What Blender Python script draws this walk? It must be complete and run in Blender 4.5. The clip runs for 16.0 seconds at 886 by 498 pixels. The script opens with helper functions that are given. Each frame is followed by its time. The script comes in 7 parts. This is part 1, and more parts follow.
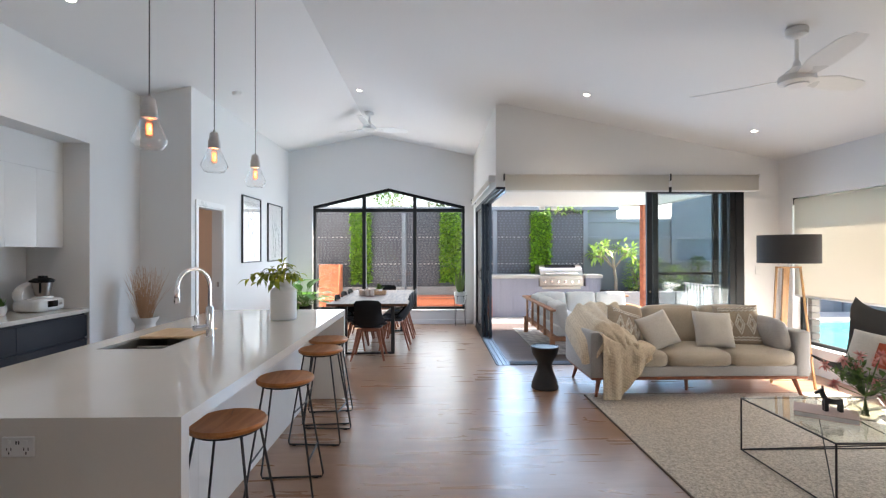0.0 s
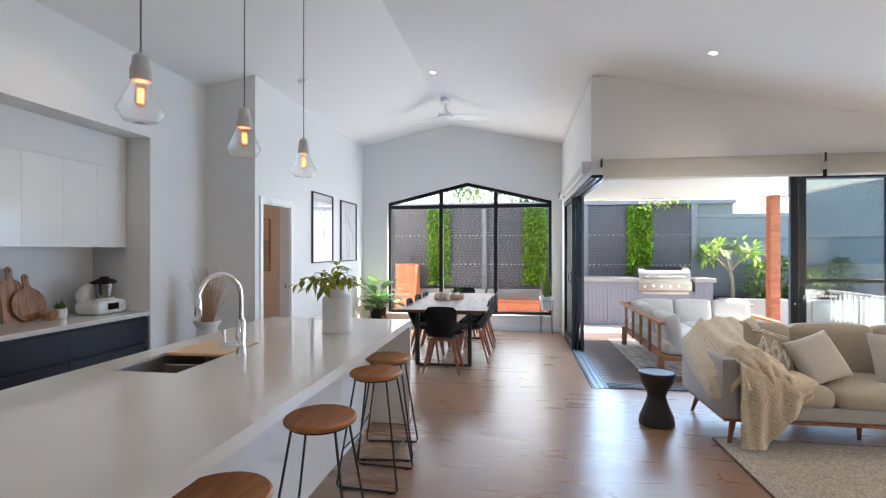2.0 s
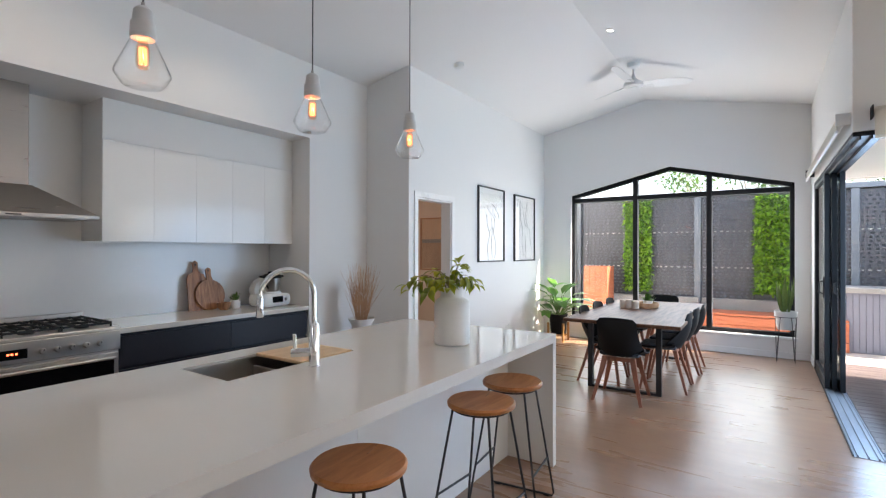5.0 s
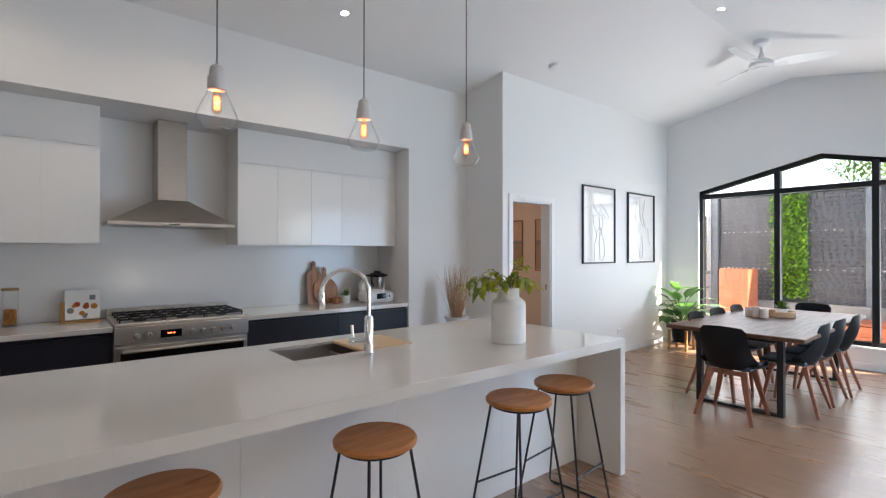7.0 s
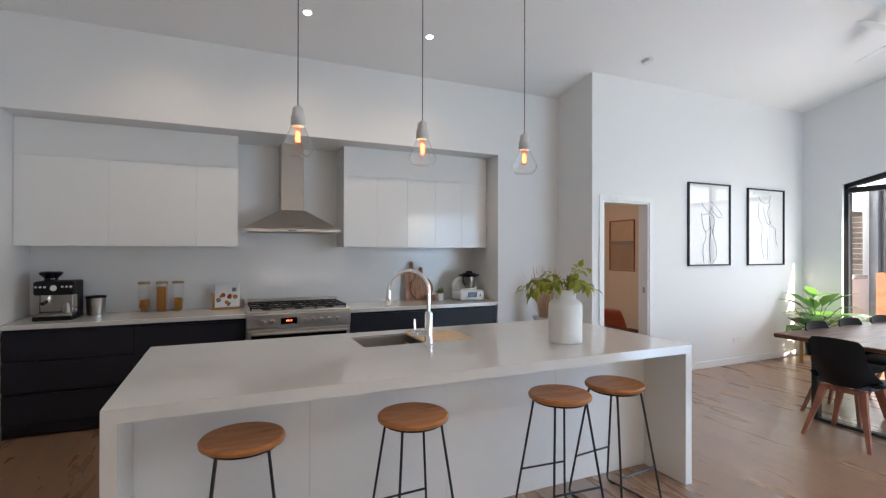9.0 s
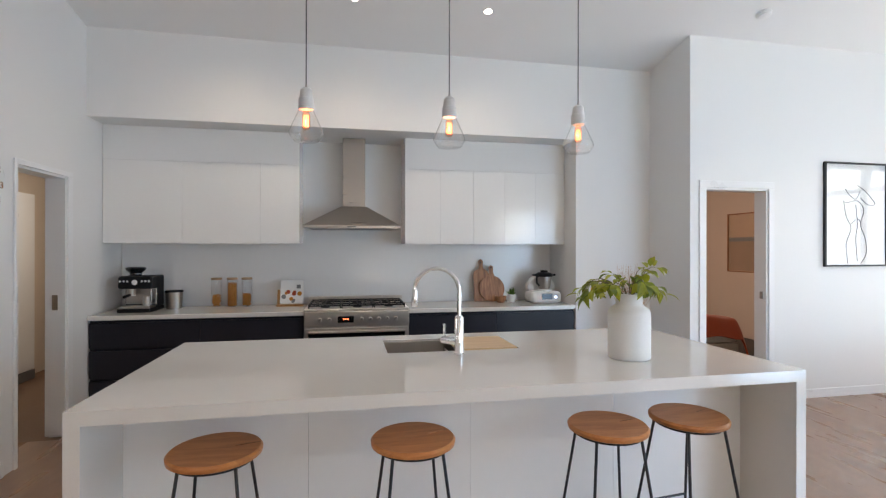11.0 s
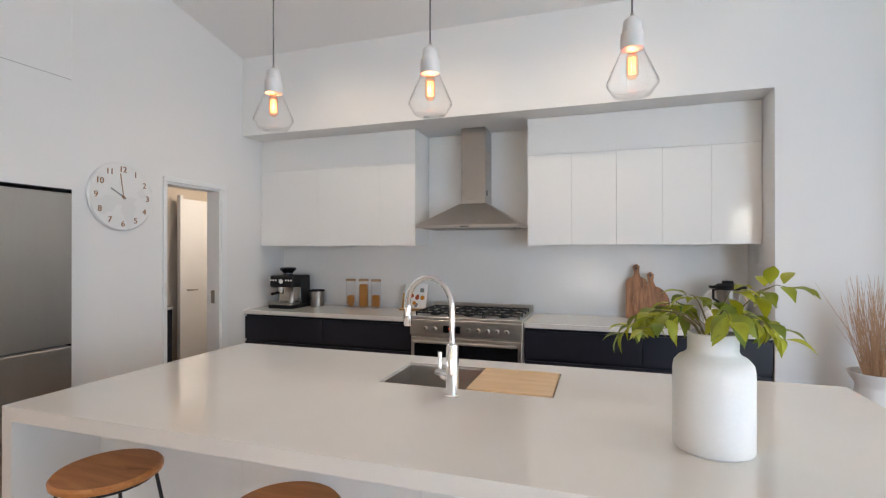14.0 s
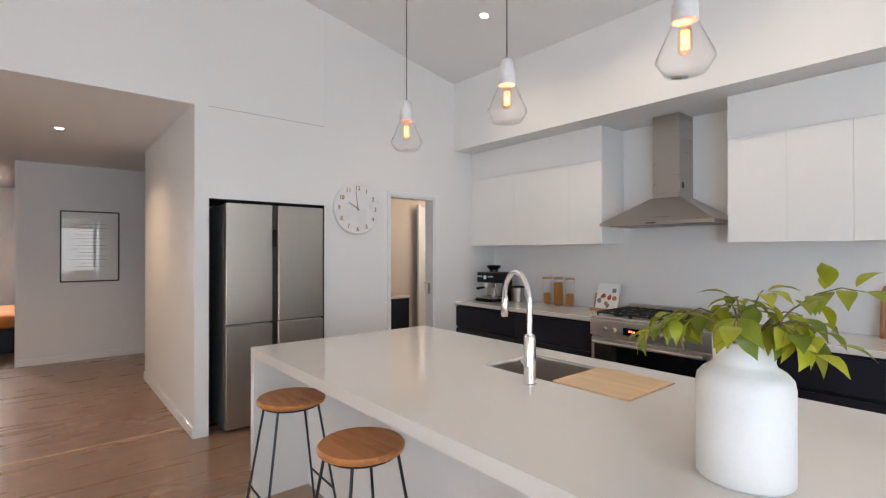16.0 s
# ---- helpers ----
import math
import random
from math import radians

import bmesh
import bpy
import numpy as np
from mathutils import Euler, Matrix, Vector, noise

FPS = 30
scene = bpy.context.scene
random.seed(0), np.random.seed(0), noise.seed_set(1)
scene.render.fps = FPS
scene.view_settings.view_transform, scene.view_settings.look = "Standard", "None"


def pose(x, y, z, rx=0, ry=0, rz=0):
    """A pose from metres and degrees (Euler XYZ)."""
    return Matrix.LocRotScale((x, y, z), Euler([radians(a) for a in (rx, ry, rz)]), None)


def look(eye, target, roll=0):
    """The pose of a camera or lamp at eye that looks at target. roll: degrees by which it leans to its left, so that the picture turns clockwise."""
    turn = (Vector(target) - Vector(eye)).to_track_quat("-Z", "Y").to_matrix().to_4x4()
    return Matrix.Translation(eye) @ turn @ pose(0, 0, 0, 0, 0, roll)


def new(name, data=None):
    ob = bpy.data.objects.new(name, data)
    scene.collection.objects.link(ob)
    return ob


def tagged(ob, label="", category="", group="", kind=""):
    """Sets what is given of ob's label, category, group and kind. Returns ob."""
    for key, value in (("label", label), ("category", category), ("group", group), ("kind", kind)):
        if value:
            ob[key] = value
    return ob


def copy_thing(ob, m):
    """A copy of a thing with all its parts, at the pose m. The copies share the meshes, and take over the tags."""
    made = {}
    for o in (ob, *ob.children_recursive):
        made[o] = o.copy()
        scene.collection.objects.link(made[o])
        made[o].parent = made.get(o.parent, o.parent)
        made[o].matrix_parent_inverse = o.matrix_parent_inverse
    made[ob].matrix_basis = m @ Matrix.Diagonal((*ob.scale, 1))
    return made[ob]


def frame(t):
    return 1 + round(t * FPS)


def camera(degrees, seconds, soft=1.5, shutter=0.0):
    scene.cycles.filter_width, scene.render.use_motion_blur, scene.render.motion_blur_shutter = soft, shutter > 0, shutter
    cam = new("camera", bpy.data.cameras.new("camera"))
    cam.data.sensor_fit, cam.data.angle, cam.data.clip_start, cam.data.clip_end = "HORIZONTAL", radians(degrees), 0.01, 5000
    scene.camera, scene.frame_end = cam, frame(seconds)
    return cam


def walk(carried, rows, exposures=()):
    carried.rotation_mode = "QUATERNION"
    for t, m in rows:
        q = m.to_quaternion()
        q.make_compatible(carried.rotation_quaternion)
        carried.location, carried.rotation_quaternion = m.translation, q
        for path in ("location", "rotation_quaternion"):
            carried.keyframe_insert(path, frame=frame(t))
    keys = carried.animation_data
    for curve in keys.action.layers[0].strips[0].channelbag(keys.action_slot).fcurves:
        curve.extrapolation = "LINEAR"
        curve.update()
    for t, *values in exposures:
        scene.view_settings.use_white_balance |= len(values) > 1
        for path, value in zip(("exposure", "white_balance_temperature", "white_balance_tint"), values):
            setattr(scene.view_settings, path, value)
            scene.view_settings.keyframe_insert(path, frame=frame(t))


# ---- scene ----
cam = camera(85.5, 16.0, 1.25)
METRES, EYE, TILT, LEAN, TURN = 5.75, 1.495, 0.0, 0.0, -1.1
ROWS = [
    (0.0, 0.0, 0.0, 0.0, 0.0, 0.24, 0.12),
    (0.5, -0.0002, 0.0248, 0.0008, 0.28, 0.25, 0.08),
    (1.0, 0.0005, 0.0558, 0.0053, 2.28, 0.17, 0.1),
    (1.5, -0.0013, 0.0986, 0.0046, 6.14, 0.08, 0.06),
    (2.0, -0.0001, 0.1412, 0.0035, 9.94, 0.07, 0.03),
    (2.5, 0.0047, 0.1832, 0.0022, 13.88, 0.13, 0.04),
    (3.0, 0.0077, 0.2175, -0.001, 17.68, 0.18, 0.04),
    (3.5, 0.0107, 0.2502, -0.0008, 22.04, 0.12, -0.01),
    (4.0, 0.0188, 0.2735, -0.0004, 26.01, 0.2, 0.02),
    (4.5, 0.0311, 0.2921, -0.001, 30.55, 0.19, -0.05),
    (5.0, 0.0429, 0.3043, -0.0042, 34.84, 0.23, -0.11),
    (7.5, 0.1583, 0.3535, -0.0011, 55.79, 0.28, -0.05),
    (8.0, 0.1841, 0.3631, 0.001, 59.74, 0.26, -0.07),
    (8.5, 0.2026, 0.3726, 0.0024, 63.19, 0.2, -0.07),
    (9.0, 0.2132, 0.3839, 0.0026, 66.91, 0.13, -0.12),
    (11.5, 0.1443, 0.5198, -0.0021, 83.59, -0.01, -0.02),
    (12.0, 0.112, 0.5605, -0.002, 87.61, -0.06, 0.01),
    (12.5, 0.0827, 0.5919, -0.0032, 91.56, -0.03, -0.02),
    (13.0, 0.057, 0.62, 0.0008, 96.57, -0.04, 0.01),
    (13.5, 0.0444, 0.6511, 0.0001, 102.31, 0.21, -0.03),
    (14.0, 0.0397, 0.684, -0.0002, 109.42, 0.16, 0.04),
    (14.5, 0.0339, 0.7158, -0.0003, 116.58, 0.24, 0.01),
    (15.0, 0.0222, 0.7529, 0.0006, 124.54, 0.26, 0.11),
    (15.5, 0.0121, 0.7836, -0.0016, 132.36, 0.2, 0.0),
    (16.0, -0.006, 0.8158, -0.0034, 141.11, 0.27, 0.05),
]
walk(cam, [(t, pose(0, 0, EYE, TILT, LEAN, TURN) @ pose(METRES * x, METRES * y, METRES * z, 90 + pitch, roll, yaw)) for t, x, y, z, yaw, pitch, roll in ROWS],
     exposures=[(0.0, 2.37, 7050, 13), (9.0, 2.40, 7300, 14), (12.5, 2.83, 7500, 14), (16.0, 2.87, 7700, 16)])

# ---------------------------------------------------------------- light
SUN_EL, SUN_AZ = radians(46), radians(68)      # height, and bearing from +y towards +x
world = bpy.data.worlds.new("sky")
scene.world = world
world.use_nodes = True
wn = world.node_tree.nodes
sky = wn.new("ShaderNodeTexSky")
sky.sky_type = "NISHITA"
sky.sun_disc = False
sky.sun_elevation, sky.sun_rotation = SUN_EL, SUN_AZ
world.node_tree.links.new(sky.outputs[0], wn["Background"].inputs[0])
wn["Background"].inputs[1].default_value = 0.15

sun = new("sun", bpy.data.lights.new("sun", "SUN"))
sun.data.energy, sun.data.angle, sun.data.color = 4.8, radians(0.6), (1.0, 0.95, 0.88)
to_sun = Vector((math.sin(SUN_AZ) * math.cos(SUN_EL), math.cos(SUN_AZ) * math.cos(SUN_EL), math.sin(SUN_EL)))
sun.matrix_world = look(to_sun * 40, (0, 0, 0))


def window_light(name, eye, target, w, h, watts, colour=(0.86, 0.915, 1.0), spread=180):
    """An area lamp: skylight at an opening, or added fill inside a room."""
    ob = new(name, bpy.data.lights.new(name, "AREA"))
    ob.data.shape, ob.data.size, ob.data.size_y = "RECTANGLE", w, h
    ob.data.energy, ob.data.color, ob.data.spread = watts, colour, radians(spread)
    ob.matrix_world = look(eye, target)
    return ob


window_light("daylight_far_window", (-0.92, 9.95, 1.4), (-0.92, 0, 1.2), 3.0, 2.0, 15, (0.74, 0.87, 1.0))
window_light("daylight_sliding_doors", (2.4, 6.75, 1.25), (2.4, 0, 1.1), 3.0, 2.1, 13.5, (0.38, 0.64, 1.0))
window_light("daylight_side_doors", (1.15, 7.4, 1.25), (-5, 7.4, 1.1), 2.0, 2.1, 12.5, (0.38, 0.64, 1.0))
window_light("daylight_low_window", (4.66, 4.4, 0.6), (0, 4.4, 0.7), 2.6, 0.55, 9, (0.97, 0.98, 1.0))
# Added bedroom fill: the wall behind this lamp has no window.
window_light("fill_bedroom", (-5.5, 6.12, 1.5), (-5.3, 9, 1.1), 1.6, 1.2, 4.5, (1.0, 0.84, 0.70))
# Added fill aimed at the pantry door; no fitting stands here.
window_light("fill_pantry", (-4.4, 0.22, 2.2), (-4.6, -0.8, 1.1), 0.9, 0.5, 2.0, (1.0, 0.95, 0.88))
window_light("daylight_front_room", (1.45, -6.8, 1.5), (0.4, -5, 0.8), 1.4, 1.0, 8, spread=60)

# ---------------------------------------------------------------- materials


def nodes_of(name):
    m = bpy.data.materials.new(name)
    m.use_nodes = True
    nt = m.node_tree
    return m, nt, nt.nodes, nt.links, nt.nodes["Principled BSDF"]


def mat(name, colour, rough=0.5, metal=0.0, grain=40.0, vary=0.08, bump=0.0, stretch=(1, 1, 1), rough_vary=0.08, big=2.5, each=0.0, coat=0.0, sheen=0.0, spec=0.5):
    """A surface with a fine grain, a broad mottling, and a little relief."""
    m, nt, n, l, p = nodes_of(name)
    tc = n.new("ShaderNodeTexCoord")
    mp = n.new("ShaderNodeMapping")
    mp.inputs["Scale"].default_value = stretch
    l.new(tc.outputs["Object"], mp.inputs[0])
    fine = n.new("ShaderNodeTexNoise")
    fine.inputs["Scale"].default_value, fine.inputs["Detail"].default_value = grain, 6
    broad = n.new("ShaderNodeTexNoise")
    broad.inputs["Scale"].default_value, broad.inputs["Detail"].default_value = big, 3
    l.new(mp.outputs[0], fine.inputs[0])
    l.new(mp.outputs[0], broad.inputs[0])
    add = n.new("ShaderNodeMath")
    add.operation = "ADD"
    l.new(fine.outputs[0], add.inputs[0])
    l.new(broad.outputs[0], add.inputs[1])
    ramp = n.new("ShaderNodeMapRange")
    ramp.inputs["From Min"].default_value, ramp.inputs["From Max"].default_value = 0.6, 1.4
    ramp.inputs["To Min"].default_value, ramp.inputs["To Max"].default_value = 1 - vary, 1 + vary
    l.new(add.outputs[0], ramp.inputs[0])
    hsv = n.new("ShaderNodeHueSaturation")
    hsv.inputs["Color"].default_value = (*colour, 1)
    value = ramp.outputs[0]
    if each:
        info = n.new("ShaderNodeObjectInfo")
        er = n.new("ShaderNodeMapRange")
        er.inputs["To Min"].default_value, er.inputs["To Max"].default_value = 1 - each, 1 + each
        l.new(info.outputs["Random"], er.inputs[0])
        mul = n.new("ShaderNodeMath")
        mul.operation = "MULTIPLY"
        l.new(value, mul.inputs[0])
        l.new(er.outputs[0], mul.inputs[1])
        value = mul.outputs[0]
    l.new(value, hsv.inputs["Value"])
    l.new(hsv.outputs[0], p.inputs["Base Color"])
    rr = n.new("ShaderNodeMapRange")
    rr.inputs["From Min"].default_value, rr.inputs["From Max"].default_value = 0.3, 0.7
    rr.inputs["To Min"].default_value, rr.inputs["To Max"].default_value = max(0.02, rough - rough_vary), min(1, rough + rough_vary)
    l.new(broad.outputs[0], rr.inputs[0])
    l.new(rr.outputs[0], p.inputs["Roughness"])
    p.inputs["Metallic"].default_value = metal
    p.inputs["Coat Weight"].default_value = coat
    p.inputs["Coat Roughness"].default_value = 0.08
    p.inputs["Sheen Weight"].default_value = sheen
    p.inputs["Specular IOR Level"].default_value = spec
    if bump:
        b = n.new("ShaderNodeBump")
        b.inputs["Strength"].default_value, b.inputs["Distance"].default_value = bump, 0.004
        l.new(fine.outputs[0], b.inputs["Height"])
        l.new(b.outputs[0], p.inputs["Normal"])
    return m


def wood(name, colour, dark, rough=0.4, scale=1.0, along=(1, 12, 12), each=0.12, bump=0.12, coat=0.0, spec=0.5):
    """Timber with grain along one axis."""
    m, nt, n, l, p = nodes_of(name)
    tc = n.new("ShaderNodeTexCoord")
    info = n.new("ShaderNodeObjectInfo")
    off = n.new("ShaderNodeVectorMath")
    off.operation = "MULTIPLY_ADD"
    l.new(info.outputs["Random"], off.inputs[0])
    off.inputs[1].default_value = (37.0, 17.0, 11.0)
    l.new(tc.outputs["Object"], off.inputs[2])
    mp = n.new("ShaderNodeMapping")
    mp.inputs["Scale"].default_value = [a * scale for a in along]
    l.new(off.outputs[0], mp.inputs[0])
    a = n.new("ShaderNodeTexNoise")
    a.inputs["Scale"].default_value, a.inputs["Detail"].default_value, a.inputs["Distortion"].default_value = 2.0, 8, 0.6
    c = n.new("ShaderNodeTexNoise")
    c.inputs["Scale"].default_value, c.inputs["Detail"].default_value = 14.0, 4
    l.new(mp.outputs[0], a.inputs[0])
    l.new(mp.outputs[0], c.inputs[0])
    mixer = n.new("ShaderNodeMath")
    mixer.operation = "MULTIPLY_ADD"
    l.new(c.outputs[0], mixer.inputs[0])
    mixer.inputs[1].default_value = 0.35
    l.new(a.outputs[0], mixer.inputs[2])
    ramp = n.new("ShaderNodeValToRGB")
    ramp.color_ramp.elements[0].position, ramp.color_ramp.elements[0].color = 0.5, (*dark, 1)
    ramp.color_ramp.elements[1].position, ramp.color_ramp.elements[1].color = 0.82, (*colour, 1)
    l.new(mixer.outputs[0], ramp.inputs[0])
    hsv = n.new("ShaderNodeHueSaturation")
    er = n.new("ShaderNodeMapRange")
    er.inputs["To Min"].default_value, er.inputs["To Max"].default_value = 1 - each, 1 + each
    l.new(info.outputs["Random"], er.inputs[0])
    l.new(er.outputs[0], hsv.inputs["Value"])
    l.new(ramp.outputs[0], hsv.inputs["Color"])
    l.new(hsv.outputs[0], p.inputs["Base Color"])
    p.inputs["Coat Weight"].default_value = coat
    p.inputs["Specular IOR Level"].default_value = spec
    rr = n.new("ShaderNodeMapRange")
    rr.inputs["To Min"].default_value, rr.inputs["To Max"].default_value = rough + 0.1, rough - 0.06
    l.new(a.outputs[0], rr.inputs[0])
    l.new(rr.outputs[0], p.inputs["Roughness"])
    b = n.new("ShaderNodeBump")
    b.inputs["Strength"].default_value, b.inputs["Distance"].default_value = bump, 0.002
    l.new(mixer.outputs[0], b.inputs["Height"])
    l.new(b.outputs[0], p.inputs["Normal"])
    return m


def weave(name, colour, second, scale=220.0, rough=0.9, bump=0.5, blend=0.5):
    """Woven cloth: crossing threads and a slub."""
    m, nt, n, l, p = nodes_of(name)
    tc = n.new("ShaderNodeTexCoord")
    w1, w2 = n.new("ShaderNodeTexWave"), n.new("ShaderNodeTexWave")
    w1.bands_direction, w2.bands_direction = "X", "DIAGONAL"
    for w in (w1, w2):
        w.inputs["Scale"].default_value, w.inputs["Distortion"].default_value = scale / 6, 2.5
        w.inputs["Detail"].default_value = 2
        l.new(tc.outputs["Object"], w.inputs[0])
    no = n.new("ShaderNodeTexNoise")
    no.inputs["Scale"].default_value, no.inputs["Detail"].default_value = scale / 3, 5
    l.new(tc.outputs["Object"], no.inputs[0])
    mul = n.new("ShaderNodeMath")
    mul.operation = "MULTIPLY"
    l.new(w1.outputs[1], mul.inputs[0])
    l.new(w2.outputs[1], mul.inputs[1])
    add = n.new("ShaderNodeMath")
    add.operation = "MULTIPLY_ADD"
    l.new(mul.outputs[0], add.inputs[0])
    add.inputs[1].default_value = 0.5
    l.new(no.outputs[0], add.inputs[2])
    ramp = n.new("ShaderNodeValToRGB")
    ramp.color_ramp.elements[0].position, ramp.color_ramp.elements[0].color = blend - 0.2, (*second, 1)
    ramp.color_ramp.elements[1].position, ramp.color_ramp.elements[1].color = blend + 0.25, (*colour, 1)
    l.new(add.outputs[0], ramp.inputs[0])
    l.new(ramp.outputs[0], p.inputs["Base Color"])
    p.inputs["Roughness"].default_value = rough
    p.inputs["Sheen Weight"].default_value = 0.25
    b = n.new("ShaderNodeBump")
    b.inputs["Strength"].default_value, b.inputs["Distance"].default_value = bump, 0.003
    l.new(add.outputs[0], b.inputs["Height"])
    l.new(b.outputs[0], p.inputs["Normal"])
    return m


def leafy(name, colour, second, rough=0.45):
    """Leaves, each a little different, with light coming through."""
    m, nt, n, l, p = nodes_of(name)
    g = n.new("ShaderNodeNewGeometry")
    ramp = n.new("ShaderNodeValToRGB")
    ramp.color_ramp.elements[0].color, ramp.color_ramp.elements[1].color = (*second, 1), (*colour, 1)
    l.new(g.outputs["Random Per Island"], ramp.inputs[0])
    tc = n.new("ShaderNodeTexCoord")
    no = n.new("ShaderNodeTexNoise")
    no.inputs["Scale"].default_value = 30
    l.new(tc.outputs["Object"], no.inputs[0])
    hsv = n.new("ShaderNodeHueSaturation")
    r = n.new("ShaderNodeMapRange")
    r.inputs["To Min"].default_value, r.inputs["To Max"].default_value = 0.75, 1.25
    l.new(no.outputs[0], r.inputs[0])
    l.new(r.outputs[0], hsv.inputs["Value"])
    l.new(ramp.outputs[0], hsv.inputs["Color"])
    l.new(hsv.outputs[0], p.inputs["Base Color"])
    p.inputs["Roughness"].default_value = rough
    tr = n.new("ShaderNodeBsdfTranslucent")
    l.new(hsv.outputs[0], tr.inputs[0])
    mx = n.new("ShaderNodeMixShader")
    mx.inputs[0].default_value = 0.3
    l.new(p.outputs[0], mx.inputs[1])
    l.new(tr.outputs[0], mx.inputs[2])
    l.new(mx.outputs[0], n["Material Output"].inputs[0])
    return m


def glow(name, colour, strength):
    m, nt, n, l, p = nodes_of(name)
    p.inputs["Base Color"].default_value = (*colour, 1)
    p.inputs["Emission Color"].default_value = (*colour, 1)
    p.inputs["Emission Strength"].default_value = strength
    return m


def clear(name, tint=(1, 1, 1), ior=1.45, rough=0.0):
    """Thin clear glass: it lets light straight through and reflects by Fresnel."""
    m, nt, n, l, p = nodes_of(name)
    t, g, f, mx = n.new("ShaderNodeBsdfTransparent"), n.new("ShaderNodeBsdfGlossy"), n.new("ShaderNodeLayerWeight"), n.new("ShaderNodeMixShader")
    t.inputs[0].default_value = (*tint, 1)
    g.inputs["Roughness"].default_value = rough
    f.inputs[0].default_value = 0.5
    power = n.new("ShaderNodeMath")
    power.operation, power.inputs[1].default_value = "POWER", 5.0
    scale = n.new("ShaderNodeMath")
    f0 = ((ior - 1) / (ior + 1)) ** 2
    scale.operation, scale.inputs[1].default_value, scale.inputs[2].default_value = "MULTIPLY_ADD", 1 - f0, f0
    l.new(f.outputs["Facing"], power.inputs[0])
    l.new(power.outputs[0], scale.inputs[0])
    l.new(scale.outputs[0], mx.inputs[0])
    l.new(t.outputs[0], mx.inputs[1])
    l.new(g.outputs[0], mx.inputs[2])
    l.new(mx.outputs[0], n["Material Output"].inputs[0])
    return m


PAINT = mat("white_wall_paint", (0.80, 0.795, 0.785), 0.6, grain=180, vary=0.012, bump=0.06, big=0.8)
CEIL = mat("ceiling_paint", (0.82, 0.815, 0.81), 0.75, grain=160, vary=0.012, bump=0.05, big=0.7)
TRIM = mat("satin_trim_paint", (0.82, 0.82, 0.82), 0.35, grain=60, vary=0.015, bump=0.02)
GLOSS = mat("gloss_white_laminate", (0.82, 0.815, 0.80), 0.13, grain=30, vary=0.01, coat=0.0, rough_vary=0.03)
STONE = mat("pale_engineered_stone", (0.735, 0.70, 0.65), 0.09, grain=260, vary=0.03, rough_vary=0.03, coat=0.3)
SPLASH = mat("white_glass_splashback", (0.79, 0.785, 0.775), 0.17, grain=20, vary=0.01, rough_vary=0.02, coat=0.0)
NAVY = mat("navy_matt_laminate", (0.013, 0.013, 0.021), 0.45, grain=50, vary=0.12, spec=0.35)
STEEL = mat("brushed_steel", (0.44, 0.41, 0.38), 0.3, 1.0, grain=30, vary=0.03, stretch=(1, 1, 30), rough_vary=0.03)
FRIDGE_STEEL = mat("fridge_steel", (0.47, 0.45, 0.42), 0.33, 1.0, grain=20, vary=0.03, stretch=(14, 14, 1), rough_vary=0.03)
COOKER = mat("cooker_steel", (0.64, 0.60, 0.56), 0.36, 1.0, grain=30, vary=0.03, stretch=(1, 1, 30), rough_vary=0.03)
CHROME = mat("polished_chrome", (0.86, 0.86, 0.87), 0.05, 1.0, vary=0.01, rough_vary=0.02)
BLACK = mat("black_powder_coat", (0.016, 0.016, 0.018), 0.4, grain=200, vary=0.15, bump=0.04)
FRAME = mat("charcoal_aluminium", (0.012, 0.0125, 0.014), 0.45, 0.0, grain=150, vary=0.1, bump=0.03, spec=0.28)
PLASTIC = mat("black_plastic", (0.008, 0.008, 0.009), 0.55, grain=120, vary=0.1, bump=0.05, spec=0.22)
WHITE_PL = mat("white_plastic", (0.78, 0.78, 0.77), 0.3, grain=80, vary=0.02)
CERAMIC = mat("matt_white_ceramic", (0.76, 0.75, 0.73), 0.55, grain=90, vary=0.03, bump=0.12)
MARBLE = mat("white_marble", (0.62, 0.61, 0.60), 0.35, grain=18, vary=0.14, big=6)
SCREENGLASS = mat("black_oven_glass", (0.008, 0.008, 0.009), 0.06, grain=20, vary=0.05, rough_vary=0.02)
IRON = mat("cast_iron", (0.02, 0.02, 0.02), 0.65, grain=150, vary=0.2, bump=0.2)
OAK = wood("oak_floor", (0.33, 0.190, 0.118), (0.272, 0.153, 0.094), 0.27, 1.0, (0.7, 4, 4), 0.05, 0.004, 0.0, 1.0)
SEATWOOD = wood("honey_timber", (0.55, 0.22, 0.07), (0.42, 0.15, 0.045), 0.35, 1.0, (2, 14, 14), 0.08)
TABLEWOOD = wood("walnut_table", (0.16, 0.075, 0.045), (0.08, 0.038, 0.024), 0.42, 1.0, (14, 1.2, 14), 0.05, 0.05, 0.0, 0.2)
LEGWOOD = wood("stained_beech", (0.38, 0.135, 0.075), (0.24, 0.082, 0.046), 0.4, 1.0, (14, 14, 2), 0.08)
BAMBOO = wood("bamboo_board", (0.72, 0.50, 0.29), (0.64, 0.43, 0.235), 0.4, 1.0, (14, 1.5, 14), 0.05)
ACACIA = wood("acacia_board", (0.45, 0.20, 0.09), (0.20, 0.08, 0.035), 0.4, 1.6, (12, 12, 1.4), 0.15)
TEAK = wood("outdoor_teak", (0.44, 0.20, 0.095), (0.28, 0.12, 0.06), 0.5, 1.0, (3, 9, 9), 0.1)
LAMPWOOD = wood("lamp_oak", (0.52, 0.28, 0.10), (0.36, 0.17, 0.06), 0.4, 1.0, (12, 12, 1.5), 0.08)
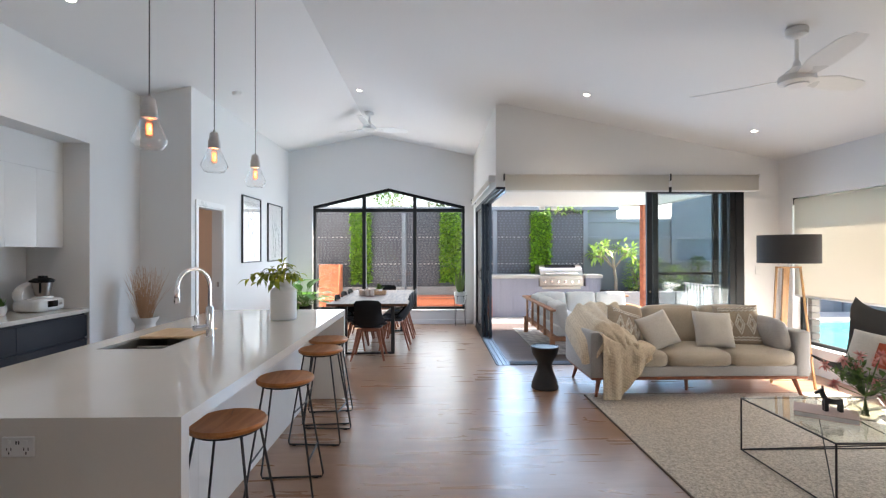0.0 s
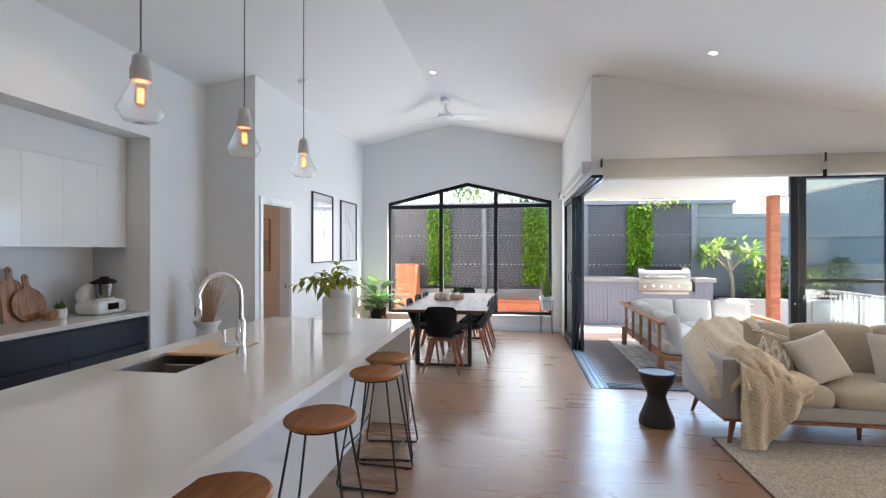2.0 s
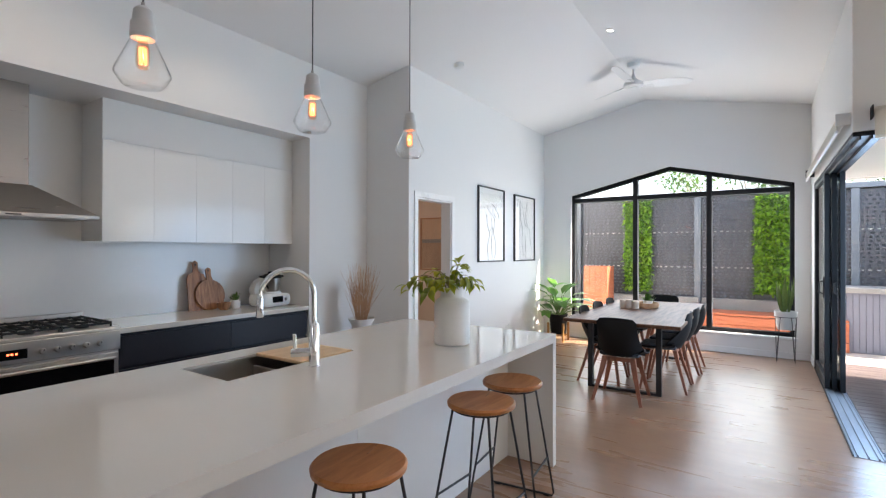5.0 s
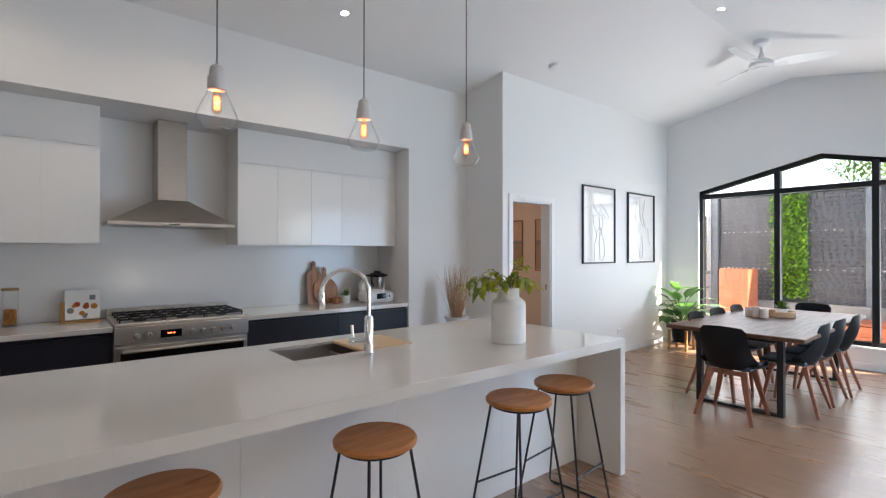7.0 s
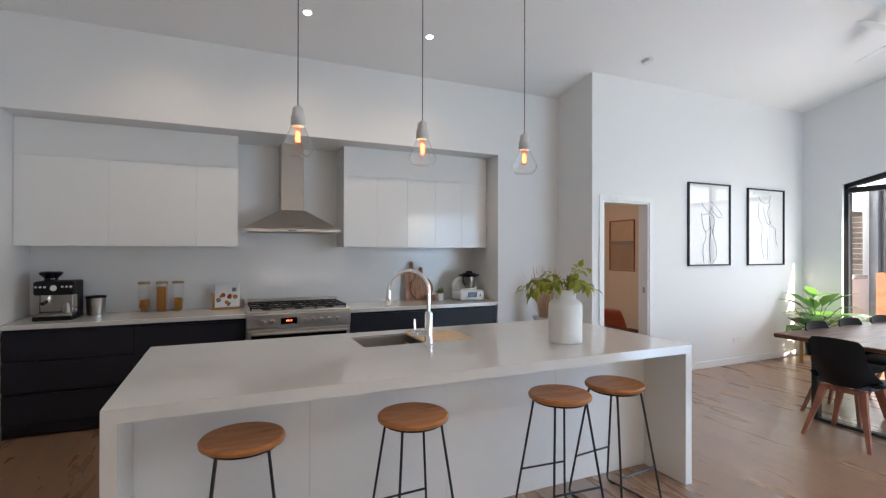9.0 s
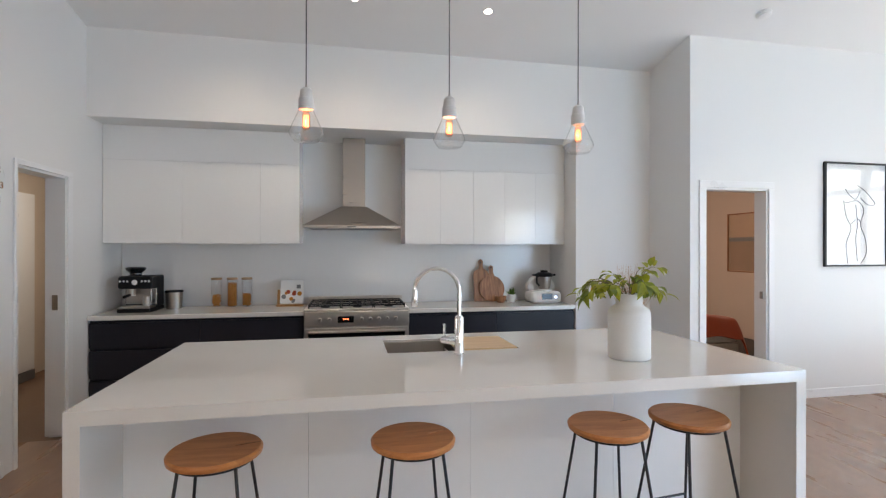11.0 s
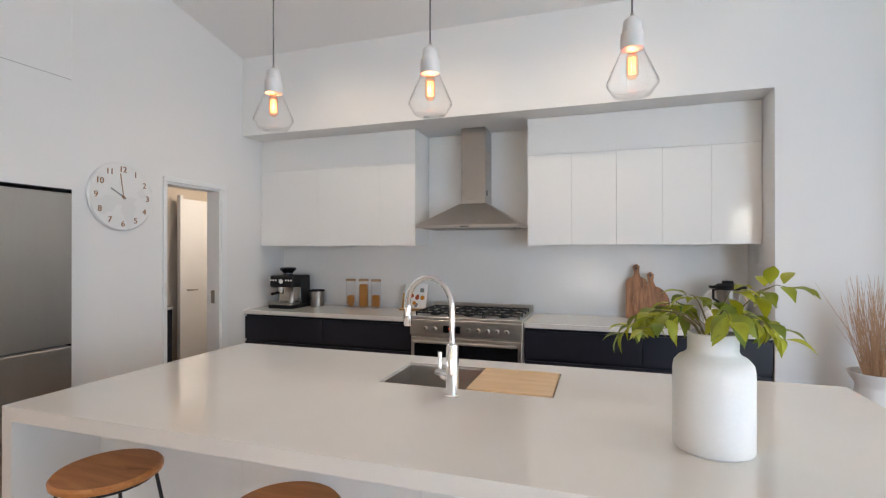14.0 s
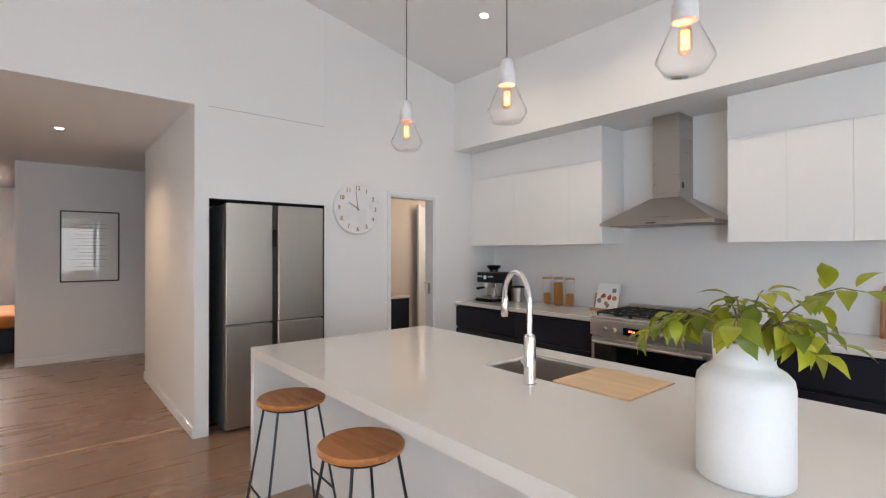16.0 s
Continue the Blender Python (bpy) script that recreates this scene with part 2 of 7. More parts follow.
DECK = wood("dark_deck_board", (0.135, 0.105, 0.10), (0.085, 0.066, 0.064), 0.42, 1.0, (1, 12, 12), 0.12, 0.2)
CORTEN = wood("red_stained_timber", (0.52, 0.16, 0.075), (0.36, 0.10, 0.05), 0.55, 1.0, (1.5, 10, 10), 0.1, 0.2)
LINEN = weave("greige_linen", (0.50, 0.43, 0.335), (0.37, 0.31, 0.235), 260)
LINEN_SHELL = weave("grey_linen_shell", (0.44, 0.425, 0.41), (0.33, 0.315, 0.30), 260)
CUSHION = weave("pale_cushion_linen", (0.60, 0.565, 0.51), (0.46, 0.42, 0.37), 260)
PATTERN = weave("cream_embroidery", (0.78, 0.74, 0.66), (0.62, 0.57, 0.50), 160, bump=0.9)
KNIT = weave("oatmeal_knit", (0.76, 0.64, 0.47), (0.54, 0.42, 0.29), 120, bump=1.0)
RUGM = mat("flatweave_rug", (0.44, 0.385, 0.32), 0.95, grain=130, vary=0.6, bump=1.0, big=55)
OUTCLOTH = weave("white_outdoor_cloth", (0.60, 0.595, 0.585), (0.52, 0.515, 0.50), 200)
DARKCLOTH = weave("charcoal_cloth", (0.035, 0.033, 0.033), (0.02, 0.019, 0.019), 260)
BLINDM = weave("cream_roller_blind", (0.66, 0.63, 0.575), (0.60, 0.57, 0.52), 400, bump=0.15)
_nt = BLINDM.node_tree
_p, _tr, _mx = _nt.nodes["Principled BSDF"], _nt.nodes.new("ShaderNodeBsdfTranslucent"), _nt.nodes.new("ShaderNodeMixShader")
_tr.inputs[0].default_value, _mx.inputs[0].default_value = (0.74, 0.70, 0.63, 1), 0.36
_nt.links.new(_p.outputs[0], _mx.inputs[1])
_nt.links.new(_tr.outputs[0], _mx.inputs[2])
_nt.links.new(_mx.outputs[0], _nt.nodes["Material Output"].inputs[0])
RUSTCLOTH = weave("rust_linen", (0.46, 0.085, 0.03), (0.33, 0.055, 0.02), 160)
SHADEM = weave("charcoal_lampshade", (0.055, 0.05, 0.048), (0.035, 0.032, 0.03), 300, bump=0.2)
BLUEPAD = weave("slate_seat_pad", (0.045, 0.055, 0.075), (0.03, 0.036, 0.05), 260)
OUTRUG = weave("grey_outdoor_rug", (0.45, 0.44, 0.42), (0.16, 0.16, 0.16), 14, bump=0.3)
GLASS = clear("window_glass")
TINT = clear("tinted_door_glass", (0.86, 0.90, 0.905))
FLYMESH, _nt, _n, _l, _p = nodes_of("fly_screen_mesh")
_t, _m = _n.new("ShaderNodeBsdfTransparent"), _n.new("ShaderNodeMixShader")
_p.inputs["Base Color"].default_value, _p.inputs["Roughness"].default_value = (0.10, 0.10, 0.10, 1), 0.8
_m.inputs[0].default_value = 0.12
_l.new(_t.outputs[0], _m.inputs[1])
_l.new(_p.outputs[0], _m.inputs[2])
_l.new(_m.outputs[0], _n["Material Output"].inputs[0])
BULBGLASS = clear("pendant_glass", (1.0, 1.0, 0.998), 1.42)
# The amber tint puts the bulb's warm halo into the glass colour.
HALOGLASS = clear("halo_bulb_glass", (1.0, 0.86, 0.70), 1.45)
TABLEGLASS = clear("table_glass", (0.93, 0.97, 0.96), 1.5)
FENCE = mat("slate_blue_fence", (0.19, 0.215, 0.245), 0.6, grain=60, vary=0.08, bump=0.1)
SCREEN = mat("dark_screen_panel", (0.095, 0.099, 0.115), 0.55, grain=60, vary=0.08)
RAILPALE = mat("pale_batten", (0.74, 0.72, 0.69), 0.7, grain=60, vary=0.1)
SLEEPER = mat("concrete_sleeper", (0.34, 0.335, 0.33), 0.8, grain=50, vary=0.12, bump=0.3)
CLAD = mat("blue_grey_cladding", (0.215, 0.225, 0.285), 0.55, grain=60, vary=0.06)
PAVE = mat("pale_paving", (0.52, 0.48, 0.44), 0.8, grain=70, vary=0.12, bump=0.3)
RENDERW = mat("white_render", (0.78, 0.775, 0.76), 0.8, grain=120, vary=0.03, bump=0.2)
BRICKM = mat("grey_brown_brick", (0.27, 0.235, 0.21), 0.8, grain=50, vary=0.2, bump=0.3, each=0.25)
WATER = mat("pool_water", (0.10, 0.42, 0.46), 0.05, grain=3, vary=0.15, bump=0.6)
LAWN = mat("lawn", (0.07, 0.12, 0.035), 0.9, grain=80, vary=0.35, bump=0.5)
TERRACOTTA = mat("warm_plaster_wall", (0.64, 0.53, 0.46), 0.7, grain=120, vary=0.03, bump=0.05)
PAPER = mat("art_paper", (0.80, 0.79, 0.77), 0.5, grain=200, vary=0.015)
PAPERTAN = mat("tan_print", (0.52, 0.37, 0.27), 0.5, grain=8, vary=0.15)
INK = mat("black_ink", (0.03, 0.03, 0.03), 0.6, vary=0.1)
INKGREY = mat("grey_ink", (0.22, 0.22, 0.22), 0.6, vary=0.1)
PASTA = mat("dry_pasta", (0.55, 0.21, 0.02), 0.6, grain=160, vary=0.35, bump=0.8)
CORK = mat("cork", (0.46, 0.29, 0.16), 0.85, grain=150, vary=0.25, bump=0.4)
COPPER = mat("copper_wood", (0.38, 0.19, 0.09), 0.4, grain=40, vary=0.1)
STRAW = mat("dried_grass", (0.52, 0.31, 0.18), 0.85, grain=60, vary=0.3)
BARK = mat("pale_bark", (0.32, 0.27, 0.22), 0.85, grain=40, vary=0.25, bump=0.5)
SOIL = mat("potting_soil", (0.04, 0.03, 0.022), 0.95, grain=90, vary=0.4, bump=0.8)
LEAF_A = leafy("vase_leaf", (0.43, 0.43, 0.025), (0.12, 0.175, 0.012))
LEAF_B = leafy("broad_leaf", (0.12, 0.29, 0.05), (0.045, 0.14, 0.025), 0.3)
LEAF_C = leafy("hedge_leaf", (0.36, 0.62, 0.05), (0.05, 0.19, 0.01))
LEAF_D = leafy("frangipani_leaf", (0.44, 0.58, 0.16), (0.20, 0.36, 0.06))
LEAF_E = leafy("snake_plant_leaf", (0.14, 0.20, 0.05), (0.06, 0.12, 0.03))
LEAF_F = leafy("garden_leaf", (0.12, 0.22, 0.04), (0.04, 0.10, 0.02))
PETAL = leafy("flower_petal", (0.62, 0.16, 0.16), (0.72, 0.42, 0.36))
FILAMENT = glow("bulb_filament", (1.0, 0.20, 0.095), 1.15)
LEDWHITE = glow("downlight_lens", (1.0, 0.93, 0.82), 4.0)
DISPLAY = glow("red_display", (1.0, 0.12, 0.05), 1.2)

# ---------------------------------------------------------------- mesh helpers


class Shape:
    """Collects verts and faces for one mesh."""

    def __init__(self):
        self.v, self.f = [], []

    def add(self, verts, faces):
        k = len(self.v)
        self.v += [tuple(p) for p in verts]
        self.f += [tuple(i + k for i in face) for face in faces]
        return self

    def box(self, x0, x1, y0, y1, z0, z1, b=0.0):
        lo, hi = (min(x0, x1), min(y0, y1), min(z0, z1)), (max(x0, x1), max(y0, y1), max(z0, z1))
        if b <= 0:
            vs = [(x, y, z) for x in (lo[0], hi[0]) for y in (lo[1], hi[1]) for z in (lo[2], hi[2])]
            return self.add(vs, [(0, 1, 3, 2), (4, 6, 7, 5), (0, 4, 5, 1), (2, 3, 7, 6), (0, 2, 6, 4), (1, 5, 7, 3)])
        b = min(b, 0.45 * min(hi[i] - lo[i] for i in range(3)))
        vs, idx = [], {}
        for sx in (0, 1):
            for sy in (0, 1):
                for sz in (0, 1):
                    s = (sx, sy, sz)
                    for a in range(3):
                        p = []
                        for i in range(3):
                            edge = hi[i] if s[i] else lo[i]
                            p.append(edge if i == a else edge + (-b if s[i] else b))
                        idx[s, a] = len(vs)
                        vs.append(p)
        fs = []
        for a in range(3):
            u, w = (a + 1) % 3, (a + 2) % 3
            for side in (0, 1):
                q = []
                for cu, cw in ((0, 0), (1, 0), (1, 1), (0, 1)):
                    s = [0, 0, 0]
                    s[a], s[u], s[w] = side, cu, cw
                    q.append(idx[tuple(s), a])
                fs.append(q)
            for cu in (0, 1):
                for cw in (0, 1):
                    s0, s1 = [0, 0, 0], [0, 0, 0]
                    s0[u], s0[w], s1[u], s1[w], s1[a] = cu, cw, cu, cw, 1
                    fs.append([idx[tuple(s0), u], idx[tuple(s1), u], idx[tuple(s1), w], idx[tuple(s0), w]])
        for sx in (0, 1):
            for sy in (0, 1):
                for sz in (0, 1):
                    fs.append([idx[(sx, sy, sz), a] for a in range(3)])
        return self.add(vs, fs)

    def prism(self, poly, axis, a0, a1):
        """A flat outline (two coordinates each) pushed along an axis."""
        def at(p, a):
            q = list(p)
            q.insert("xyz".index(axis), a)
            return q
        n = len(poly)
        vs = [at(p, a0) for p in poly] + [at(p, a1) for p in poly]
        return self.add(vs, [tuple(range(n)), tuple(range(2 * n - 1, n - 1, -1))] + [(i, (i + 1) % n, n + (i + 1) % n, n + i) for i in range(n)])

    def lathe(self, profile, seg=24, at=(0, 0, 0), squash=1.0):
        vs, fs, n = [], [], len(profile)
        for k in range(seg):
            a = 2 * math.pi * k / seg
            vs += [(at[0] + r * math.cos(a), at[1] + r * squash * math.sin(a), at[2] + z) for r, z in profile]
        for k in range(seg):
            j = (k + 1) % seg
            fs += [(k * n + i, j * n + i, j * n + i + 1, k * n + i + 1) for i in range(n - 1)]
        if profile[0][0] > 1e-5:
            fs.append(tuple(k * n for k in range(seg)))
        if profile[-1][0] > 1e-5:
            fs.append(tuple(k * n + n - 1 for k in range(seg)))
        return self.add(vs, fs)

    def ring(self, profile, seg=24, at=(0, 0, 0)):
        """A lathe whose profile closes on itself."""
        vs, fs, n = [], [], len(profile)
        for k in range(seg):
            a = 2 * math.pi * k / seg
            vs += [(at[0] + r * math.cos(a), at[1] + r * math.sin(a), at[2] + z) for r, z in profile]
        for k in range(seg):
            j = (k + 1) % seg
            fs += [(k * n + i, j * n + i, j * n + (i + 1) % n, k * n + (i + 1) % n) for i in range(n)]
        return self.add(vs, fs)

    def tube(self, pts, r, seg=8, closed=False):
        pts = [Vector(p) for p in pts]
        n = len(pts)
        rs = r if isinstance(r, (list, tuple)) else [r] * n
        vs, fs, up = [], [], None
        for i, p in enumerate(pts):
            a = pts[(i - 1) % n] if closed or i else p
            c = pts[(i + 1) % n] if closed or i < n - 1 else p
            d = (c - a).normalized()
            if up is None:
                up = d.orthogonal().normalized()
            up = (up - d * up.dot(d))
            up = up.normalized() if up.length > 1e-6 else d.orthogonal().normalized()
            side = d.cross(up)
            vs += [p + (up * math.cos(t) + side * math.sin(t)) * rs[i] for t in (2 * math.pi * k / seg for k in range(seg))]
        for i in range(n if closed else n - 1):
            j = (i + 1) % n
            fs += [(i * seg + k, i * seg + (k + 1) % seg, j * seg + (k + 1) % seg, j * seg + k) for k in range(seg)]
        if not closed:
            fs += [tuple(range(seg)), tuple((n - 1) * seg + k for k in range(seg))]
        return self.add(vs, fs)

    def loft(self, rings, caps=True):
        n, m = len(rings[0]), len(rings)
        vs = [p for r in rings for p in r]
        fs = [(i * n + k, i * n + (k + 1) % n, (i + 1) * n + (k + 1) % n, (i + 1) * n + k) for i in range(m - 1) for k in range(n)]
        if caps:
            fs += [tuple(range(n)), tuple((m - 1) * n + k for k in range(n))]
        return self.add(vs, fs)

    def grid(self, fn, nu, nv, thick=0.0):
        """A surface fn(u, v), u and v from 0 to 1, with a thickness along its normal."""
        P = [[Vector(fn(i / nu, j / nv)) for j in range(nv + 1)] for i in range(nu + 1)]
        w = nv + 1
        quads = [(i * w + j, (i + 1) * w + j, (i + 1) * w + j + 1, i * w + j + 1) for i in range(nu) for j in range(nv)]
        if not thick:
            return self.add([p for row in P for p in row], quads)
        top, low = [], []
        for i in range(nu + 1):
            for j in range(nv + 1):
                a = P[min(i + 1, nu)][j] - P[max(i - 1, 0)][j]
                b = P[i][min(j + 1, nv)] - P[i][max(j - 1, 0)]
                nrm = a.cross(b)
                nrm = nrm.normalized() if nrm.length > 1e-9 else Vector((0, 0, 1))
                top.append(P[i][j] + nrm * thick / 2)
                low.append(P[i][j] - nrm * thick / 2)
        k = len(top)
        fs = quads + [tuple(q + k for q in reversed(face)) for face in quads]
        edge = [i * w for i in range(nu + 1)] + [nu * w + j for j in range(1, w)] + [i * w + nv for i in range(nu - 1, -1, -1)] + [j for j in range(nv - 1, 0, -1)]
        fs += [(edge[i], edge[(i + 1) % len(edge)], edge[(i + 1) % len(edge)] + k, edge[i] + k) for i in range(len(edge))]
        return self.add(top + low, fs)

    def soft(self, c, h, r, n=7, puff=0.0, lump=0.0, seed=0.0):
        """A padded block: centre, half sizes, edge radius."""
        c, h = Vector(c), Vector(h)
        inner = Vector([max(a - r, 0.001) for a in h])
        for a in range(3):
            u, w = (a + 1) % 3, (a + 2) % 3
            for s in (-1, 1):
                vs, fs = [], []
                for i in range(n + 1):
                    for j in range(n + 1):
                        q = [0, 0, 0]
                        q[a], q[u], q[w] = s, math.sin((2 * i / n - 1) * math.pi / 2), math.sin((2 * j / n - 1) * math.pi / 2)
                        p = Vector([q[k] * h[k] for k in range(3)])
                        core = Vector([max(-inner[k], min(inner[k], p[k])) for k in range(3)])
                        d = p - core
                        d = d.normalized() * r if d.length > 1e-6 else Vector()
                        o = core + d
                        bulge = puff * (1 - q[u] ** 2) * (1 - q[w] ** 2)
                        o[a] += s * bulge
                        if lump:
                            o += Vector((1, 1, 1)) * lump * noise.noise((o + c) * 5 + Vector((seed, 0, 0)))
                        vs.append(c + o)
                m = n + 1
                fs = [(i * m + j, (i + 1) * m + j, (i + 1) * m + j + 1, i * m + j + 1) for i in range(n) for j in range(n)]
                self.add(vs, fs)
        return self

    def pillow(self, w, h, t, m=Matrix(), n=12, seed=0.0):
        """A scatter cushion, standing in its own x-z plane, put at the pose m."""
        for s in (-1, 1):
            vs = []
            for i in range(n + 1):
                for j in range(n + 1):
                    u, v = math.sin((i / n - 0.5) * math.pi), math.sin((j / n - 0.5) * math.pi)
                    d = max(0.0, (1 - u ** 4) * (1 - v ** 4)) ** 0.55
                    pinch = 1 - 0.06 * (1 - u * u) * v * v
                    pinch2 = 1 - 0.06 * (1 - v * v) * u * u
                    y = s * t / 2 * d * (1 + 0.12 * noise.noise((u * 2 + seed, v * 2, s)))
                    vs.append(m @ Vector((u * w / 2 * pinch2, y, v * h / 2 * pinch)))
            k = n + 1
            self.add(vs, [(i * k + j, (i + 1) * k + j, (i + 1) * k + j + 1, i * k + j + 1) for i in range(n) for j in range(n)])
        return self

    def leaf(self, base, way, up, length, width, curl=0.25, fold=0.25):
        """A pointed leaf, folded along its rib and bending down."""
        way = Vector(way).normalized()
        side = way.cross(Vector(up))
        side = side.normalized() if side.length > 1e-4 else way.orthogonal().normalized()
        top = side.cross(way).normalized()
        base, vs = Vector(base), []
        for s, w in ((0.0, 0.04), (0.3, 0.85), (0.6, 0.9), (1.0, 0.02)):
            mid = base + way * length * s - top * curl * length * s * s
            for k in (-1, 0, 1):
                vs.append(mid + side * k * w * width / 2 + top * (fold * width / 2 * w * abs(k)))
        return self.add(vs, [q for i in range(3) for q in ((3 * i, 3 * i + 1, 3 * i + 4, 3 * i + 3), (3 * i + 1, 3 * i + 2, 3 * i + 5, 3 * i + 4))])

    def moved(self, m):
        self.v = [tuple(m @ Vector(p)) for p in self.v]
        return self

    def mesh(self, name, material, smooth=35):
        me = bpy.data.meshes.new(name)
        me.from_pydata(self.v, [], self.f)
        if len(self.f) < 6000:
            bm = bmesh.new()
            bm.from_mesh(me)
            bmesh.ops.remove_doubles(bm, verts=bm.verts, dist=1e-5)
            bmesh.ops.recalc_face_normals(bm, faces=bm.faces)
            bm.to_mesh(me)
            bm.free()
        me.materials.append(material)
        me.shade_smooth()
        me.set_sharp_from_angle(angle=radians(smooth))
        return me


def part(name, shape, material, parent=None, label="", smooth=35, m=None):
    ob = new(name, shape.mesh(name, material, smooth))
    ob.parent = parent
    if m is not None:
        ob.matrix_basis = m
    if label:
        tagged(ob, label)
    return ob


def thing(name, m, label, category, group="", kind=""):
    ob = new(name)
    ob.empty_display_size = 0.1
    ob.matrix_basis = m
    return tagged(ob, label, category, group, kind)


def solid(name, shape, material, label, category, kind="", smooth=35, m=None, group=""):
    return tagged(part(name, shape, material, None, "", smooth, m), label, category, group, kind)


def at(x, y, z=0.0, turn=0.0):
    return pose(x, y, z, 0, 0, turn)


def box(*a):
    return Shape().box(*a)


def cyl(r, z0, z1, seg=20, b=0.0, c=(0, 0, 0)):
    b = min(b, r * 0.5, (z1 - z0) * 0.45)
    prof = [(r, z0), (r, z1)] if not b else [(r - b, z0), (r, z0 + b), (r, z1 - b), (r - b, z1)]
    return Shape().lathe(prof, seg, c)


def arc(c, r, a0, a1, n, plane="xz"):
    pts = []
    for i in range(n + 1):
        a = radians(a0 + (a1 - a0) * i / n)
        u, w = r * math.cos(a), r * math.sin(a)
        pts.append((c[0] + u, c[1], c[2] + w) if plane == "xz" else (c[0], c[1] + u, c[2] + w) if plane == "yz" else (c[0] + u, c[1] + w, c[2]))
    return pts

# ---------------------------------------------------------------- the building
KX, DX, FY, RX, HY = -3.594, -2.97, 9.85, 4.59, 0.54     # kitchen wall, dining wall, far wall, living side wall, fridge wall
SX, SY = 0.82, 6.28                                       # inner faces of the walls round the terrace corner
RIDGE_X, RIDGE_Z, PITCH = -1.25, 3.875, 0.203


def roof(x):
    return RIDGE_Z - PITCH * abs(x - RIDGE_X)


# ceilings
c = Shape()
c.prism([(RIDGE_X, RIDGE_Z), (RIDGE_X, RIDGE_Z + 0.15), (-4.6, roof(-4.6) + 0.15), (-4.6, roof(-4.6))], "y", 0.3, 10.3)
c.prism([(RIDGE_X, RIDGE_Z), (5.3, roof(5.3)), (5.3, roof(5.3) + 0.15), (RIDGE_X, RIDGE_Z + 0.15)], "y", 0.3, 6.5)
c.prism([(RIDGE_X, RIDGE_Z), (1.1, roof(1.1)), (1.1, roof(1.1) + 0.15), (RIDGE_X, RIDGE_Z + 0.15)], "y", 6.5, 10.3)
solid("ceiling", c, CEIL, "white raked plasterboard ceiling with a ridge", "ceiling", "structure")
solid("ceiling_hall", box(-3.3, 1.7, -7.2, HY - 0.14, 2.64, 2.74), CEIL, "flat white hall ceiling, lower than the living area", "ceiling", "structure")
solid("ceiling_bedroom", box(-7.2, -3.09, 6.05, 10.3, 2.6, 2.7), CEIL, "flat white bedroom ceiling", "ceiling", "structure")
solid("ceiling_pantry", box(-6.1, -2.06, -1.1, HY - 0.20, 2.56, 2.62), CEIL, "flat white pantry ceiling", "ceiling", "structure")


def wall(name, label, *boxes, material=PAINT):
    s = Shape()
    for b in boxes:
        s.box(*b)
    return solid(name, s, material, label, "wall", "structure")


# kitchen wall with the niche for the cupboards
NZ, NY0, NY1, BX = 2.63, HY, 5.075, -4.25
wall("wall_kitchen", "white plastered kitchen wall with a deep cupboard niche",
     (BX - 0.1, KX, NY0 - 0.2, NY1, NZ, roof(KX) + 0.05), (BX - 0.1, KX, NY1, 5.93, -0.1, roof(KX) + 0.05),
     (BX - 0.1, BX, NY0 - 0.1, NY1, -0.1, NZ), (BX, KX, NY0 - 0.12, NY0, -0.1, NZ))
# dining wall with the bedroom door
DY0, DY1, DZ = 6.085, 6.80, 2.085
wall("wall_dining", "white plastered dining wall with a doorway to a bedroom",
     (DX - 0.12, DX, 5.93, DY0, -0.1, roof(DX) + 0.05), (DX - 0.12, DX, DY1, FY + 0.2, -0.1, roof(DX) + 0.05), (DX - 0.12, DX, DY0, DY1, DZ, roof(DX) + 0.05),
     (KX - 0.1, DX - 0.12, 5.93, 6.05, -0.1, roof(DX) + 0.05))
# far gable wall with the picture window
WX0, WX1, WZ0, WZS, WXA, WZA = -2.48, 0.645, 0.29, 2.42, -0.93, 2.79
s = Shape()
s.prism([(DX, -0.1), (WX0, -0.1), (WX0, roof(WX0) + 0.05), (DX, roof(DX) + 0.05)], "y", FY, FY + 0.22)
s.prism([(WX1, -0.1), (SX, -0.1), (SX, roof(SX) + 0.05), (WX1, roof(WX1) + 0.05)], "y", FY, FY + 0.22)
s.prism([(WX0, -0.1), (WX1, -0.1), (WX1, WZ0), (WX0, WZ0)], "y", FY, FY + 0.22)
s.prism([(WX0, WZS), (WXA, WZA), (WXA, roof(WXA) + 0.05), (RIDGE_X, RIDGE_Z + 0.05), (WX0, roof(WX0) + 0.05)], "y", FY, FY + 0.22)
s.prism([(WXA, WZA), (WX1, WZS), (WX1, roof(WX1) + 0.05), (WXA, roof(WXA) + 0.05)], "y", FY, FY + 0.22)
solid("wall_far", s, PAINT, "white gable end wall around a peaked window", "wall", "structure")
# walls round the terrace corner: open below the head
HEAD = 2.34
s = Shape()
s.box(SX, SX + 0.18, 9.42, FY + 0.22, -0.1, HEAD)
s.box(SX, SX + 0.18, SY, FY + 0.22, HEAD, roof(SX + 0.18))
solid("wall_terrace_side", s, PAINT, "white wall above the open stacking doors", "wall", "structure")
s = Shape()
s.prism([(SX + 0.18, HEAD), (RX, HEAD), (RX, roof(RX) + 0.03), (SX + 0.18, roof(SX + 0.18) + 0.03)], "y", SY, SY + 0.2)
s.box(4.12, RX, SY, SY + 0.2, -0.1, HEAD)
solid("wall_terrace", s, PAINT, "white living wall above the sliding doors", "wall", "structure")
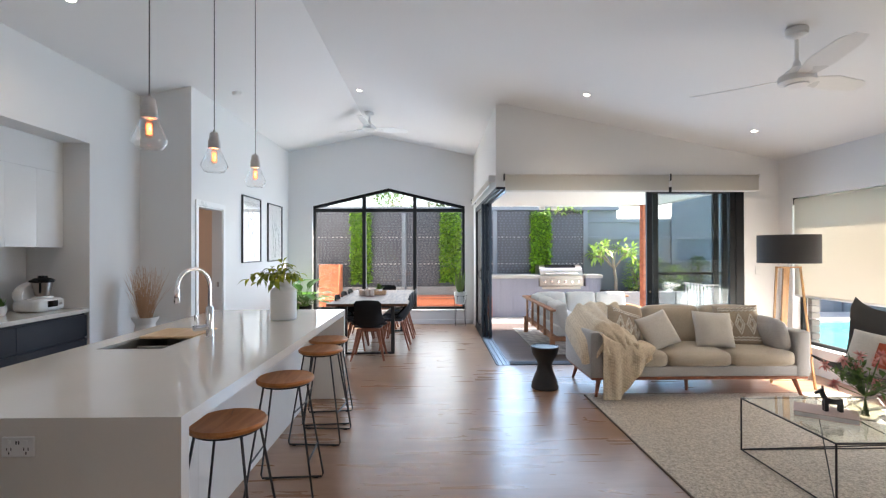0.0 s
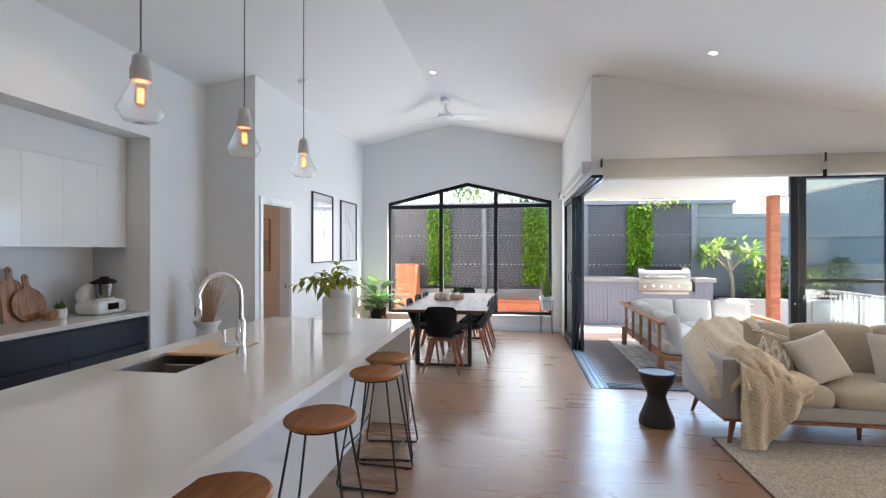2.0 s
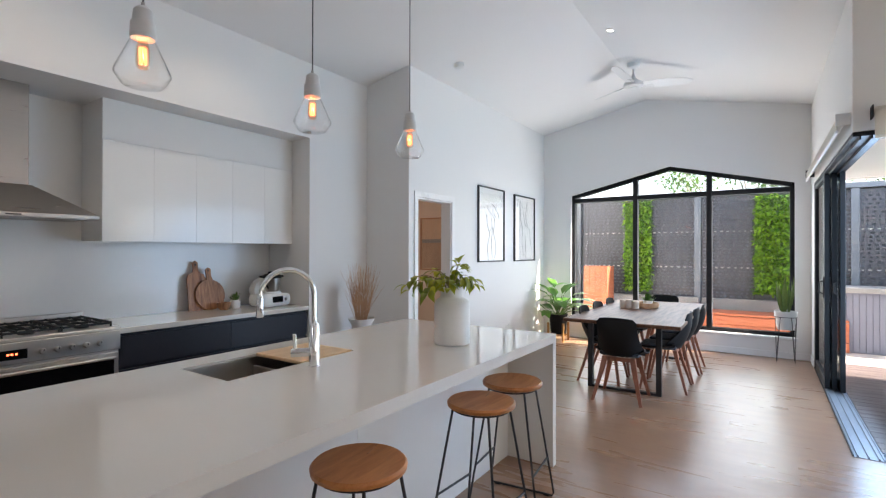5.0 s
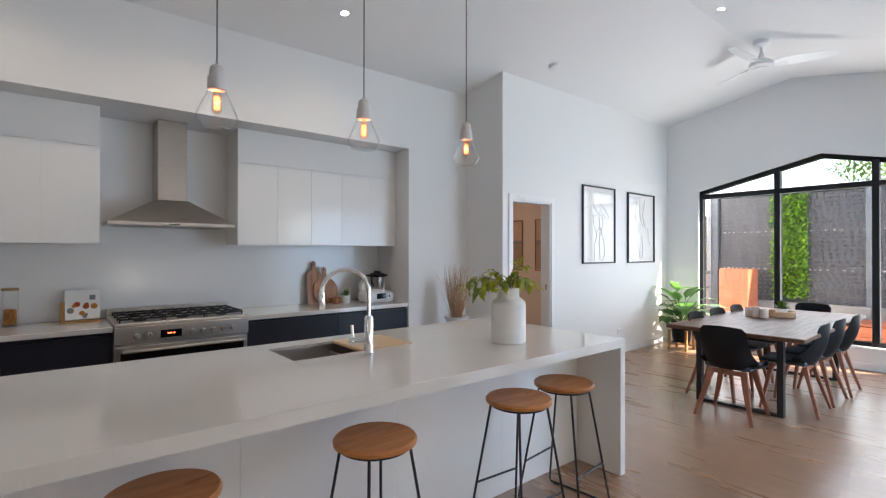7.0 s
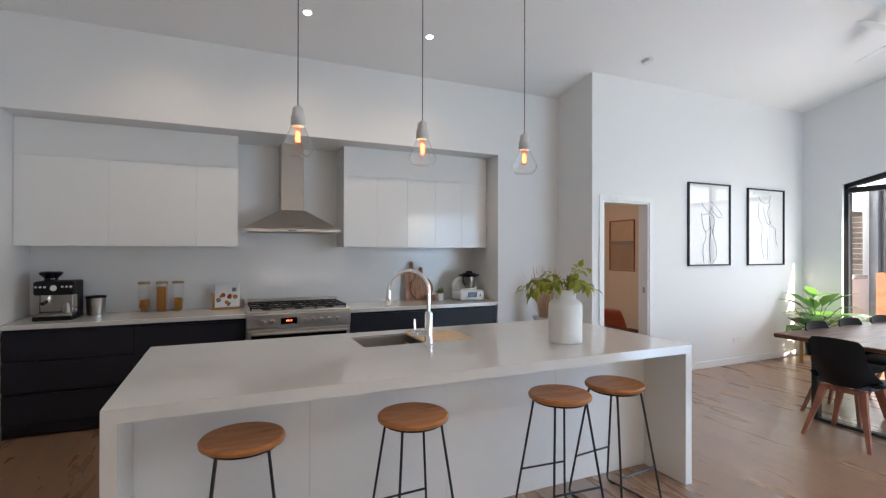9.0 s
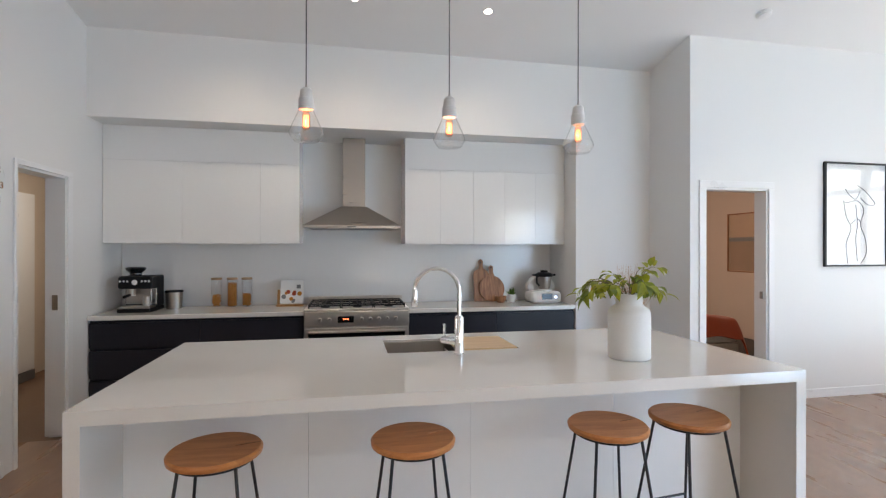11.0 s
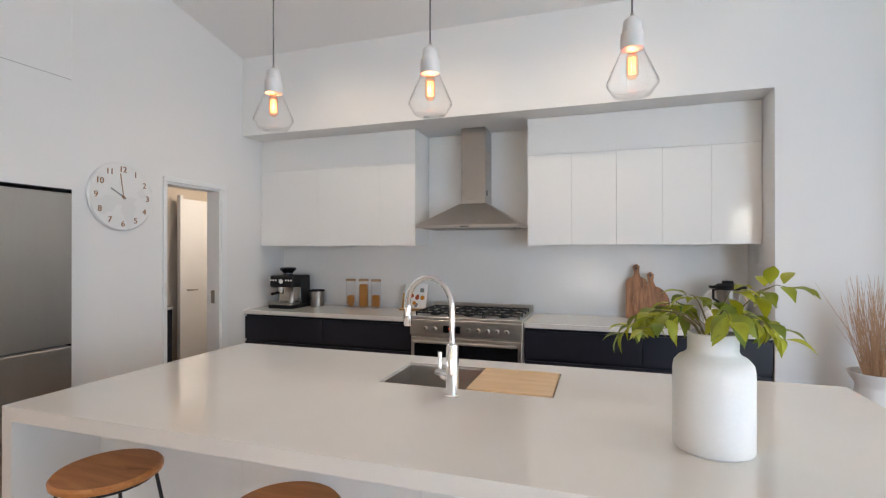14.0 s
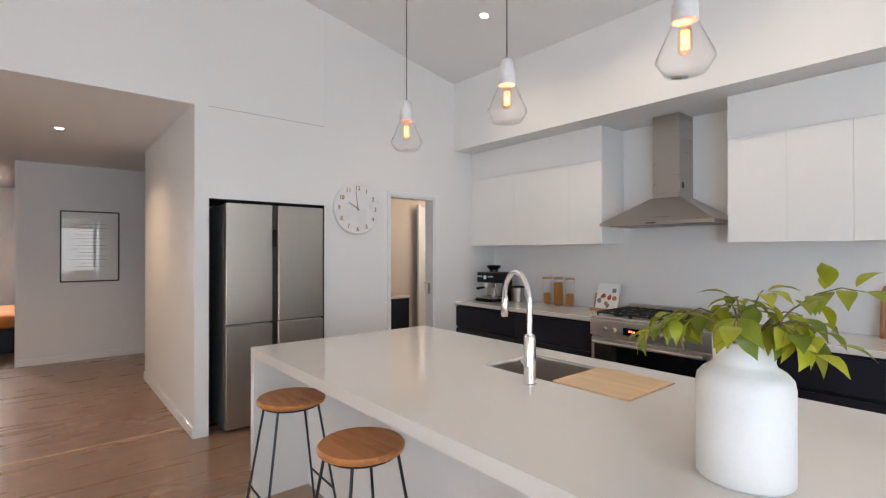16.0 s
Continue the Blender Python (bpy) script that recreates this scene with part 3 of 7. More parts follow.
# living side wall with the long low window behind a blind
LY0, LY1, LZ0, LZ1 = 2.7, 6.05, 0.32, 2.165
wall("wall_living", "white living wall with a long window", (RX, RX + 0.2, 0.3, LY0, -0.1, 2.75), (RX, RX + 0.2, LY1, SY + 0.2, -0.1, 2.75),
     (RX, RX + 0.2, LY0, LY1, -0.1, LZ0), (RX, RX + 0.2, LY0, LY1, LZ1, 2.75))
# fridge wall, pantry door, hall opening
PX0, PX1, PZ = -3.30, -2.705, 2.06
FX0, FX1, FZ = -1.975, -0.975, 1.905
s = Shape()
s.box(KX, PX0, HY - 0.12, HY, -0.1, 3.6)
s.box(PX0, PX1, HY - 0.12, HY, PZ, 3.75)
s.box(PX1, FX0, HY - 0.12, HY, -0.1, 3.85)
s.box(FX0, FX1, HY - 0.12, HY, FZ, 2.64)
s.box(FX0, FX1, HY - 0.12, HY - 0.004, 2.64, 3.9)
s.box(FX1, -0.87, HY - 0.12, HY, -0.1, 3.95)
s.box(-0.87, 1.5, HY - 0.14, HY, 2.64, 3.95)
s.box(1.5, RX, HY - 0.14, HY, -0.1, 3.5)
solid("wall_fridge", s, PAINT, "white wall with fridge recess, pantry doorway and hall opening", "wall", "structure")
wall("wall_hall", "white hall wall beside the fridge recess", (FX1, -0.87, -1.79, HY - 0.12, -0.1, 2.64), (-3.2, FX1, -1.79, -1.70, -0.1, 2.64), (FX0 - 0.1, FX1, -0.32, -0.22, -0.1, 2.64), (FX0 - 0.1, FX0, -0.22, HY - 0.12, -0.1, 2.64))
wall("wall_hall_end", "pale grey-white hall end wall", (-3.2, 0.31, -3.6, -3.47, -0.1, 2.64), (-3.3, -3.2, -3.6, -1.69, -0.1, 2.64), (0.21, 0.31, -7.0, -3.6, -0.1, 2.64))
wall("wall_front_room", "plain white walls of the room past the hall", (1.5, 1.62, -7.1, HY - 0.14, -0.1, 2.64), (0.21, 1.5, -7.1, -7.0, -0.1, 2.64))
wall("wall_pantry", "warm white pantry walls", (-6.0, -2.07, -1.05, -0.95, -0.1, 2.56), (-2.17, -2.07, -0.95, HY - 0.12, -0.1, 2.56), (-6.0, -5.9, -0.95, HY - 0.12, -0.1, 2.56), (-5.9, BX - 0.1, HY - 0.22, HY - 0.12, -0.1, 2.56), material=mat("beige_pantry_paint", (0.66, 0.57, 0.48), 0.7, grain=120, vary=0.03))
wall("wall_bedroom", "warm blush bedroom walls", (-6.95, -6.85, 5.9, 10.2, -0.1, 2.6), (-6.85, DX - 0.12, 9.3, 9.4, -0.1, 2.6), (-6.85, KX - 0.1, 5.93, 6.03, -0.1, 2.6), material=TERRACOTTA)

# floor: sub-floor, then boards one by one at the end of the file
solid("floor", box(-7.2, RX, -7.2, SY, -0.12, -0.012).box(-7.2, SX, SY, FY + 0.1, -0.12, -0.012), mat("dark_subfloor", (0.20, 0.12, 0.075), 0.7), "mid-brown oak plank floor", "floor", "structure")
FLOOR = bpy.data.objects["floor"]
part("joint_strip", box(-0.87, 1.5, 0.195, 0.212, 0.0, 0.002), BAMBOO, FLOOR, "pale joint strip between floors")
part("carpet", box(-6.85, DX - 0.12, 6.05, 9.3, -0.012, 0.004), mat("dark_carpet", (0.09, 0.075, 0.065), 0.95, grain=200, vary=0.2, bump=0.5), FLOOR, "dark bedroom carpet")


def skirting(name, *boxes):
    s = Shape()
    for b in boxes:
        s.box(*b, 0.004)
    return solid(name, s, TRIM, "white painted skirting board", "skirting board", "structure")


skirting("baseboard_dining", (DX, DX + 0.014, DY1 + 0.07, FY, 0, 0.09), (DX, DX + 0.014, 5.93, DY0 - 0.07, 0, 0.09))
skirting("baseboard_far", (DX + 0.014, SX, FY - 0.014, FY, 0, 0.09), (SX - 0.014, SX, 9.44, FY - 0.014, 0, 0.09))
skirting("baseboard_living", (4.24, RX - 0.014, SY - 0.014, SY, 0, 0.09), (RX - 0.014, RX, 1.0, SY, 0, 0.09))
skirting("baseboard_hall", (-0.87, -0.856, -1.79, HY, 0, 0.09), (-3.2, 0.31, -3.47, -3.456, 0, 0.09))
skirting("baseboard_kitchen", (KX, KX + 0.014, NY1, 5.93, 0, 0.09), (FX0 - 0.6, FX0, HY, HY + 0.014, 0, 0.09))


def architrave_y(name, x, y0, y1, z, side, depth):
    """Casing of a doorway in a wall that runs along y."""
    a = thing(name, at(0, 0, 0), "white painted door frame", "door frame", kind="structure")
    w = 0.066
    for k in (x + side * 0.008,):
        part("jamb_casing", box(k - 0.008, k + 0.008, y0 - w, y0, 0, z, 0.003), TRIM, a)
        part("jamb_casing", box(k - 0.008, k + 0.008, y1, y1 + w, 0, z, 0.003), TRIM, a)
        part("head_casing", box(k - 0.008, k + 0.008, y0 - w, y1 + w, z, z + w, 0.003), TRIM, a)
    part("lining", box(x - side * depth, x, y0, y0 + 0.018, 0, z).box(x - side * depth, x, y1 - 0.018, y1, 0, z).box(x - side * depth, x, y0 + 0.018, y1 - 0.018, z - 0.018, z), TRIM, a)
    return a


d1 = architrave_y("door_frame_1", DX, DY0 + 0.004, DY1 - 0.004, DZ - 0.004, 1, 0.14)
part("strike_plate", box(DX - 0.07, DX - 0.04, DY1 - 0.03, DY1 - 0.020, 1.0, 1.07, 0.002), STEEL, d1, "small steel strike plate")
d2 = thing("door_frame_2", at(0, 0, 0), "white painted pantry door frame", "door frame", kind="structure")
for x0, x1, z0, z1 in ((PX0 - 0.066, PX0, 0, PZ), (PX1, PX1 + 0.03, 0, PZ), (PX0 - 0.066, PX1 + 0.03, PZ, PZ + 0.04)):
    part("casing", box(x0, x1, HY, HY + 0.016, z0, z1, 0.003), TRIM, d2)
part("lining", box(PX0, PX0 + 0.018, HY - 0.14, HY, 0, PZ).box(PX1 - 0.018, PX1, HY - 0.14, HY, 0, PZ).box(PX0 + 0.018, PX1 - 0.018, HY - 0.14, HY, PZ - 0.018, PZ), TRIM, d2)
part("strike_plate", box(PX0 + 0.018, PX0 + 0.022, HY - 0.09, HY - 0.05, 1.0, 1.12), STEEL, d2, "brushed steel strike plate")
pd = thing("door_1", at(-5.30, -0.80, 0), "white flush door at the back of the pantry", "door", kind="structure")
part("door_leaf", box(0, 1.165, -0.036, 0, 0.11, 2.11, 0.003), TRIM, pd)
part("threshold", box(0, 1.165, -0.036, 0.004, 0, 0.10), mat("grey_tile_skirting", (0.12, 0.12, 0.125), 0.5), pd, "dark grey tiled threshold")
part("door_casing", box(1.168, 1.21, -0.04, 0.008, 0, 2.15, 0.003), TRIM, pd)
part("door_handle", Shape().tube([(1.10, 0.0, 1.02), (1.10, 0.05, 1.02), (1.00, 0.055, 1.02)], 0.009, 8), STEEL, pd, "steel lever handle")
pc = thing("pantry_cabinet", at(-3.39, -0.72, 0), "dark low pantry cabinet with a pale top", "cabinet")
part("body", box(-0.30, 0.50, -0.22, 0.25, 0, 0.86, 0.004), NAVY, pc)
part("worktop", box(-0.31, 0.51, -0.22, 0.26, 0.86, 0.89, 0.004), STONE, pc)

# peaked window
w = thing("window_1", at(0, 0, 0), "charcoal framed peaked picture window with three bays", "window", kind="structure")
F0, F1, FW = FY + 0.05, FY + 0.15, 0.055
MX = (-1.435, -0.39)
TZ = 2.335


def head(x):
    return WZS + (WZA - WZS) * (1 - (abs(x - WXA) / ((WXA - WX0) if x < WXA else (WX1 - WXA))))


part("window_frame", box(WX0, WX0 + FW, F0, F1, WZ0, WZS, 0.004), FRAME, w)
part("window_frame", box(WX1 - FW, WX1, F0, F1, WZ0, WZS, 0.004), FRAME, w)
part("window_frame", box(WX0 + FW, WX1 - FW, F0, F1, WZ0, WZ0 + FW, 0.004), FRAME, w)
part("window_frame", Shape().prism([(WX0, WZS), (WXA, WZA), (WXA, WZA - FW * 1.1), (WX0, WZS - FW * 1.1)], "y", F0, F1).prism([(WXA, WZA), (WX1, WZS), (WX1, WZS - FW * 1.1), (WXA, WZA - FW * 1.1)], "y", F0, F1), FRAME, w)
part("transom", box(WX0 + FW, WX1 - FW, F0 - 0.004, F1, TZ - 0.036, TZ + 0.036, 0.004), FRAME, w)
for mx in MX:
    part("mullion", box(mx - 0.037, mx + 0.037, F0 - 0.008, F1, WZ0, head(mx) - 0.03, 0.004), FRAME, w)
for a, b in ((WX0 + FW, MX[0] - 0.037), (MX[0] + 0.037, MX[1] - 0.037), (MX[1] + 0.037, WX1 - FW)):
    g = part("pane", box(a, b, FY + 0.097, FY + 0.103, WZ0 + FW, TZ - 0.036), GLASS, w)
    g.visible_shadow = False
    pts = [(a, TZ + 0.036), (b, TZ + 0.036), (b, head(b) - FW)] + ([(WXA, WZA - FW)] if a < WXA < b else []) + [(a, head(a) - FW)]
    pts = [p if p[1] > TZ + 0.037 else (p[0], TZ + 0.038) for p in pts]
    g = part("pane", Shape().prism(pts, "y", FY + 0.097, FY + 0.103), GLASS, w)
    g.visible_shadow = False
part("window_sill", box(WX0 - 0.03, WX1 + 0.03, FY - 0.035, FY - 0.002, WZ0 - 0.03, WZ0 + 0.004, 0.004), TRIM, w, "white timber sill")
part("reveal_lining", Shape().box(WX0, WX0 + 0.004, FY, F0, WZ0, WZS).box(WX1 - 0.004, WX1, FY, F0, WZ0, WZS).box(WX0, WX1, FY - 0.002, F0, WZ0, WZ0 + 0.004), TRIM, w)

# stacked sliding doors on the side opening, pushed to the far end
FH = 2.30


def sliding_panel(name, m, width, label, handle=True, glass=TINT):
    """A glazed aluminium panel: local x along the panel, y its thickness."""
    p = thing(name, m, label, "sliding door", "sliding glass doors", "structure")
    for x0, x1, z0, z1 in ((0, 0.075, 0.02, FH), (width - 0.075, width, 0.02, FH), (0.075, width - 0.075, 0.02, 0.12), (0.075, width - 0.075, FH - 0.045, FH)):
        part("stile" if z1 - z0 > 1 else "rail", box(x0, x1, -0.022, 0.022, z0, z1, 0.003), FRAME, p)
    g = part("pane", box(0.075, width - 0.075, -0.003, 0.003, 0.12, FH - 0.045), glass, p)
    g.visible_shadow = False
    for x in [x0 + 0.031 * k for x0 in (0.24, 0.76) for k in range(7)] if handle else ():
        part("safety_decal", box(x, x + 0.02, -0.0046, -0.0032, 1.02, 1.042), WHITE_PL, p, "small white safety dot")
    if handle:
        h = part("handle", box(0.015, 0.06, 0.022, 0.034, 0.98, 1.20, 0.008), BLACK, p, "black flush handle")
        part("pull", Shape().tube([(0.04, 0.034, 1.02), (0.04, 0.065, 1.04), (0.04, 0.065, 1.14), (0.04, 0.034, 1.16)], 0.008, 8), BLACK, h)
        part("key_cylinder", cyl(0.009, 0, 0.006, 12).moved(pose(0.0375, -0.022, 0.95, 90, 0, 0)), CHROME, p, "small chrome lock")
    return p


for i, (x, y0) in enumerate(((0.845, 8.24), (0.905, 8.22), (0.962, 8.12))):
    sliding_panel("sliding_door", at(x, y0, 0, 90), 1.16, "charcoal framed glass door stacked open")
tr = thing("door_track_1", at(0, 0, 0), "charcoal aluminium sill track of the side opening", "door track", kind="structure")
part("sill", box(0.822, 1.0, SY - 0.04, 9.42, -0.03, 0.004, 0.002), mat("grey_aluminium", (0.24, 0.28, 0.33), 0.45, 0.4, vary=0.08), tr)
for x in (0.818, 0.845, 0.905, 0.962, 0.99):
    part("rib", box(x - 0.004, x + 0.004, SY - 0.03, 9.42, 0.004, 0.014), FRAME if x < 0.83 else bpy.data.materials["grey_aluminium"], tr)
part("head_track", box(0.822, 0.998, SY + 0.01, 9.42, HEAD - 0.035, HEAD - 0.002, 0.002).box(0.86, 0.868, SY + 0.01, 9.42, HEAD - 0.06, HEAD - 0.035).box(0.925, 0.933, SY + 0.01, 9.42, HEAD - 0.06, HEAD - 0.035), FRAME, tr)
part("jamb", box(0.822, 0.998, 9.40, 9.42, 0, HEAD - 0.035), FRAME, tr)
tr2 = thing("door_track_2", at(0, 0, 0), "charcoal aluminium sill track of the living doors", "door track", kind="structure")
part("sill", box(1.0, 4.12, SY - 0.04, SY + 0.17, -0.03, 0.004, 0.002), bpy.data.materials["grey_aluminium"], tr2)
for y in (SY - 0.026, SY + 0.03, SY + 0.085, SY + 0.14):
    part("rib", box(1.0, 4.01, y - 0.004, y + 0.004, 0.004, 0.014), FRAME if y < SY else bpy.data.materials["grey_aluminium"], tr2)
part("head_track", box(SX + 0.18, 4.12, SY + 0.004, SY + 0.19, HEAD - 0.035, HEAD - 0.002, 0.002), FRAME, tr2)
part("jamb", box(4.01, 4.12, SY + 0.004, SY + 0.19, 0, HEAD - 0.035, 0.003), FRAME, tr2)
sliding_panel("sliding_door", at(2.82, SY + 0.03, 0), 1.185, "charcoal framed tinted glass door half closed")
sliding_panel("sliding_door", at(2.925, SY + 0.085, 0), 0.89, "charcoal framed glass door behind another", False, GLASS)
flyd = sliding_panel("sliding_door", at(2.95, SY + 0.14, 0), 1.02, "charcoal framed fly screen door with a middle rail", False, GLASS)
part("rail", box(0.075, 0.945, -0.018, 0.018, 1.165, 1.205, 0.003), FRAME, flyd)
part("fly_screen", box(0.076, 0.944, 0.012, 0.0135, 0.121, FH - 0.046), FLYMESH, flyd, "dark fly screen mesh")

# roller blinds over the doors and the low window


def roller(name, m, width, drop, label):
    """A roller blind: local x along the tube, y towards the room."""
    r = thing(name, m, label, "roller blind", "roller blinds")
    part("tube", cyl(0.032, 0, width, 16).moved(pose(0, 0.05, -0.04, 0, 90, 0)), BLINDM, r)
    part("cloth", box(0.01, width - 0.01, 0.080, 0.083, -drop, -0.04), BLINDM, r)
    part("bottom_rail", box(0.01, width - 0.01, 0.074, 0.089, -drop - 0.024, -drop, 0.004), TRIM, r)
    for x in (0.0, width):
        part("bracket", box(x - 0.004, x + 0.004, 0.0, 0.09, -0.09, 0.0, 0.002), FRAME if x else TRIM, r)
    return r


roller("roller_blind", at(3.08, SY, 2.50, 180), 2.16, 0.215, "cream roller blind rolled up above the doors")
roller("roller_blind", at(4.27, SY, 2.50, 180), 1.17, 0.215, "cream roller blind rolled up above the doors")
roller("roller_blind", at(SX, 6.36, 2.50, 90), 3.0, 0.12, "cream roller blind rolled up above the side opening")
roller("roller_blind", at(RX + 0.095, LY0 + 0.012, 2.162, 90), LY1 - LY0 - 0.024, 1.227, "cream roller blind drawn half down")
w = thing("window_2", at(0, 0, 0), "charcoal framed long low window", "window", kind="structure")
for y0, y1, z0, z1 in ((LY0, LY0 + 0.04, LZ0, LZ1), (LY1 - 0.04, LY1, LZ0, LZ1), (LY0, LY1, LZ0, LZ0 + 0.04), (LY0, LY1, LZ1 - 0.04, LZ1), (4.62, 4.66, LZ0, LZ1)):
    part("window_frame", box(RX + 0.10, RX + 0.16, y0, y1, z0, z1, 0.003), FRAME, w)
for y0, y1 in ((LY0 + 0.04, 4.62), (4.66, LY1 - 0.04)):
    part("pane", box(RX + 0.125, RX + 0.131, y0, y1, LZ0 + 0.04, LZ1 - 0.04), GLASS, w).visible_shadow = False
part("window_sill", box(RX - 0.02, RX + 0.10, LY0, LY1, LZ0 - 0.02, LZ0 + 0.003, 0.003), TRIM, w)
part("reveal_lining", box(RX, RX + 0.10, LY1 - 0.003, LY1, LZ0, LZ1), TRIM, w)

# ---------------------------------------------------------------- kitchen
# island with a waterfall top; the sink sits in a cut-out
IX0, IX1, IY0, IY1, IZ, IT = -2.22, -0.91, 1.745, 4.935, 0.90, 0.055
SKX0, SKX1, SKY0, SKY1 = -2.06, -1.665, 2.965, 3.745
isl = thing("kitchen_island", at(0, 0, 0), "white stone waterfall kitchen island with an open seating side", "kitchen island")
part("worktop", Shape().box(IX0, SKX0, IY0, IY1, IZ - IT, IZ).box(SKX1, IX1, IY0, IY1, IZ - IT, IZ).box(SKX0, SKX1, IY0, SKY0, IZ - IT, IZ).box(SKX0, SKX1, SKY1, IY1, IZ - IT, IZ), STONE, isl, "pale polished stone top with a sink cut-out")
part("end_panel", box(IX0, IX1, IY0, IY0 + IT, 0, IZ - IT), STONE, isl)
part("end_panel", box(IX0, IX1, IY1 - IT, IY1, 0, IZ - IT), STONE, isl)
for i in range(4):
    y = IY0 + IT + i * 0.77
    part("back_panel", box(-1.27, -1.25, y + 0.0006, y + 0.7694, 0.0, IZ - IT), GLOSS, isl, "gloss white panel under the overhang")
part("cupboard_body", box(IX0 + 0.03, -1.27, IY0 + IT, SKY0 - 0.05, 0.1, IZ - IT).box(IX0 + 0.03, -1.27, SKY1 + 0.05, IY1 - IT, 0.1, IZ - IT).box(IX0 + 0.03, -1.27, SKY0 - 0.05, SKY1 + 0.05, 0.1, 0.6), NAVY, isl)
for i in range(4):
    y = IY0 + IT + 0.003 + i * 0.771
    part("cupboard_door", box(IX0 + 0.008, IX0 + 0.028, y, y + 0.765, 0.1, IZ - IT - 0.03, 0.002), NAVY, isl, "navy matt door")
sink = thing("sink", at(0, 0, 0), "brushed steel undermount sink", "sink")
t = 0.006
part("basin", Shape().box(SKX0, SKX0 + t, SKY0, SKY1, 0.68, IZ - 0.012).box(SKX1 - t, SKX1, SKY0, SKY1, 0.68, IZ - 0.012).box(SKX0 + t, SKX1 - t, SKY0, SKY0 + t, 0.68, IZ - 0.012).box(SKX0 + t, SKX1 - t, SKY1 - t, SKY1, 0.68, IZ - 0.012).box(SKX0, SKX1, SKY0, SKY1, 0.67, 0.68), COOKER, sink)
part("waste", cyl(0.045, 0.680, 0.684, 20, 0.002, (-1.86, 3.17, 0)), CHROME, sink, "chrome basket waste")
part("divider", box(SKX0 + t, SKX1 - t, 3.36, 3.375, 0.68, 0.84, 0.003), STEEL, sink)
board = thing("chopping_board", at(0, 0, 0), "pale bamboo chopping board laid over the sink", "chopping board")
part("board", box(SKX0 + 0.008, SKX1 - 0.008, 3.375, SKY1 - 0.008, IZ - 0.012, IZ + 0.006, 0.004), BAMBOO, board)

tap = thing("kitchen_tap", at(-1.553, 3.352, IZ), "tall chrome gooseneck tap with a side lever", "tap")
part("base", cyl(0.029, 0, 0.012, 24, 0.003).lathe([(0.026, 0.012), (0.026, 0.20), (0.022, 0.215), (0.014, 0.22)], 24), CHROME, tap)
neck = [(0, 0, 0.2), (0, 0, 0.352)] + [(-0.128 * (1 - math.cos(radians(a))) * 0.39, -0.128 * (1 - math.cos(radians(a))) * 0.92, 0.352 + 0.128 * math.sin(radians(a))) for a in range(12, 181, 12)]
hx, hy = neck[-1][0], neck[-1][1]
part("spout", Shape().tube(neck, 0.0125, 14), CHROME, tap)
part("spray_head", Shape().tube([(hx, hy, 0.36), (hx, hy, 0.345), (hx, hy, 0.27), (hx, hy, 0.262)], [0.013, 0.0165, 0.0185, 0.015], 16), CHROME, tap)
lv = part("valve", Shape().tube([(-0.01, -0.01, 0.075), (-0.066, -0.080, 0.075), (-0.070, -0.085, 0.075)], [0.021, 0.021, 0.017], 16), CHROME, tap)
part("lever", Shape().tube([(-0.058, -0.070, 0.09), (-0.060, -0.073, 0.165)], [0.008, 0.009], 10), CHROME, lv)

outlet = thing("power_outlet", at(-1.482, IY0, 0.80), "white double power point on the island end", "power outlet")
part("plate", box(-0.058, 0.058, -0.009, 0, -0.036, 0.036, 0.003), WHITE_PL, outlet)
for dx in (-0.03, 0.03):
    part("switch", box(dx - 0.006, dx + 0.006, -0.012, -0.009, 0.012, 0.026, 0.001), WHITE_PL, outlet)
    part("socket", Shape().box(dx - 0.009, dx - 0.006, -0.0096, -0.009, -0.012, -0.002).box(dx + 0.006, dx + 0.009, -0.0096, -0.009, -0.012, -0.002).box(dx - 0.002, dx + 0.002, -0.0096, -0.009, -0.026, -0.016), INK, outlet)
part("usb_port", box(-0.007, -0.002, -0.0096, -0.009, 0.01, 0.022).box(0.002, 0.007, -0.0096, -0.009, 0.01, 0.022), INK, outlet)

# back bench
STY0, STY1 = 2.345, 3.325
BT0, BT1 = 0.865, 0.905


def base_run(name, y0, y1, cuts, label):
    u = thing(name, at(0, 0, 0), label, "base cabinet", "navy base cabinets")
    part("body", box(BX + 0.01, KX - 0.045, y0, y1, 0.0, BT0), NAVY, u)
    edges = [y0] + list(cuts) + [y1]
    for a, b in zip(edges, edges[1:]):
        for z0, z1 in ((0.1, 0.335), (0.36, 0.595), (0.62, 0.84)):
            part("drawer_front", box(KX - 0.04, KX - 0.02, a + 0.0015, b - 0.0015, z0, z1, 0.0015), NAVY, u)
    part("kickboard", box(KX - 0.09, KX - 0.085, y0, y1, 0, 0.1), BLACK, u)
    return u


base_run("base_cabinet", NY0 + 0.01, STY0 - 0.006, (1.44,), "navy matt drawer unit with finger-pull shadow gaps")
base_run("base_cabinet", STY1 + 0.006, NY1 - 0.006, (4.22,), "navy matt drawer unit with finger-pull shadow gaps")
for y0, y1 in ((NY0 + 0.006, STY0 - 0.004), (STY1 + 0.004, NY1 - 0.004)):
    solid("benchtop", box(BX + 0.008, KX, y0, y1, BT0, BT1, 0.003), STONE, "pale stone benchtop on navy drawers", "benchtop")
solid("splashback", box(BX, BX + 0.008, NY0 + 0.006, NY1 - 0.004, BT1, NZ), SPLASH, "glossy white glass splashback", "splashback", "structure")


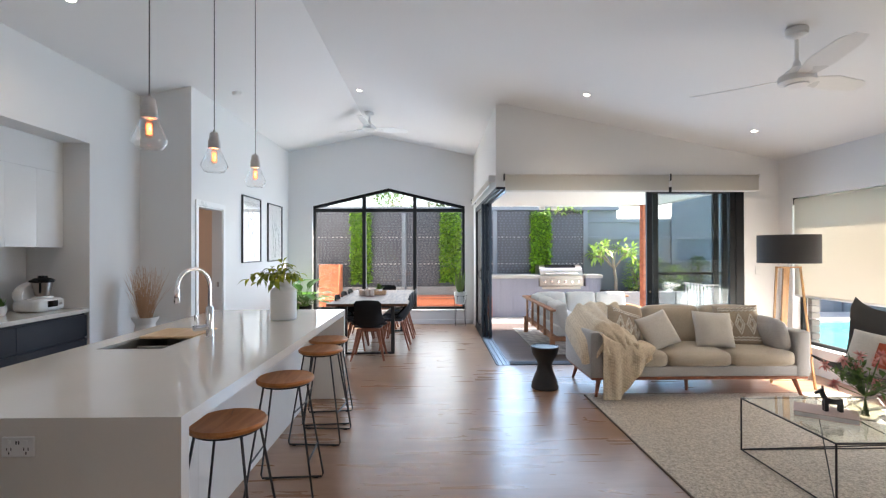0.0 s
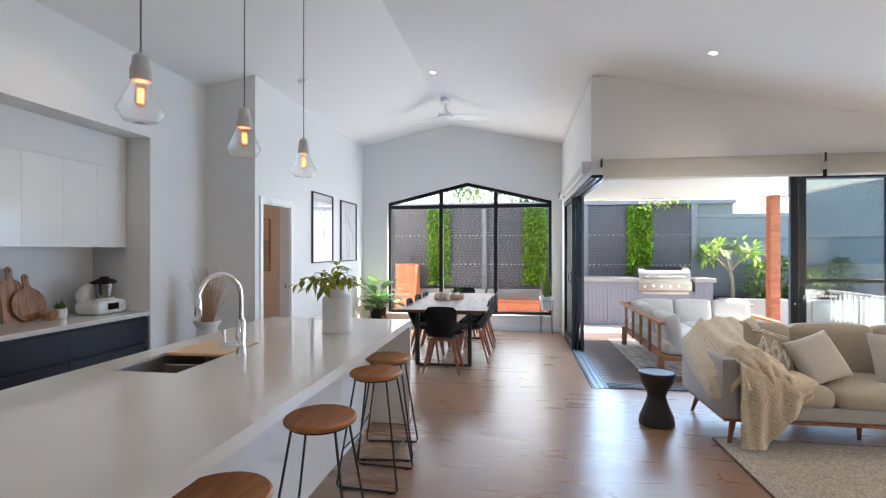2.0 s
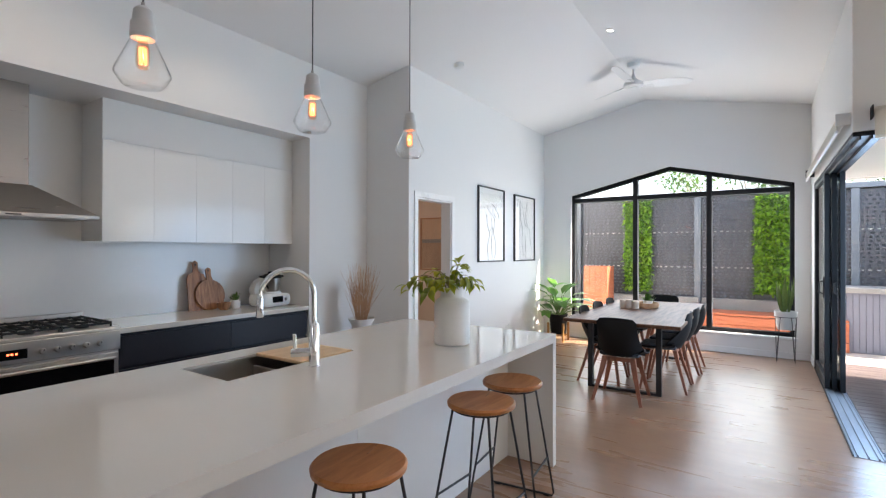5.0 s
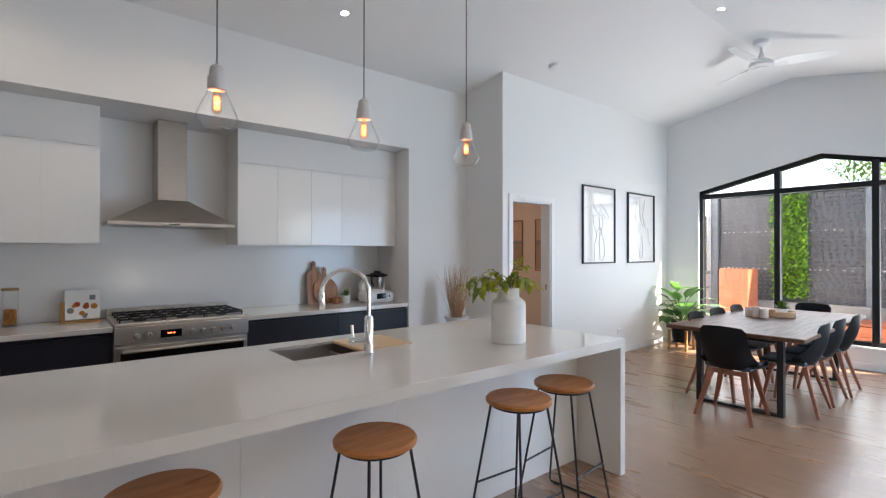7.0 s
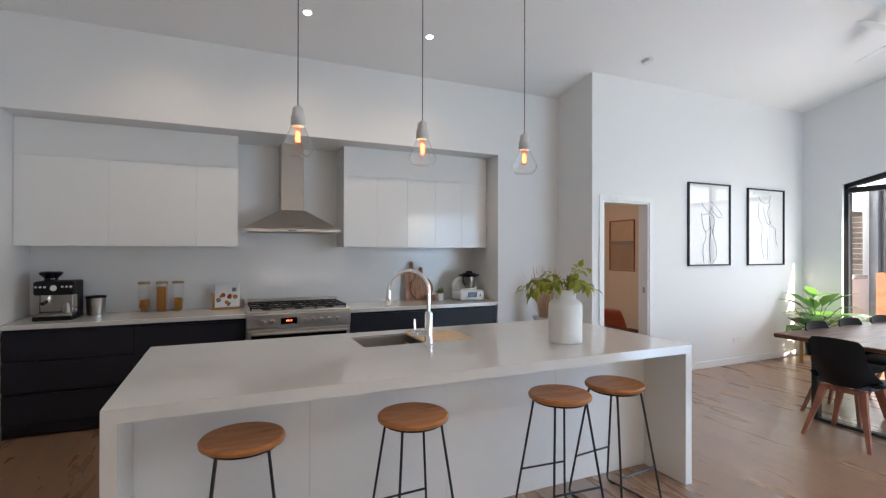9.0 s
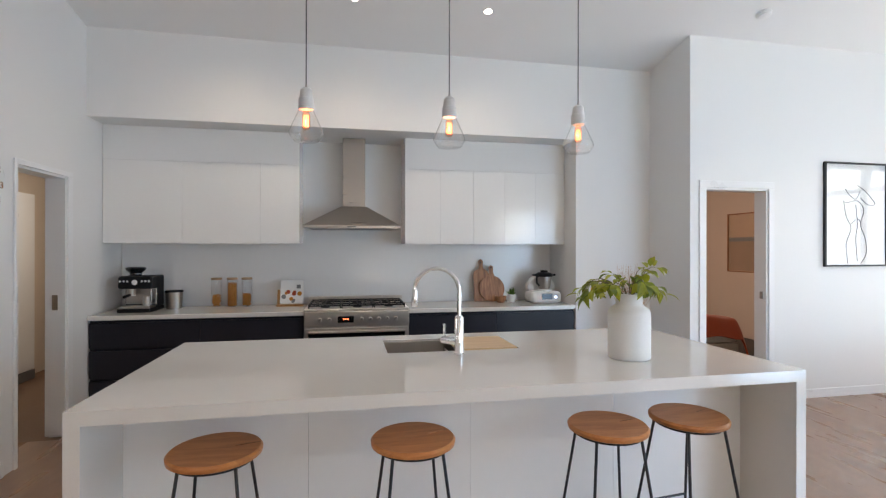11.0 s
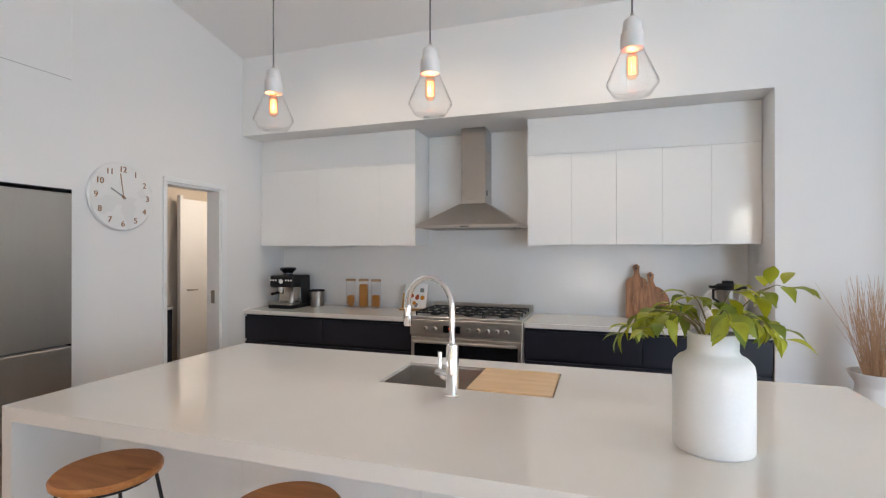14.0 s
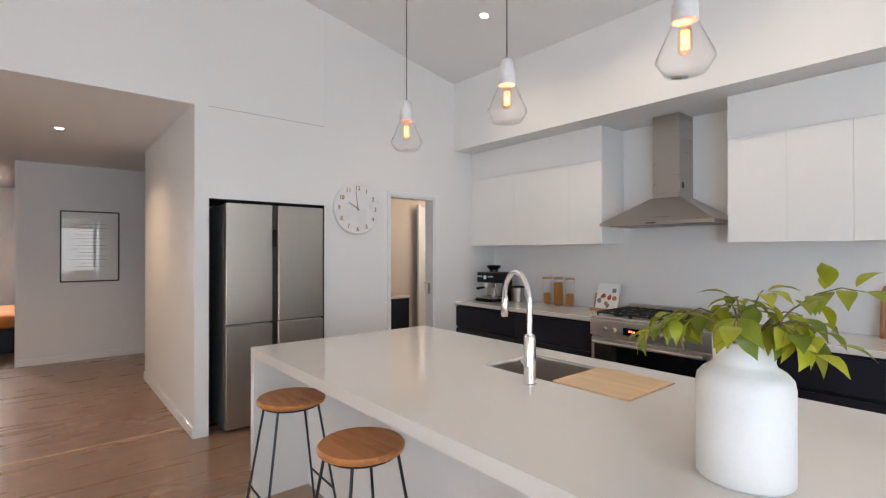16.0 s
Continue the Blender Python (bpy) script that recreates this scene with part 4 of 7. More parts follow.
def wall_cabinet(y0, y1, cuts):
    u = thing("wall_cabinet", at(0, 0, 0), "gloss white handleless wall cupboard", "wall cabinet", "gloss white wall cabinets")
    part("body", box(BX + 0.008, -3.885, y0 + 0.0005, y1 - 0.0005, 1.545, 2.312), GLOSS, u)
    part("top_panel", box(BX + 0.008, -3.863, y0, y1, 2.3112, NZ - 0.003), GLOSS, u, "fixed gloss white panel up to the soffit")
    edges = [y0] + list(cuts) + [y1]
    for a, b in zip(edges, edges[1:]):
        part("door", box(-3.882, -3.862, a + 0.0006, b - 0.0006, 1.54, 2.31, 0.0008), GLOSS, u)


wall_cabinet(NY0 + 0.004, 1.2125, ())
wall_cabinet(1.2125, 2.275, (1.912,))
wall_cabinet(3.32, 4.0435, (3.69,))
wall_cabinet(4.0435, NY1 - 0.004, (4.389, 4.735))

hood = thing("range_hood", at(0, 2.79, 0), "brushed steel canopy range hood", "range hood")
part("canopy", Shape().loft([[(-4.24, -0.475, 1.695), (-3.76, -0.475, 1.695), (-3.76, 0.475, 1.695), (-4.24, 0.475, 1.695)],
                             [(-4.24, -0.475, 1.72), (-3.76, -0.475, 1.72), (-3.76, 0.475, 1.72), (-4.24, 0.475, 1.72)],
                             [(-4.24, -0.11, 1.925), (-3.965, -0.11, 1.925), (-3.965, 0.14, 1.925), (-4.24, 0.14, 1.925)]]), STEEL, hood, smooth=20)
part("flue", box(-4.24, -3.98, -0.10, 0.128, 1.925, NZ - 0.004, 0.003), STEEL, hood)
part("vent_slots", Shape().box(-4.06, -4.02, 0.128, 0.130, 2.0, 2.05), INK, hood)
part("filter", box(-4.2, -3.82, -0.42, 0.42, 1.690, 1.6945), mat("hood_filter", (0.25, 0.24, 0.23), 0.4, 0.9, vary=0.1), hood)
part("control_strip", box(-3.761, -3.757, -0.05, 0.03, 1.702, 1.711), INK, hood)

# freestanding cooker
ck = thing("range_cooker", at(0, 0, 0), "wide stainless steel gas range cooker", "cooker")
CX = KX + 0.03
part("body", box(BX + 0.02, CX - 0.03, STY0, STY1, 0.1, 0.90), COOKER, ck)
part("hob", box(BX + 0.02, CX, STY0, STY1, 0.90, 0.925, 0.005), COOKER, ck)
part("upstand", box(BX + 0.02, BX + 0.06, STY0, STY1, 0.925, 0.985, 0.004), COOKER, ck)
part("control_panel", box(CX - 0.03, CX + 0.004, STY0, STY1, 0.765, 0.90, 0.004), COOKER, ck)
for y in (2.49, 2.575, 2.875, 2.955, 3.035, 3.115, 3.195):
    k = part("knob", Shape().lathe([(0.020, 0), (0.020, 0.012), (0.016, 0.03), (0.0, 0.031)], 16).moved(pose(CX + 0.004, y, 0.825, 0, 90, 0)), COOKER, ck)
    part("pointer", box(CX + 0.0345, CX + 0.0355, y - 0.002, y + 0.002, 0.826, 0.84), INK, k)
disp = part("display", box(CX + 0.004, CX + 0.007, 2.65, 2.80, 0.795, 0.855, 0.001), SCREENGLASS, ck, "black clock display")
part("digits", Shape().box(CX + 0.007, CX + 0.0076, 2.70, 2.712, 0.822, 0.834).box(CX + 0.007, CX + 0.0076, 2.718, 2.73, 0.822, 0.834).box(CX + 0.007, CX + 0.0076, 2.74, 2.752, 0.822, 0.834), DISPLAY, disp)
od = part("oven_door", box(CX - 0.03, CX, STY0 + 0.01, STY1 - 0.01, 0.2, 0.745, 0.004), COOKER, ck)
part("oven_glass", box(CX, CX + 0.003, STY0 + 0.04, STY1 - 0.04, 0.25, 0.70, 0.001), SCREENGLASS, od, "black oven glass")
part("door_handle", Shape().tube([(CX + 0.045, STY0 + 0.05, 0.715), (CX + 0.045, STY1 - 0.05, 0.715)], 0.011, 12).tube([(CX, STY0 + 0.09, 0.715), (CX + 0.045, STY0 + 0.09, 0.715)], 0.008).tube([(CX, STY1 - 0.09, 0.715), (CX + 0.045, STY1 - 0.09, 0.715)], 0.008), COOKER, od, "steel bar handle")
part("storage_drawer", box(CX - 0.03, CX, STY0 + 0.01, STY1 - 0.01, 0.105, 0.19, 0.003), COOKER, ck)
for y0 in (STY0 + 0.04, STY0 + 0.345, STY0 + 0.65):
    s = Shape()
    for dy in (0, 0.07, 0.145, 0.22, 0.29):
        s.box(BX + 0.1, CX - 0.05, y0 + dy - 0.005, y0 + dy + 0.005, 0.948, 0.962)
    for dx in (BX + 0.1, BX + 0.27, CX - 0.22, CX - 0.06):
        s.box(dx, dx + 0.01, y0 - 0.005, y0 + 0.295, 0.944, 0.958)
        for dy in (0, 0.29):
            s.box(dx, dx + 0.01, y0 + dy - 0.005, y0 + dy + 0.005, 0.925, 0.944)
    part("trivet", s, IRON, ck)
    for dx in (BX + 0.19, CX - 0.15):
        part("burner", cyl(0.045, 0.925, 0.94, 20, 0.004, (dx, y0 + 0.145, 0)), IRON, ck)

# fridge in its recess
fr = thing("fridge", at(-1.46, 0.0, 0), "four-door brushed steel fridge in a wall recess", "fridge")
FXA, FXB, FYF = -0.468, 0.376, 0.615
part("body", box(FXA, FXB, -0.15, FYF - 0.06, 0.02, 1.86, 0.004), mat("fridge_side", (0.22, 0.215, 0.21), 0.42, 0.6, vary=0.06), fr)
mid = -0.028
for x0, x1, z0, z1 in ((FXA, mid - 0.025, 0.882, 1.87), (mid + 0.025, FXB, 0.882, 1.87), (FXA, mid - 0.025, 0.03, 0.867), (mid + 0.025, FXB, 0.03, 0.867)):
    part("door", box(x0, x1, FYF - 0.06, FYF, z0, z1, 0.006), FRIDGE_STEEL, fr, "brushed steel door")
part("handle_recess", box(mid - 0.024, mid + 0.024, FYF - 0.06, FYF - 0.02, 0.03, 1.87), BLACK, fr, "black recessed handle strip")
part("touch_panel", box(mid - 0.018, mid + 0.018, FYF - 0.02, FYF - 0.017, 1.52, 1.66), SCREENGLASS, fr)
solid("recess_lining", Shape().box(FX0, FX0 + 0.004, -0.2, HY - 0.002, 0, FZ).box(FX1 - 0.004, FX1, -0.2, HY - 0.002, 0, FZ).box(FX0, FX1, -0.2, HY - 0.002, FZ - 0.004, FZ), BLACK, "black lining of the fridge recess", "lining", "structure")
solid("panel_gap", box(FX0, FX1, HY - 0.004, HY - 0.002, 2.642, 2.646), mat("pale_joint", (0.45, 0.44, 0.43), 0.8), "thin shadow gap above the fridge panel", "trim", "structure")

# wall clock
ck = thing("wall_clock", pose(-2.31, HY, 1.89, -90, 0, 0), "round white wall clock with copper numerals", "clock")
part("face", cyl(0.252, 0.0, 0.035, 48, 0.01), WHITE_PL, ck)
for h in range(12):
    a = radians(30 * h)
    num = str(12 if h == 0 else h)
    cu = bpy.data.curves.new("numeral", "FONT")
    cu.body, cu.size, cu.extrude, cu.align_x, cu.align_y = num, 0.060, 0.002, "CENTER", "CENTER"
    tmp = bpy.data.objects.new("numeral", cu)
    me = bpy.data.meshes.new_from_object(tmp)
    me.materials.clear()
    me.materials.append(COPPER)
    ob = new("numeral", me)
    ob.parent = ck
    ob.matrix_basis = pose(-0.2 * math.sin(a), -0.2 * math.cos(a), 0.0375, 0, 0, 180)
for ang, ln, wd in ((300, 0.11, 0.008), (352, 0.17, 0.006)):
    part("clock_hand", box(-wd / 2, wd / 2, -0.02, ln, 0.042, 0.044).moved(pose(0, 0, 0, 0, 0, 180 - ang)), COPPER if ln > 0.15 else INKGREY, ck)
part("hub", cyl(0.008, 0.036, 0.048, 14, 0.002), COPPER, ck)

# pendants over the island
for i, y in enumerate((2.537, 3.281, 4.03)):
    z = 2.307
    p = thing("pendant_light", at(-1.489, y, z), "clear glass pendant with a marble cap and filament bulb", "pendant light", "pendants over the island")
    part("cord", Shape().tube([(0, 0, 0.0), (0, 0, roof(-1.489) - z - 0.02)], 0.0032, 8), mat("grey_flex", (0.12, 0.12, 0.12), 0.7) if i == 0 else bpy.data.materials["grey_flex"], p)
    part("canopy", cyl(0.05, roof(-1.489) - z - 0.03, roof(-1.489) - z - 0.004, 24, 0.006), WHITE_PL, p)
    cap = part("cap", Shape().lathe([(0.0, 0.0), (0.018, -0.002), (0.029, -0.014), (0.033, -0.05), (0.034, -0.056), (0.038, -0.058), (0.040, -0.105), (0.037, -0.112), (0.0, -0.112)], 28), MARBLE, p, "white marble cap")
    part("grommet", cyl(0.006, -0.002, 0.014, 12), STEEL, cap)
    outer = [(0.036, -0.106), (0.04, -0.12), (0.086, -0.225), (0.087, -0.235), (0.066, -0.268), (0.060, -0.274)]
    inner = [(r - 0.0025, z2 + 0.0015) for r, z2 in reversed(outer[:-1])]
    g = part("glass_shade", Shape().lathe(outer + [(0.0, -0.276)] + [(0.0, -0.2735), (0.058, -0.2715)] + inner, 36), BULBGLASS, p, "clear faceted glass shade", 50)
    g.visible_shadow = False
    # clear tubular bulb; its orange halo is painted as a glass tint
    b = part("bulb", Shape().lathe([(0.013, -0.11), (0.016, -0.13), (0.02, -0.14), (0.021, -0.20), (0.014, -0.214), (0.0, -0.217)], 20), HALOGLASS, p, "tubular bulb, glass tinted amber for its glow")
    b.visible_shadow = False
    f = Shape()
    for k in range(7):
        a = 2 * math.pi * k / 7
        f.tube([(0.010 * math.cos(a), 0.010 * math.sin(a), -0.142), (0.010 * math.cos(a + 0.3), 0.010 * math.sin(a + 0.3), -0.198)], 0.0036, 6)
    part("filament", f, FILAMENT, b, "glowing amber filament")
    lamp = new("pendant_glow", bpy.data.lights.new("pendant_glow", "POINT"))
    lamp.data.energy, lamp.data.color, lamp.data.shadow_soft_size = 0.2, (1.0, 0.66, 0.36), 0.008
    lamp.matrix_world = at(-1.489, y, z - 0.17)

# downlights, smoke alarm
# The one at (1.74, 2.2) is unseen, added to brighten the living area.
for x, y in ((-2.93, 2.797), (-2.93, 3.925), (-2.91, 1.72), (-1.08, 7.0), (1.74, 5.40), (3.695, 5.445), (1.74, 2.2)):
    tilt = math.degrees(math.atan(PITCH)) * (1 if x > RIDGE_X else -1)
    d = thing("downlight", pose(x, y, roof(x), 0, tilt, 0), "round white recessed downlight switched on", "downlight", "ceiling downlights")
    part("bezel", Shape().ring([(0.030, 0.0), (0.045, 0.0), (0.045, -0.003), (0.034, -0.006)], 28), WHITE_PL, d)
    part("lens", cyl(0.035, -0.003, 0.001, 24), LEDWHITE, d)
    lamp = new("downlight_beam", bpy.data.lights.new("downlight_beam", "SPOT"))
    lamp.data.energy, lamp.data.spot_size, lamp.data.spot_blend, lamp.data.shadow_soft_size, lamp.data.color = 3.0 if x < -2 else 6.5, radians(130), 0.8, 0.05, (1.0, 0.88, 0.74)
    lamp.matrix_world = at(x, y, roof(x) - 0.03)
d = thing("downlight", at(-0.074, -1.09, 2.64), "round white recessed downlight switched on", "downlight", "ceiling downlights")
part("bezel", Shape().ring([(0.030, 0.0), (0.045, 0.0), (0.045, -0.003), (0.034, -0.006)], 28), WHITE_PL, d)
part("lens", cyl(0.035, -0.003, 0.001, 24), LEDWHITE, d)
lamp = new("downlight_beam", bpy.data.lights.new("downlight_beam", "SPOT"))
lamp.data.energy, lamp.data.spot_size, lamp.data.spot_blend, lamp.data.shadow_soft_size, lamp.data.color = 8.5, radians(135), 0.8, 0.05, (1.0, 0.76, 0.52)
lamp.matrix_world = at(-0.074, -1.09, 2.61)
sm = thing("smoke_alarm", pose(-2.605, 6.386, roof(-2.605), 0, -11.5, 0), "round white smoke alarm on the ceiling", "smoke alarm")
part("base", cyl(0.062, -0.018, 0, 28, 0.004), WHITE_PL, sm)
part("cover", Shape().lathe([(0.055, -0.018), (0.052, -0.036), (0.03, -0.044), (0, -0.045)], 28), WHITE_PL, sm)


def ceiling_fan(x, y, hub_z, turn, light, label):
    f = thing("ceiling_fan", at(x, y, hub_z), label, "ceiling fan", "ceiling fans")
    top = roof(x) - hub_z
    part("canopy", Shape().lathe([(0.0, top), (0.075, top), (0.07, top - 0.05), (0.02, top - 0.075), (0.0, top - 0.075)], 28), WHITE_PL, f)
    part("downrod", cyl(0.014, 0.06, top - 0.05, 14), WHITE_PL, f)
    part("motor", Shape().lathe([(0.0, 0.13), (0.02, 0.125), (0.03, 0.08), (0.085, 0.035), (0.115, 0.015), (0.118, -0.03), (0.09, -0.045), (0, -0.046)], 32), WHITE_PL, f)
    if light:
        part("lamp_disc", cyl(0.075, -0.056, -0.046, 28, 0.003), LEDWHITE if light > 1 else WHITE_PL, f)
    for k in range(3):
        b = Shape()
        b.loft([[(0.10, -0.05, 0.012), (0.10, 0.05, -0.008), (0.10, 0.05, -0.014), (0.10, -0.05, 0.006)],
                [(0.32, -0.085, 0.030), (0.32, 0.07, -0.014), (0.32, 0.07, -0.020), (0.32, -0.085, 0.024)],
                [(0.62, -0.07, 0.030), (0.62, 0.055, -0.004), (0.62, 0.055, -0.010), (0.62, -0.07, 0.024)],
                [(0.70, -0.03, 0.024), (0.70, 0.035, 0.006), (0.70, 0.035, 0.001), (0.70, -0.03, 0.019)]])
        part("blade", b, WHITE_PL, f, "", 35, pose(0, 0, 0, 0, 0, turn + 120 * k))
    return f


ceiling_fan(-1.08, 8.10, 3.575, 26, 1, "white three-blade ceiling fan over the dining table")
ceiling_fan(2.62, 3.40, 2.735, 18, 1, "white three-blade ceiling fan over the living area")


# stools
def bar_stool():
    s = thing("bar_stool", at(-0.96, 2.245), "backless bar stool, round honey timber seat, black wire legs", "bar stool", "bar stools at the island")
    part("seat", Shape().lathe([(0.0, 0.684), (0.155, 0.684), (0.172, 0.692), (0.174, 0.706), (0.166, 0.715), (0.10, 0.7125), (0.0, 0.711)], 40), SEATWOOD, s, "round timber seat")
    part("check_crack", box(0.07, 0.165, -0.0015, 0.0015, 0.7125, 0.7155).moved(pose(0, 0, 0, 0, 0, 15)), ACACIA, s, "fine drying crack")
    part("seat_ring", Shape().tube(arc((0, 0, 0.678), 0.145, 0, 345, 28, "xy"), 0.006, 8, True), BLACK, s)
    for sx in (-1, 1):
        top = 0.105
        part("leg", Shape().tube([(sx * 0.10, -top, 0.678), (sx * 0.17, -0.20, 0.03), (sx * 0.17, -0.192, 0.008), (sx * 0.17, 0.192, 0.008), (sx * 0.17, 0.20, 0.03), (sx * 0.10, top, 0.678)], 0.0065, 8), BLACK, s)
        part("foot", box(sx * 0.17 - 0.008, sx * 0.17 + 0.008, 0.14, 0.17, 0, 0.006).box(sx * 0.17 - 0.008, sx * 0.17 + 0.008, -0.17, -0.14, 0, 0.006), PLASTIC, s)
    part("foot_rail", Shape().tube([(-0.146, 0.168, 0.24), (0.146, 0.168, 0.24)], 0.006, 8), BLACK, s)
    part("foot_rail", Shape().tube([(-0.146, -0.168, 0.24), (0.146, -0.168, 0.24)], 0.006, 8), BLACK, s)
    return s


st = bar_stool()
st.matrix_basis = at(-0.955, 2.245, 0, 88)
for x, y, a in ((-0.926, 3.012, 93), (-0.910, 3.88, 86), (-0.944, 4.312, 96)):
    copy_thing(st, at(x, y, 0, a))

# ---------------------------------------------------------------- dining area
tb = thing("dining_table", at(-0.945, 8.0), "dark walnut dining table on black steel frame legs", "dining table")
part("tabletop", box(-0.575, 0.575, -1.22, 1.20, 0.715, 0.752, 0.006), TABLEWOOD, tb, "glossy walnut tabletop")
for y in (-0.98, 0.96):
    part("leg_frame", Shape().box(-0.37, -0.32, y - 0.03, y + 0.03, 0.0, 0.715).box(0.32, 0.37, y - 0.03, y + 0.03, 0.0, 0.715).box(-0.32, 0.32, y - 0.03, y + 0.03, 0.0, 0.025).box(-0.32, 0.32, y - 0.03, y + 0.03, 0.69, 0.715), BLACK, tb)


def dining_chair():
    """Faces +y."""
    c = thing("dining_chair", at(0, 0), "black moulded dining chair with tapered reddish timber legs", "dining chair", "chairs round the dining table")

    def shell(u, v):
        a = (u - 0.5) * 2
        if v < 0.5:
            s = v / 0.5
            y, z = 0.24 - 0.40 * s, 0.445 - 0.018 * math.sin(math.pi * s)
            w = 0.225 + 0.025 * math.sin(math.pi * s)
            if s < 0.15:
                w -= 0.05 * ((0.15 - s) / 0.15) ** 2
            return (a * w, y, z + 0.055 * abs(a) ** 3 * (0.3 + s))
        s = (v - 0.5) / 0.5
        y, z = -0.16 - 0.10 * s - 0.035 * math.sin(math.pi * s), 0.445 + 0.385 * s
        w = 0.225 - 0.035 * s - 0.02 * math.sin(math.pi * s)
        if s > 0.88:
            w -= 0.035 * ((s - 0.88) / 0.12) ** 2
        dip = 0.075 * a * a * (0.3 + 0.7 * (1 - s))
        return (a * w, y + dip + (0.05 * abs(a) ** 3) * (1 - s), z - 0.012 * a * a * s + 0.055 * abs(a) ** 3 * (1 - s) ** 2)
    part("shell", Shape().grid(shell, 10, 20, 0.012), PLASTIC, c, "black moulded seat shell", 60)
    part("seat_pad", Shape().soft((0, 0.05, 0.455), (0.19, 0.18, 0.022), 0.02, 6, 0.008), BLUEPAD, c, "dark padded seat")
    part("seat_frame", box(-0.15, 0.15, 0.12, 0.15, 0.385, 0.425, 0.006), LEGWOOD, c)
    part("seat_frame", box(-0.15, 0.15, -0.13, -0.10, 0.385, 0.425, 0.006), LEGWOOD, c)
    for sx in (-1, 1):
        for y0, y1 in ((0.14, 0.215), (-0.115, -0.235)):
            part("leg", Shape().loft([[(sx * 0.13 + dx * 0.026, y0 + dy * 0.020, 0.425) for dx, dy in ((-1, -1), (1, -1), (1, 1), (-1, 1))],
                                      [(sx * 0.16 + dx * 0.022, (y0 * 0.65 + y1 * 0.35) + dy * 0.014, 0.27) for dx, dy in ((-1, -1), (1, -1), (1, 1), (-1, 1))],
                                      [(sx * 0.225 + dx * 0.013, y1 + dy * 0.011, 0.0) for dx, dy in ((-1, -1), (1, -1), (1, 1), (-1, 1))]]), LEGWOOD, c, "tapered reddish timber leg")
    return c


ch = dining_chair()
ch.matrix_basis = at(-0.907, 6.765, 0, 1)
for x, y, a in ((-0.61, 7.43, 91), (-0.595, 7.95, 88), (-0.57, 8.47, 91), (-1.245, 7.37, -89), (-1.25, 7.94, -92), (-1.24, 8.50, -90), (-0.93, 9.24, 180)):
    copy_thing(ch, at(x, y, 0, a))

tray = thing("woven_tray", at(-0.98, 8.32, 0.752), "round woven tray on the dining table", "tray")
part("base", cyl(0.15, 0.0, 0.01, 28, 0.003), STRAW, tray)
for k in range(4):
    part("coil", Shape().tube(arc((0, 0, 0.014 + 0.013 * k), 0.148 + 0.002 * k, 0, 350, 30, "xy"), 0.009, 8, True), STRAW, tray)
sp = thing("succulent_pot", at(-0.95, 8.32, 0.772), "small green succulent in a pale pot", "pot plant")
part("pot", Shape().lathe([(0.0, 0.0), (0.05, 0.0), (0.062, 0.07), (0.056, 0.07), (0.05, 0.06), (0, 0.06)], 20), CERAMIC, sp)
s, rnd = Shape(), random.Random(4)
for k in range(60):
    a, e = rnd.uniform(0, 6.28), rnd.uniform(0.2, 1.4)
    d = Vector((math.cos(a) * math.cos(e), math.sin(a) * math.cos(e), math.sin(e)))
    s.leaf(Vector((0, 0, 0.05)) + d * 0.02, d, (0, 0, 1), rnd.uniform(0.06, 0.11), 0.026, -0.1)
part("leaves", s, LEAF_F, sp)
for x, y, h in ((-1.20, 8.10, 0.075), (-1.12, 8.06, 0.11), (-1.23, 8.20, 0.09), (-1.04, 8.05, 0.095)):
    c = thing("candle_jar", at(x, y, 0.752), "small pale ceramic candle jar", "candle jar", "jars on the dining table")
    part("jar", Shape().lathe([(0, 0), (0.038, 0), (0.041, 0.004), (0.041, h), (0.035, h), (0.035, 0.02), (0, 0.02)], 20), mat("blush_ceramic", (0.70, 0.58, 0.50), 0.5, vary=0.06) if h == 0.075 else bpy.data.materials["blush_ceramic"], c)


def framed_print(m, w, h, frame_mat, paper, label, fw=0.018, depth=0.03):
    """Hangs in its own x-z plane, facing -y, centred on its origin."""
    p = thing("framed_print", m, label, "picture")
    for x0, x1, z0, z1 in ((-w / 2, -w / 2 + fw, -h / 2, h / 2), (w / 2 - fw, w / 2, -h / 2, h / 2), (-w / 2 + fw, w / 2 - fw, -h / 2, -h / 2 + fw), (-w / 2 + fw, w / 2 - fw, h / 2 - fw, h / 2)):
        part("frame", box(x0, x1, -depth, 0, z0, z1, 0.002), frame_mat, p)
    part("paper", box(-w / 2 + fw, w / 2 - fw, -0.010, -0.006, -h / 2 + fw, h / 2 - fw), paper, p)
    g = part("glazing", box(-w / 2 + fw, w / 2 - fw, -0.0185, -0.017, -h / 2 + fw, h / 2 - fw), GLASS, p)
    g.visible_shadow = False
    return p


def smooth_line(pts, n=8):
    out = []
    pts = [pts[0]] + list(pts) + [pts[-1]]
    for a, b, c, d in zip(pts, pts[1:], pts[2:], pts[3:]):
        for i in range(n):
            t = i / n
            out.append(tuple(0.5 * (2 * b[k] + (c[k] - a[k]) * t + (2 * a[k] - 5 * b[k] + 4 * c[k] - d[k]) * t * t + (3 * b[k] - a[k] - 3 * c[k] + d[k]) * t ** 3) for k in range(2)))
    return out + [tuple(pts[-1])]


def drawing(p, lines, r=0.0027):
    for ln in lines:
        part("ink_line", Shape().tube([(x, -0.0125, z) for x, z in smooth_line(ln)], r, 5), INK, p)


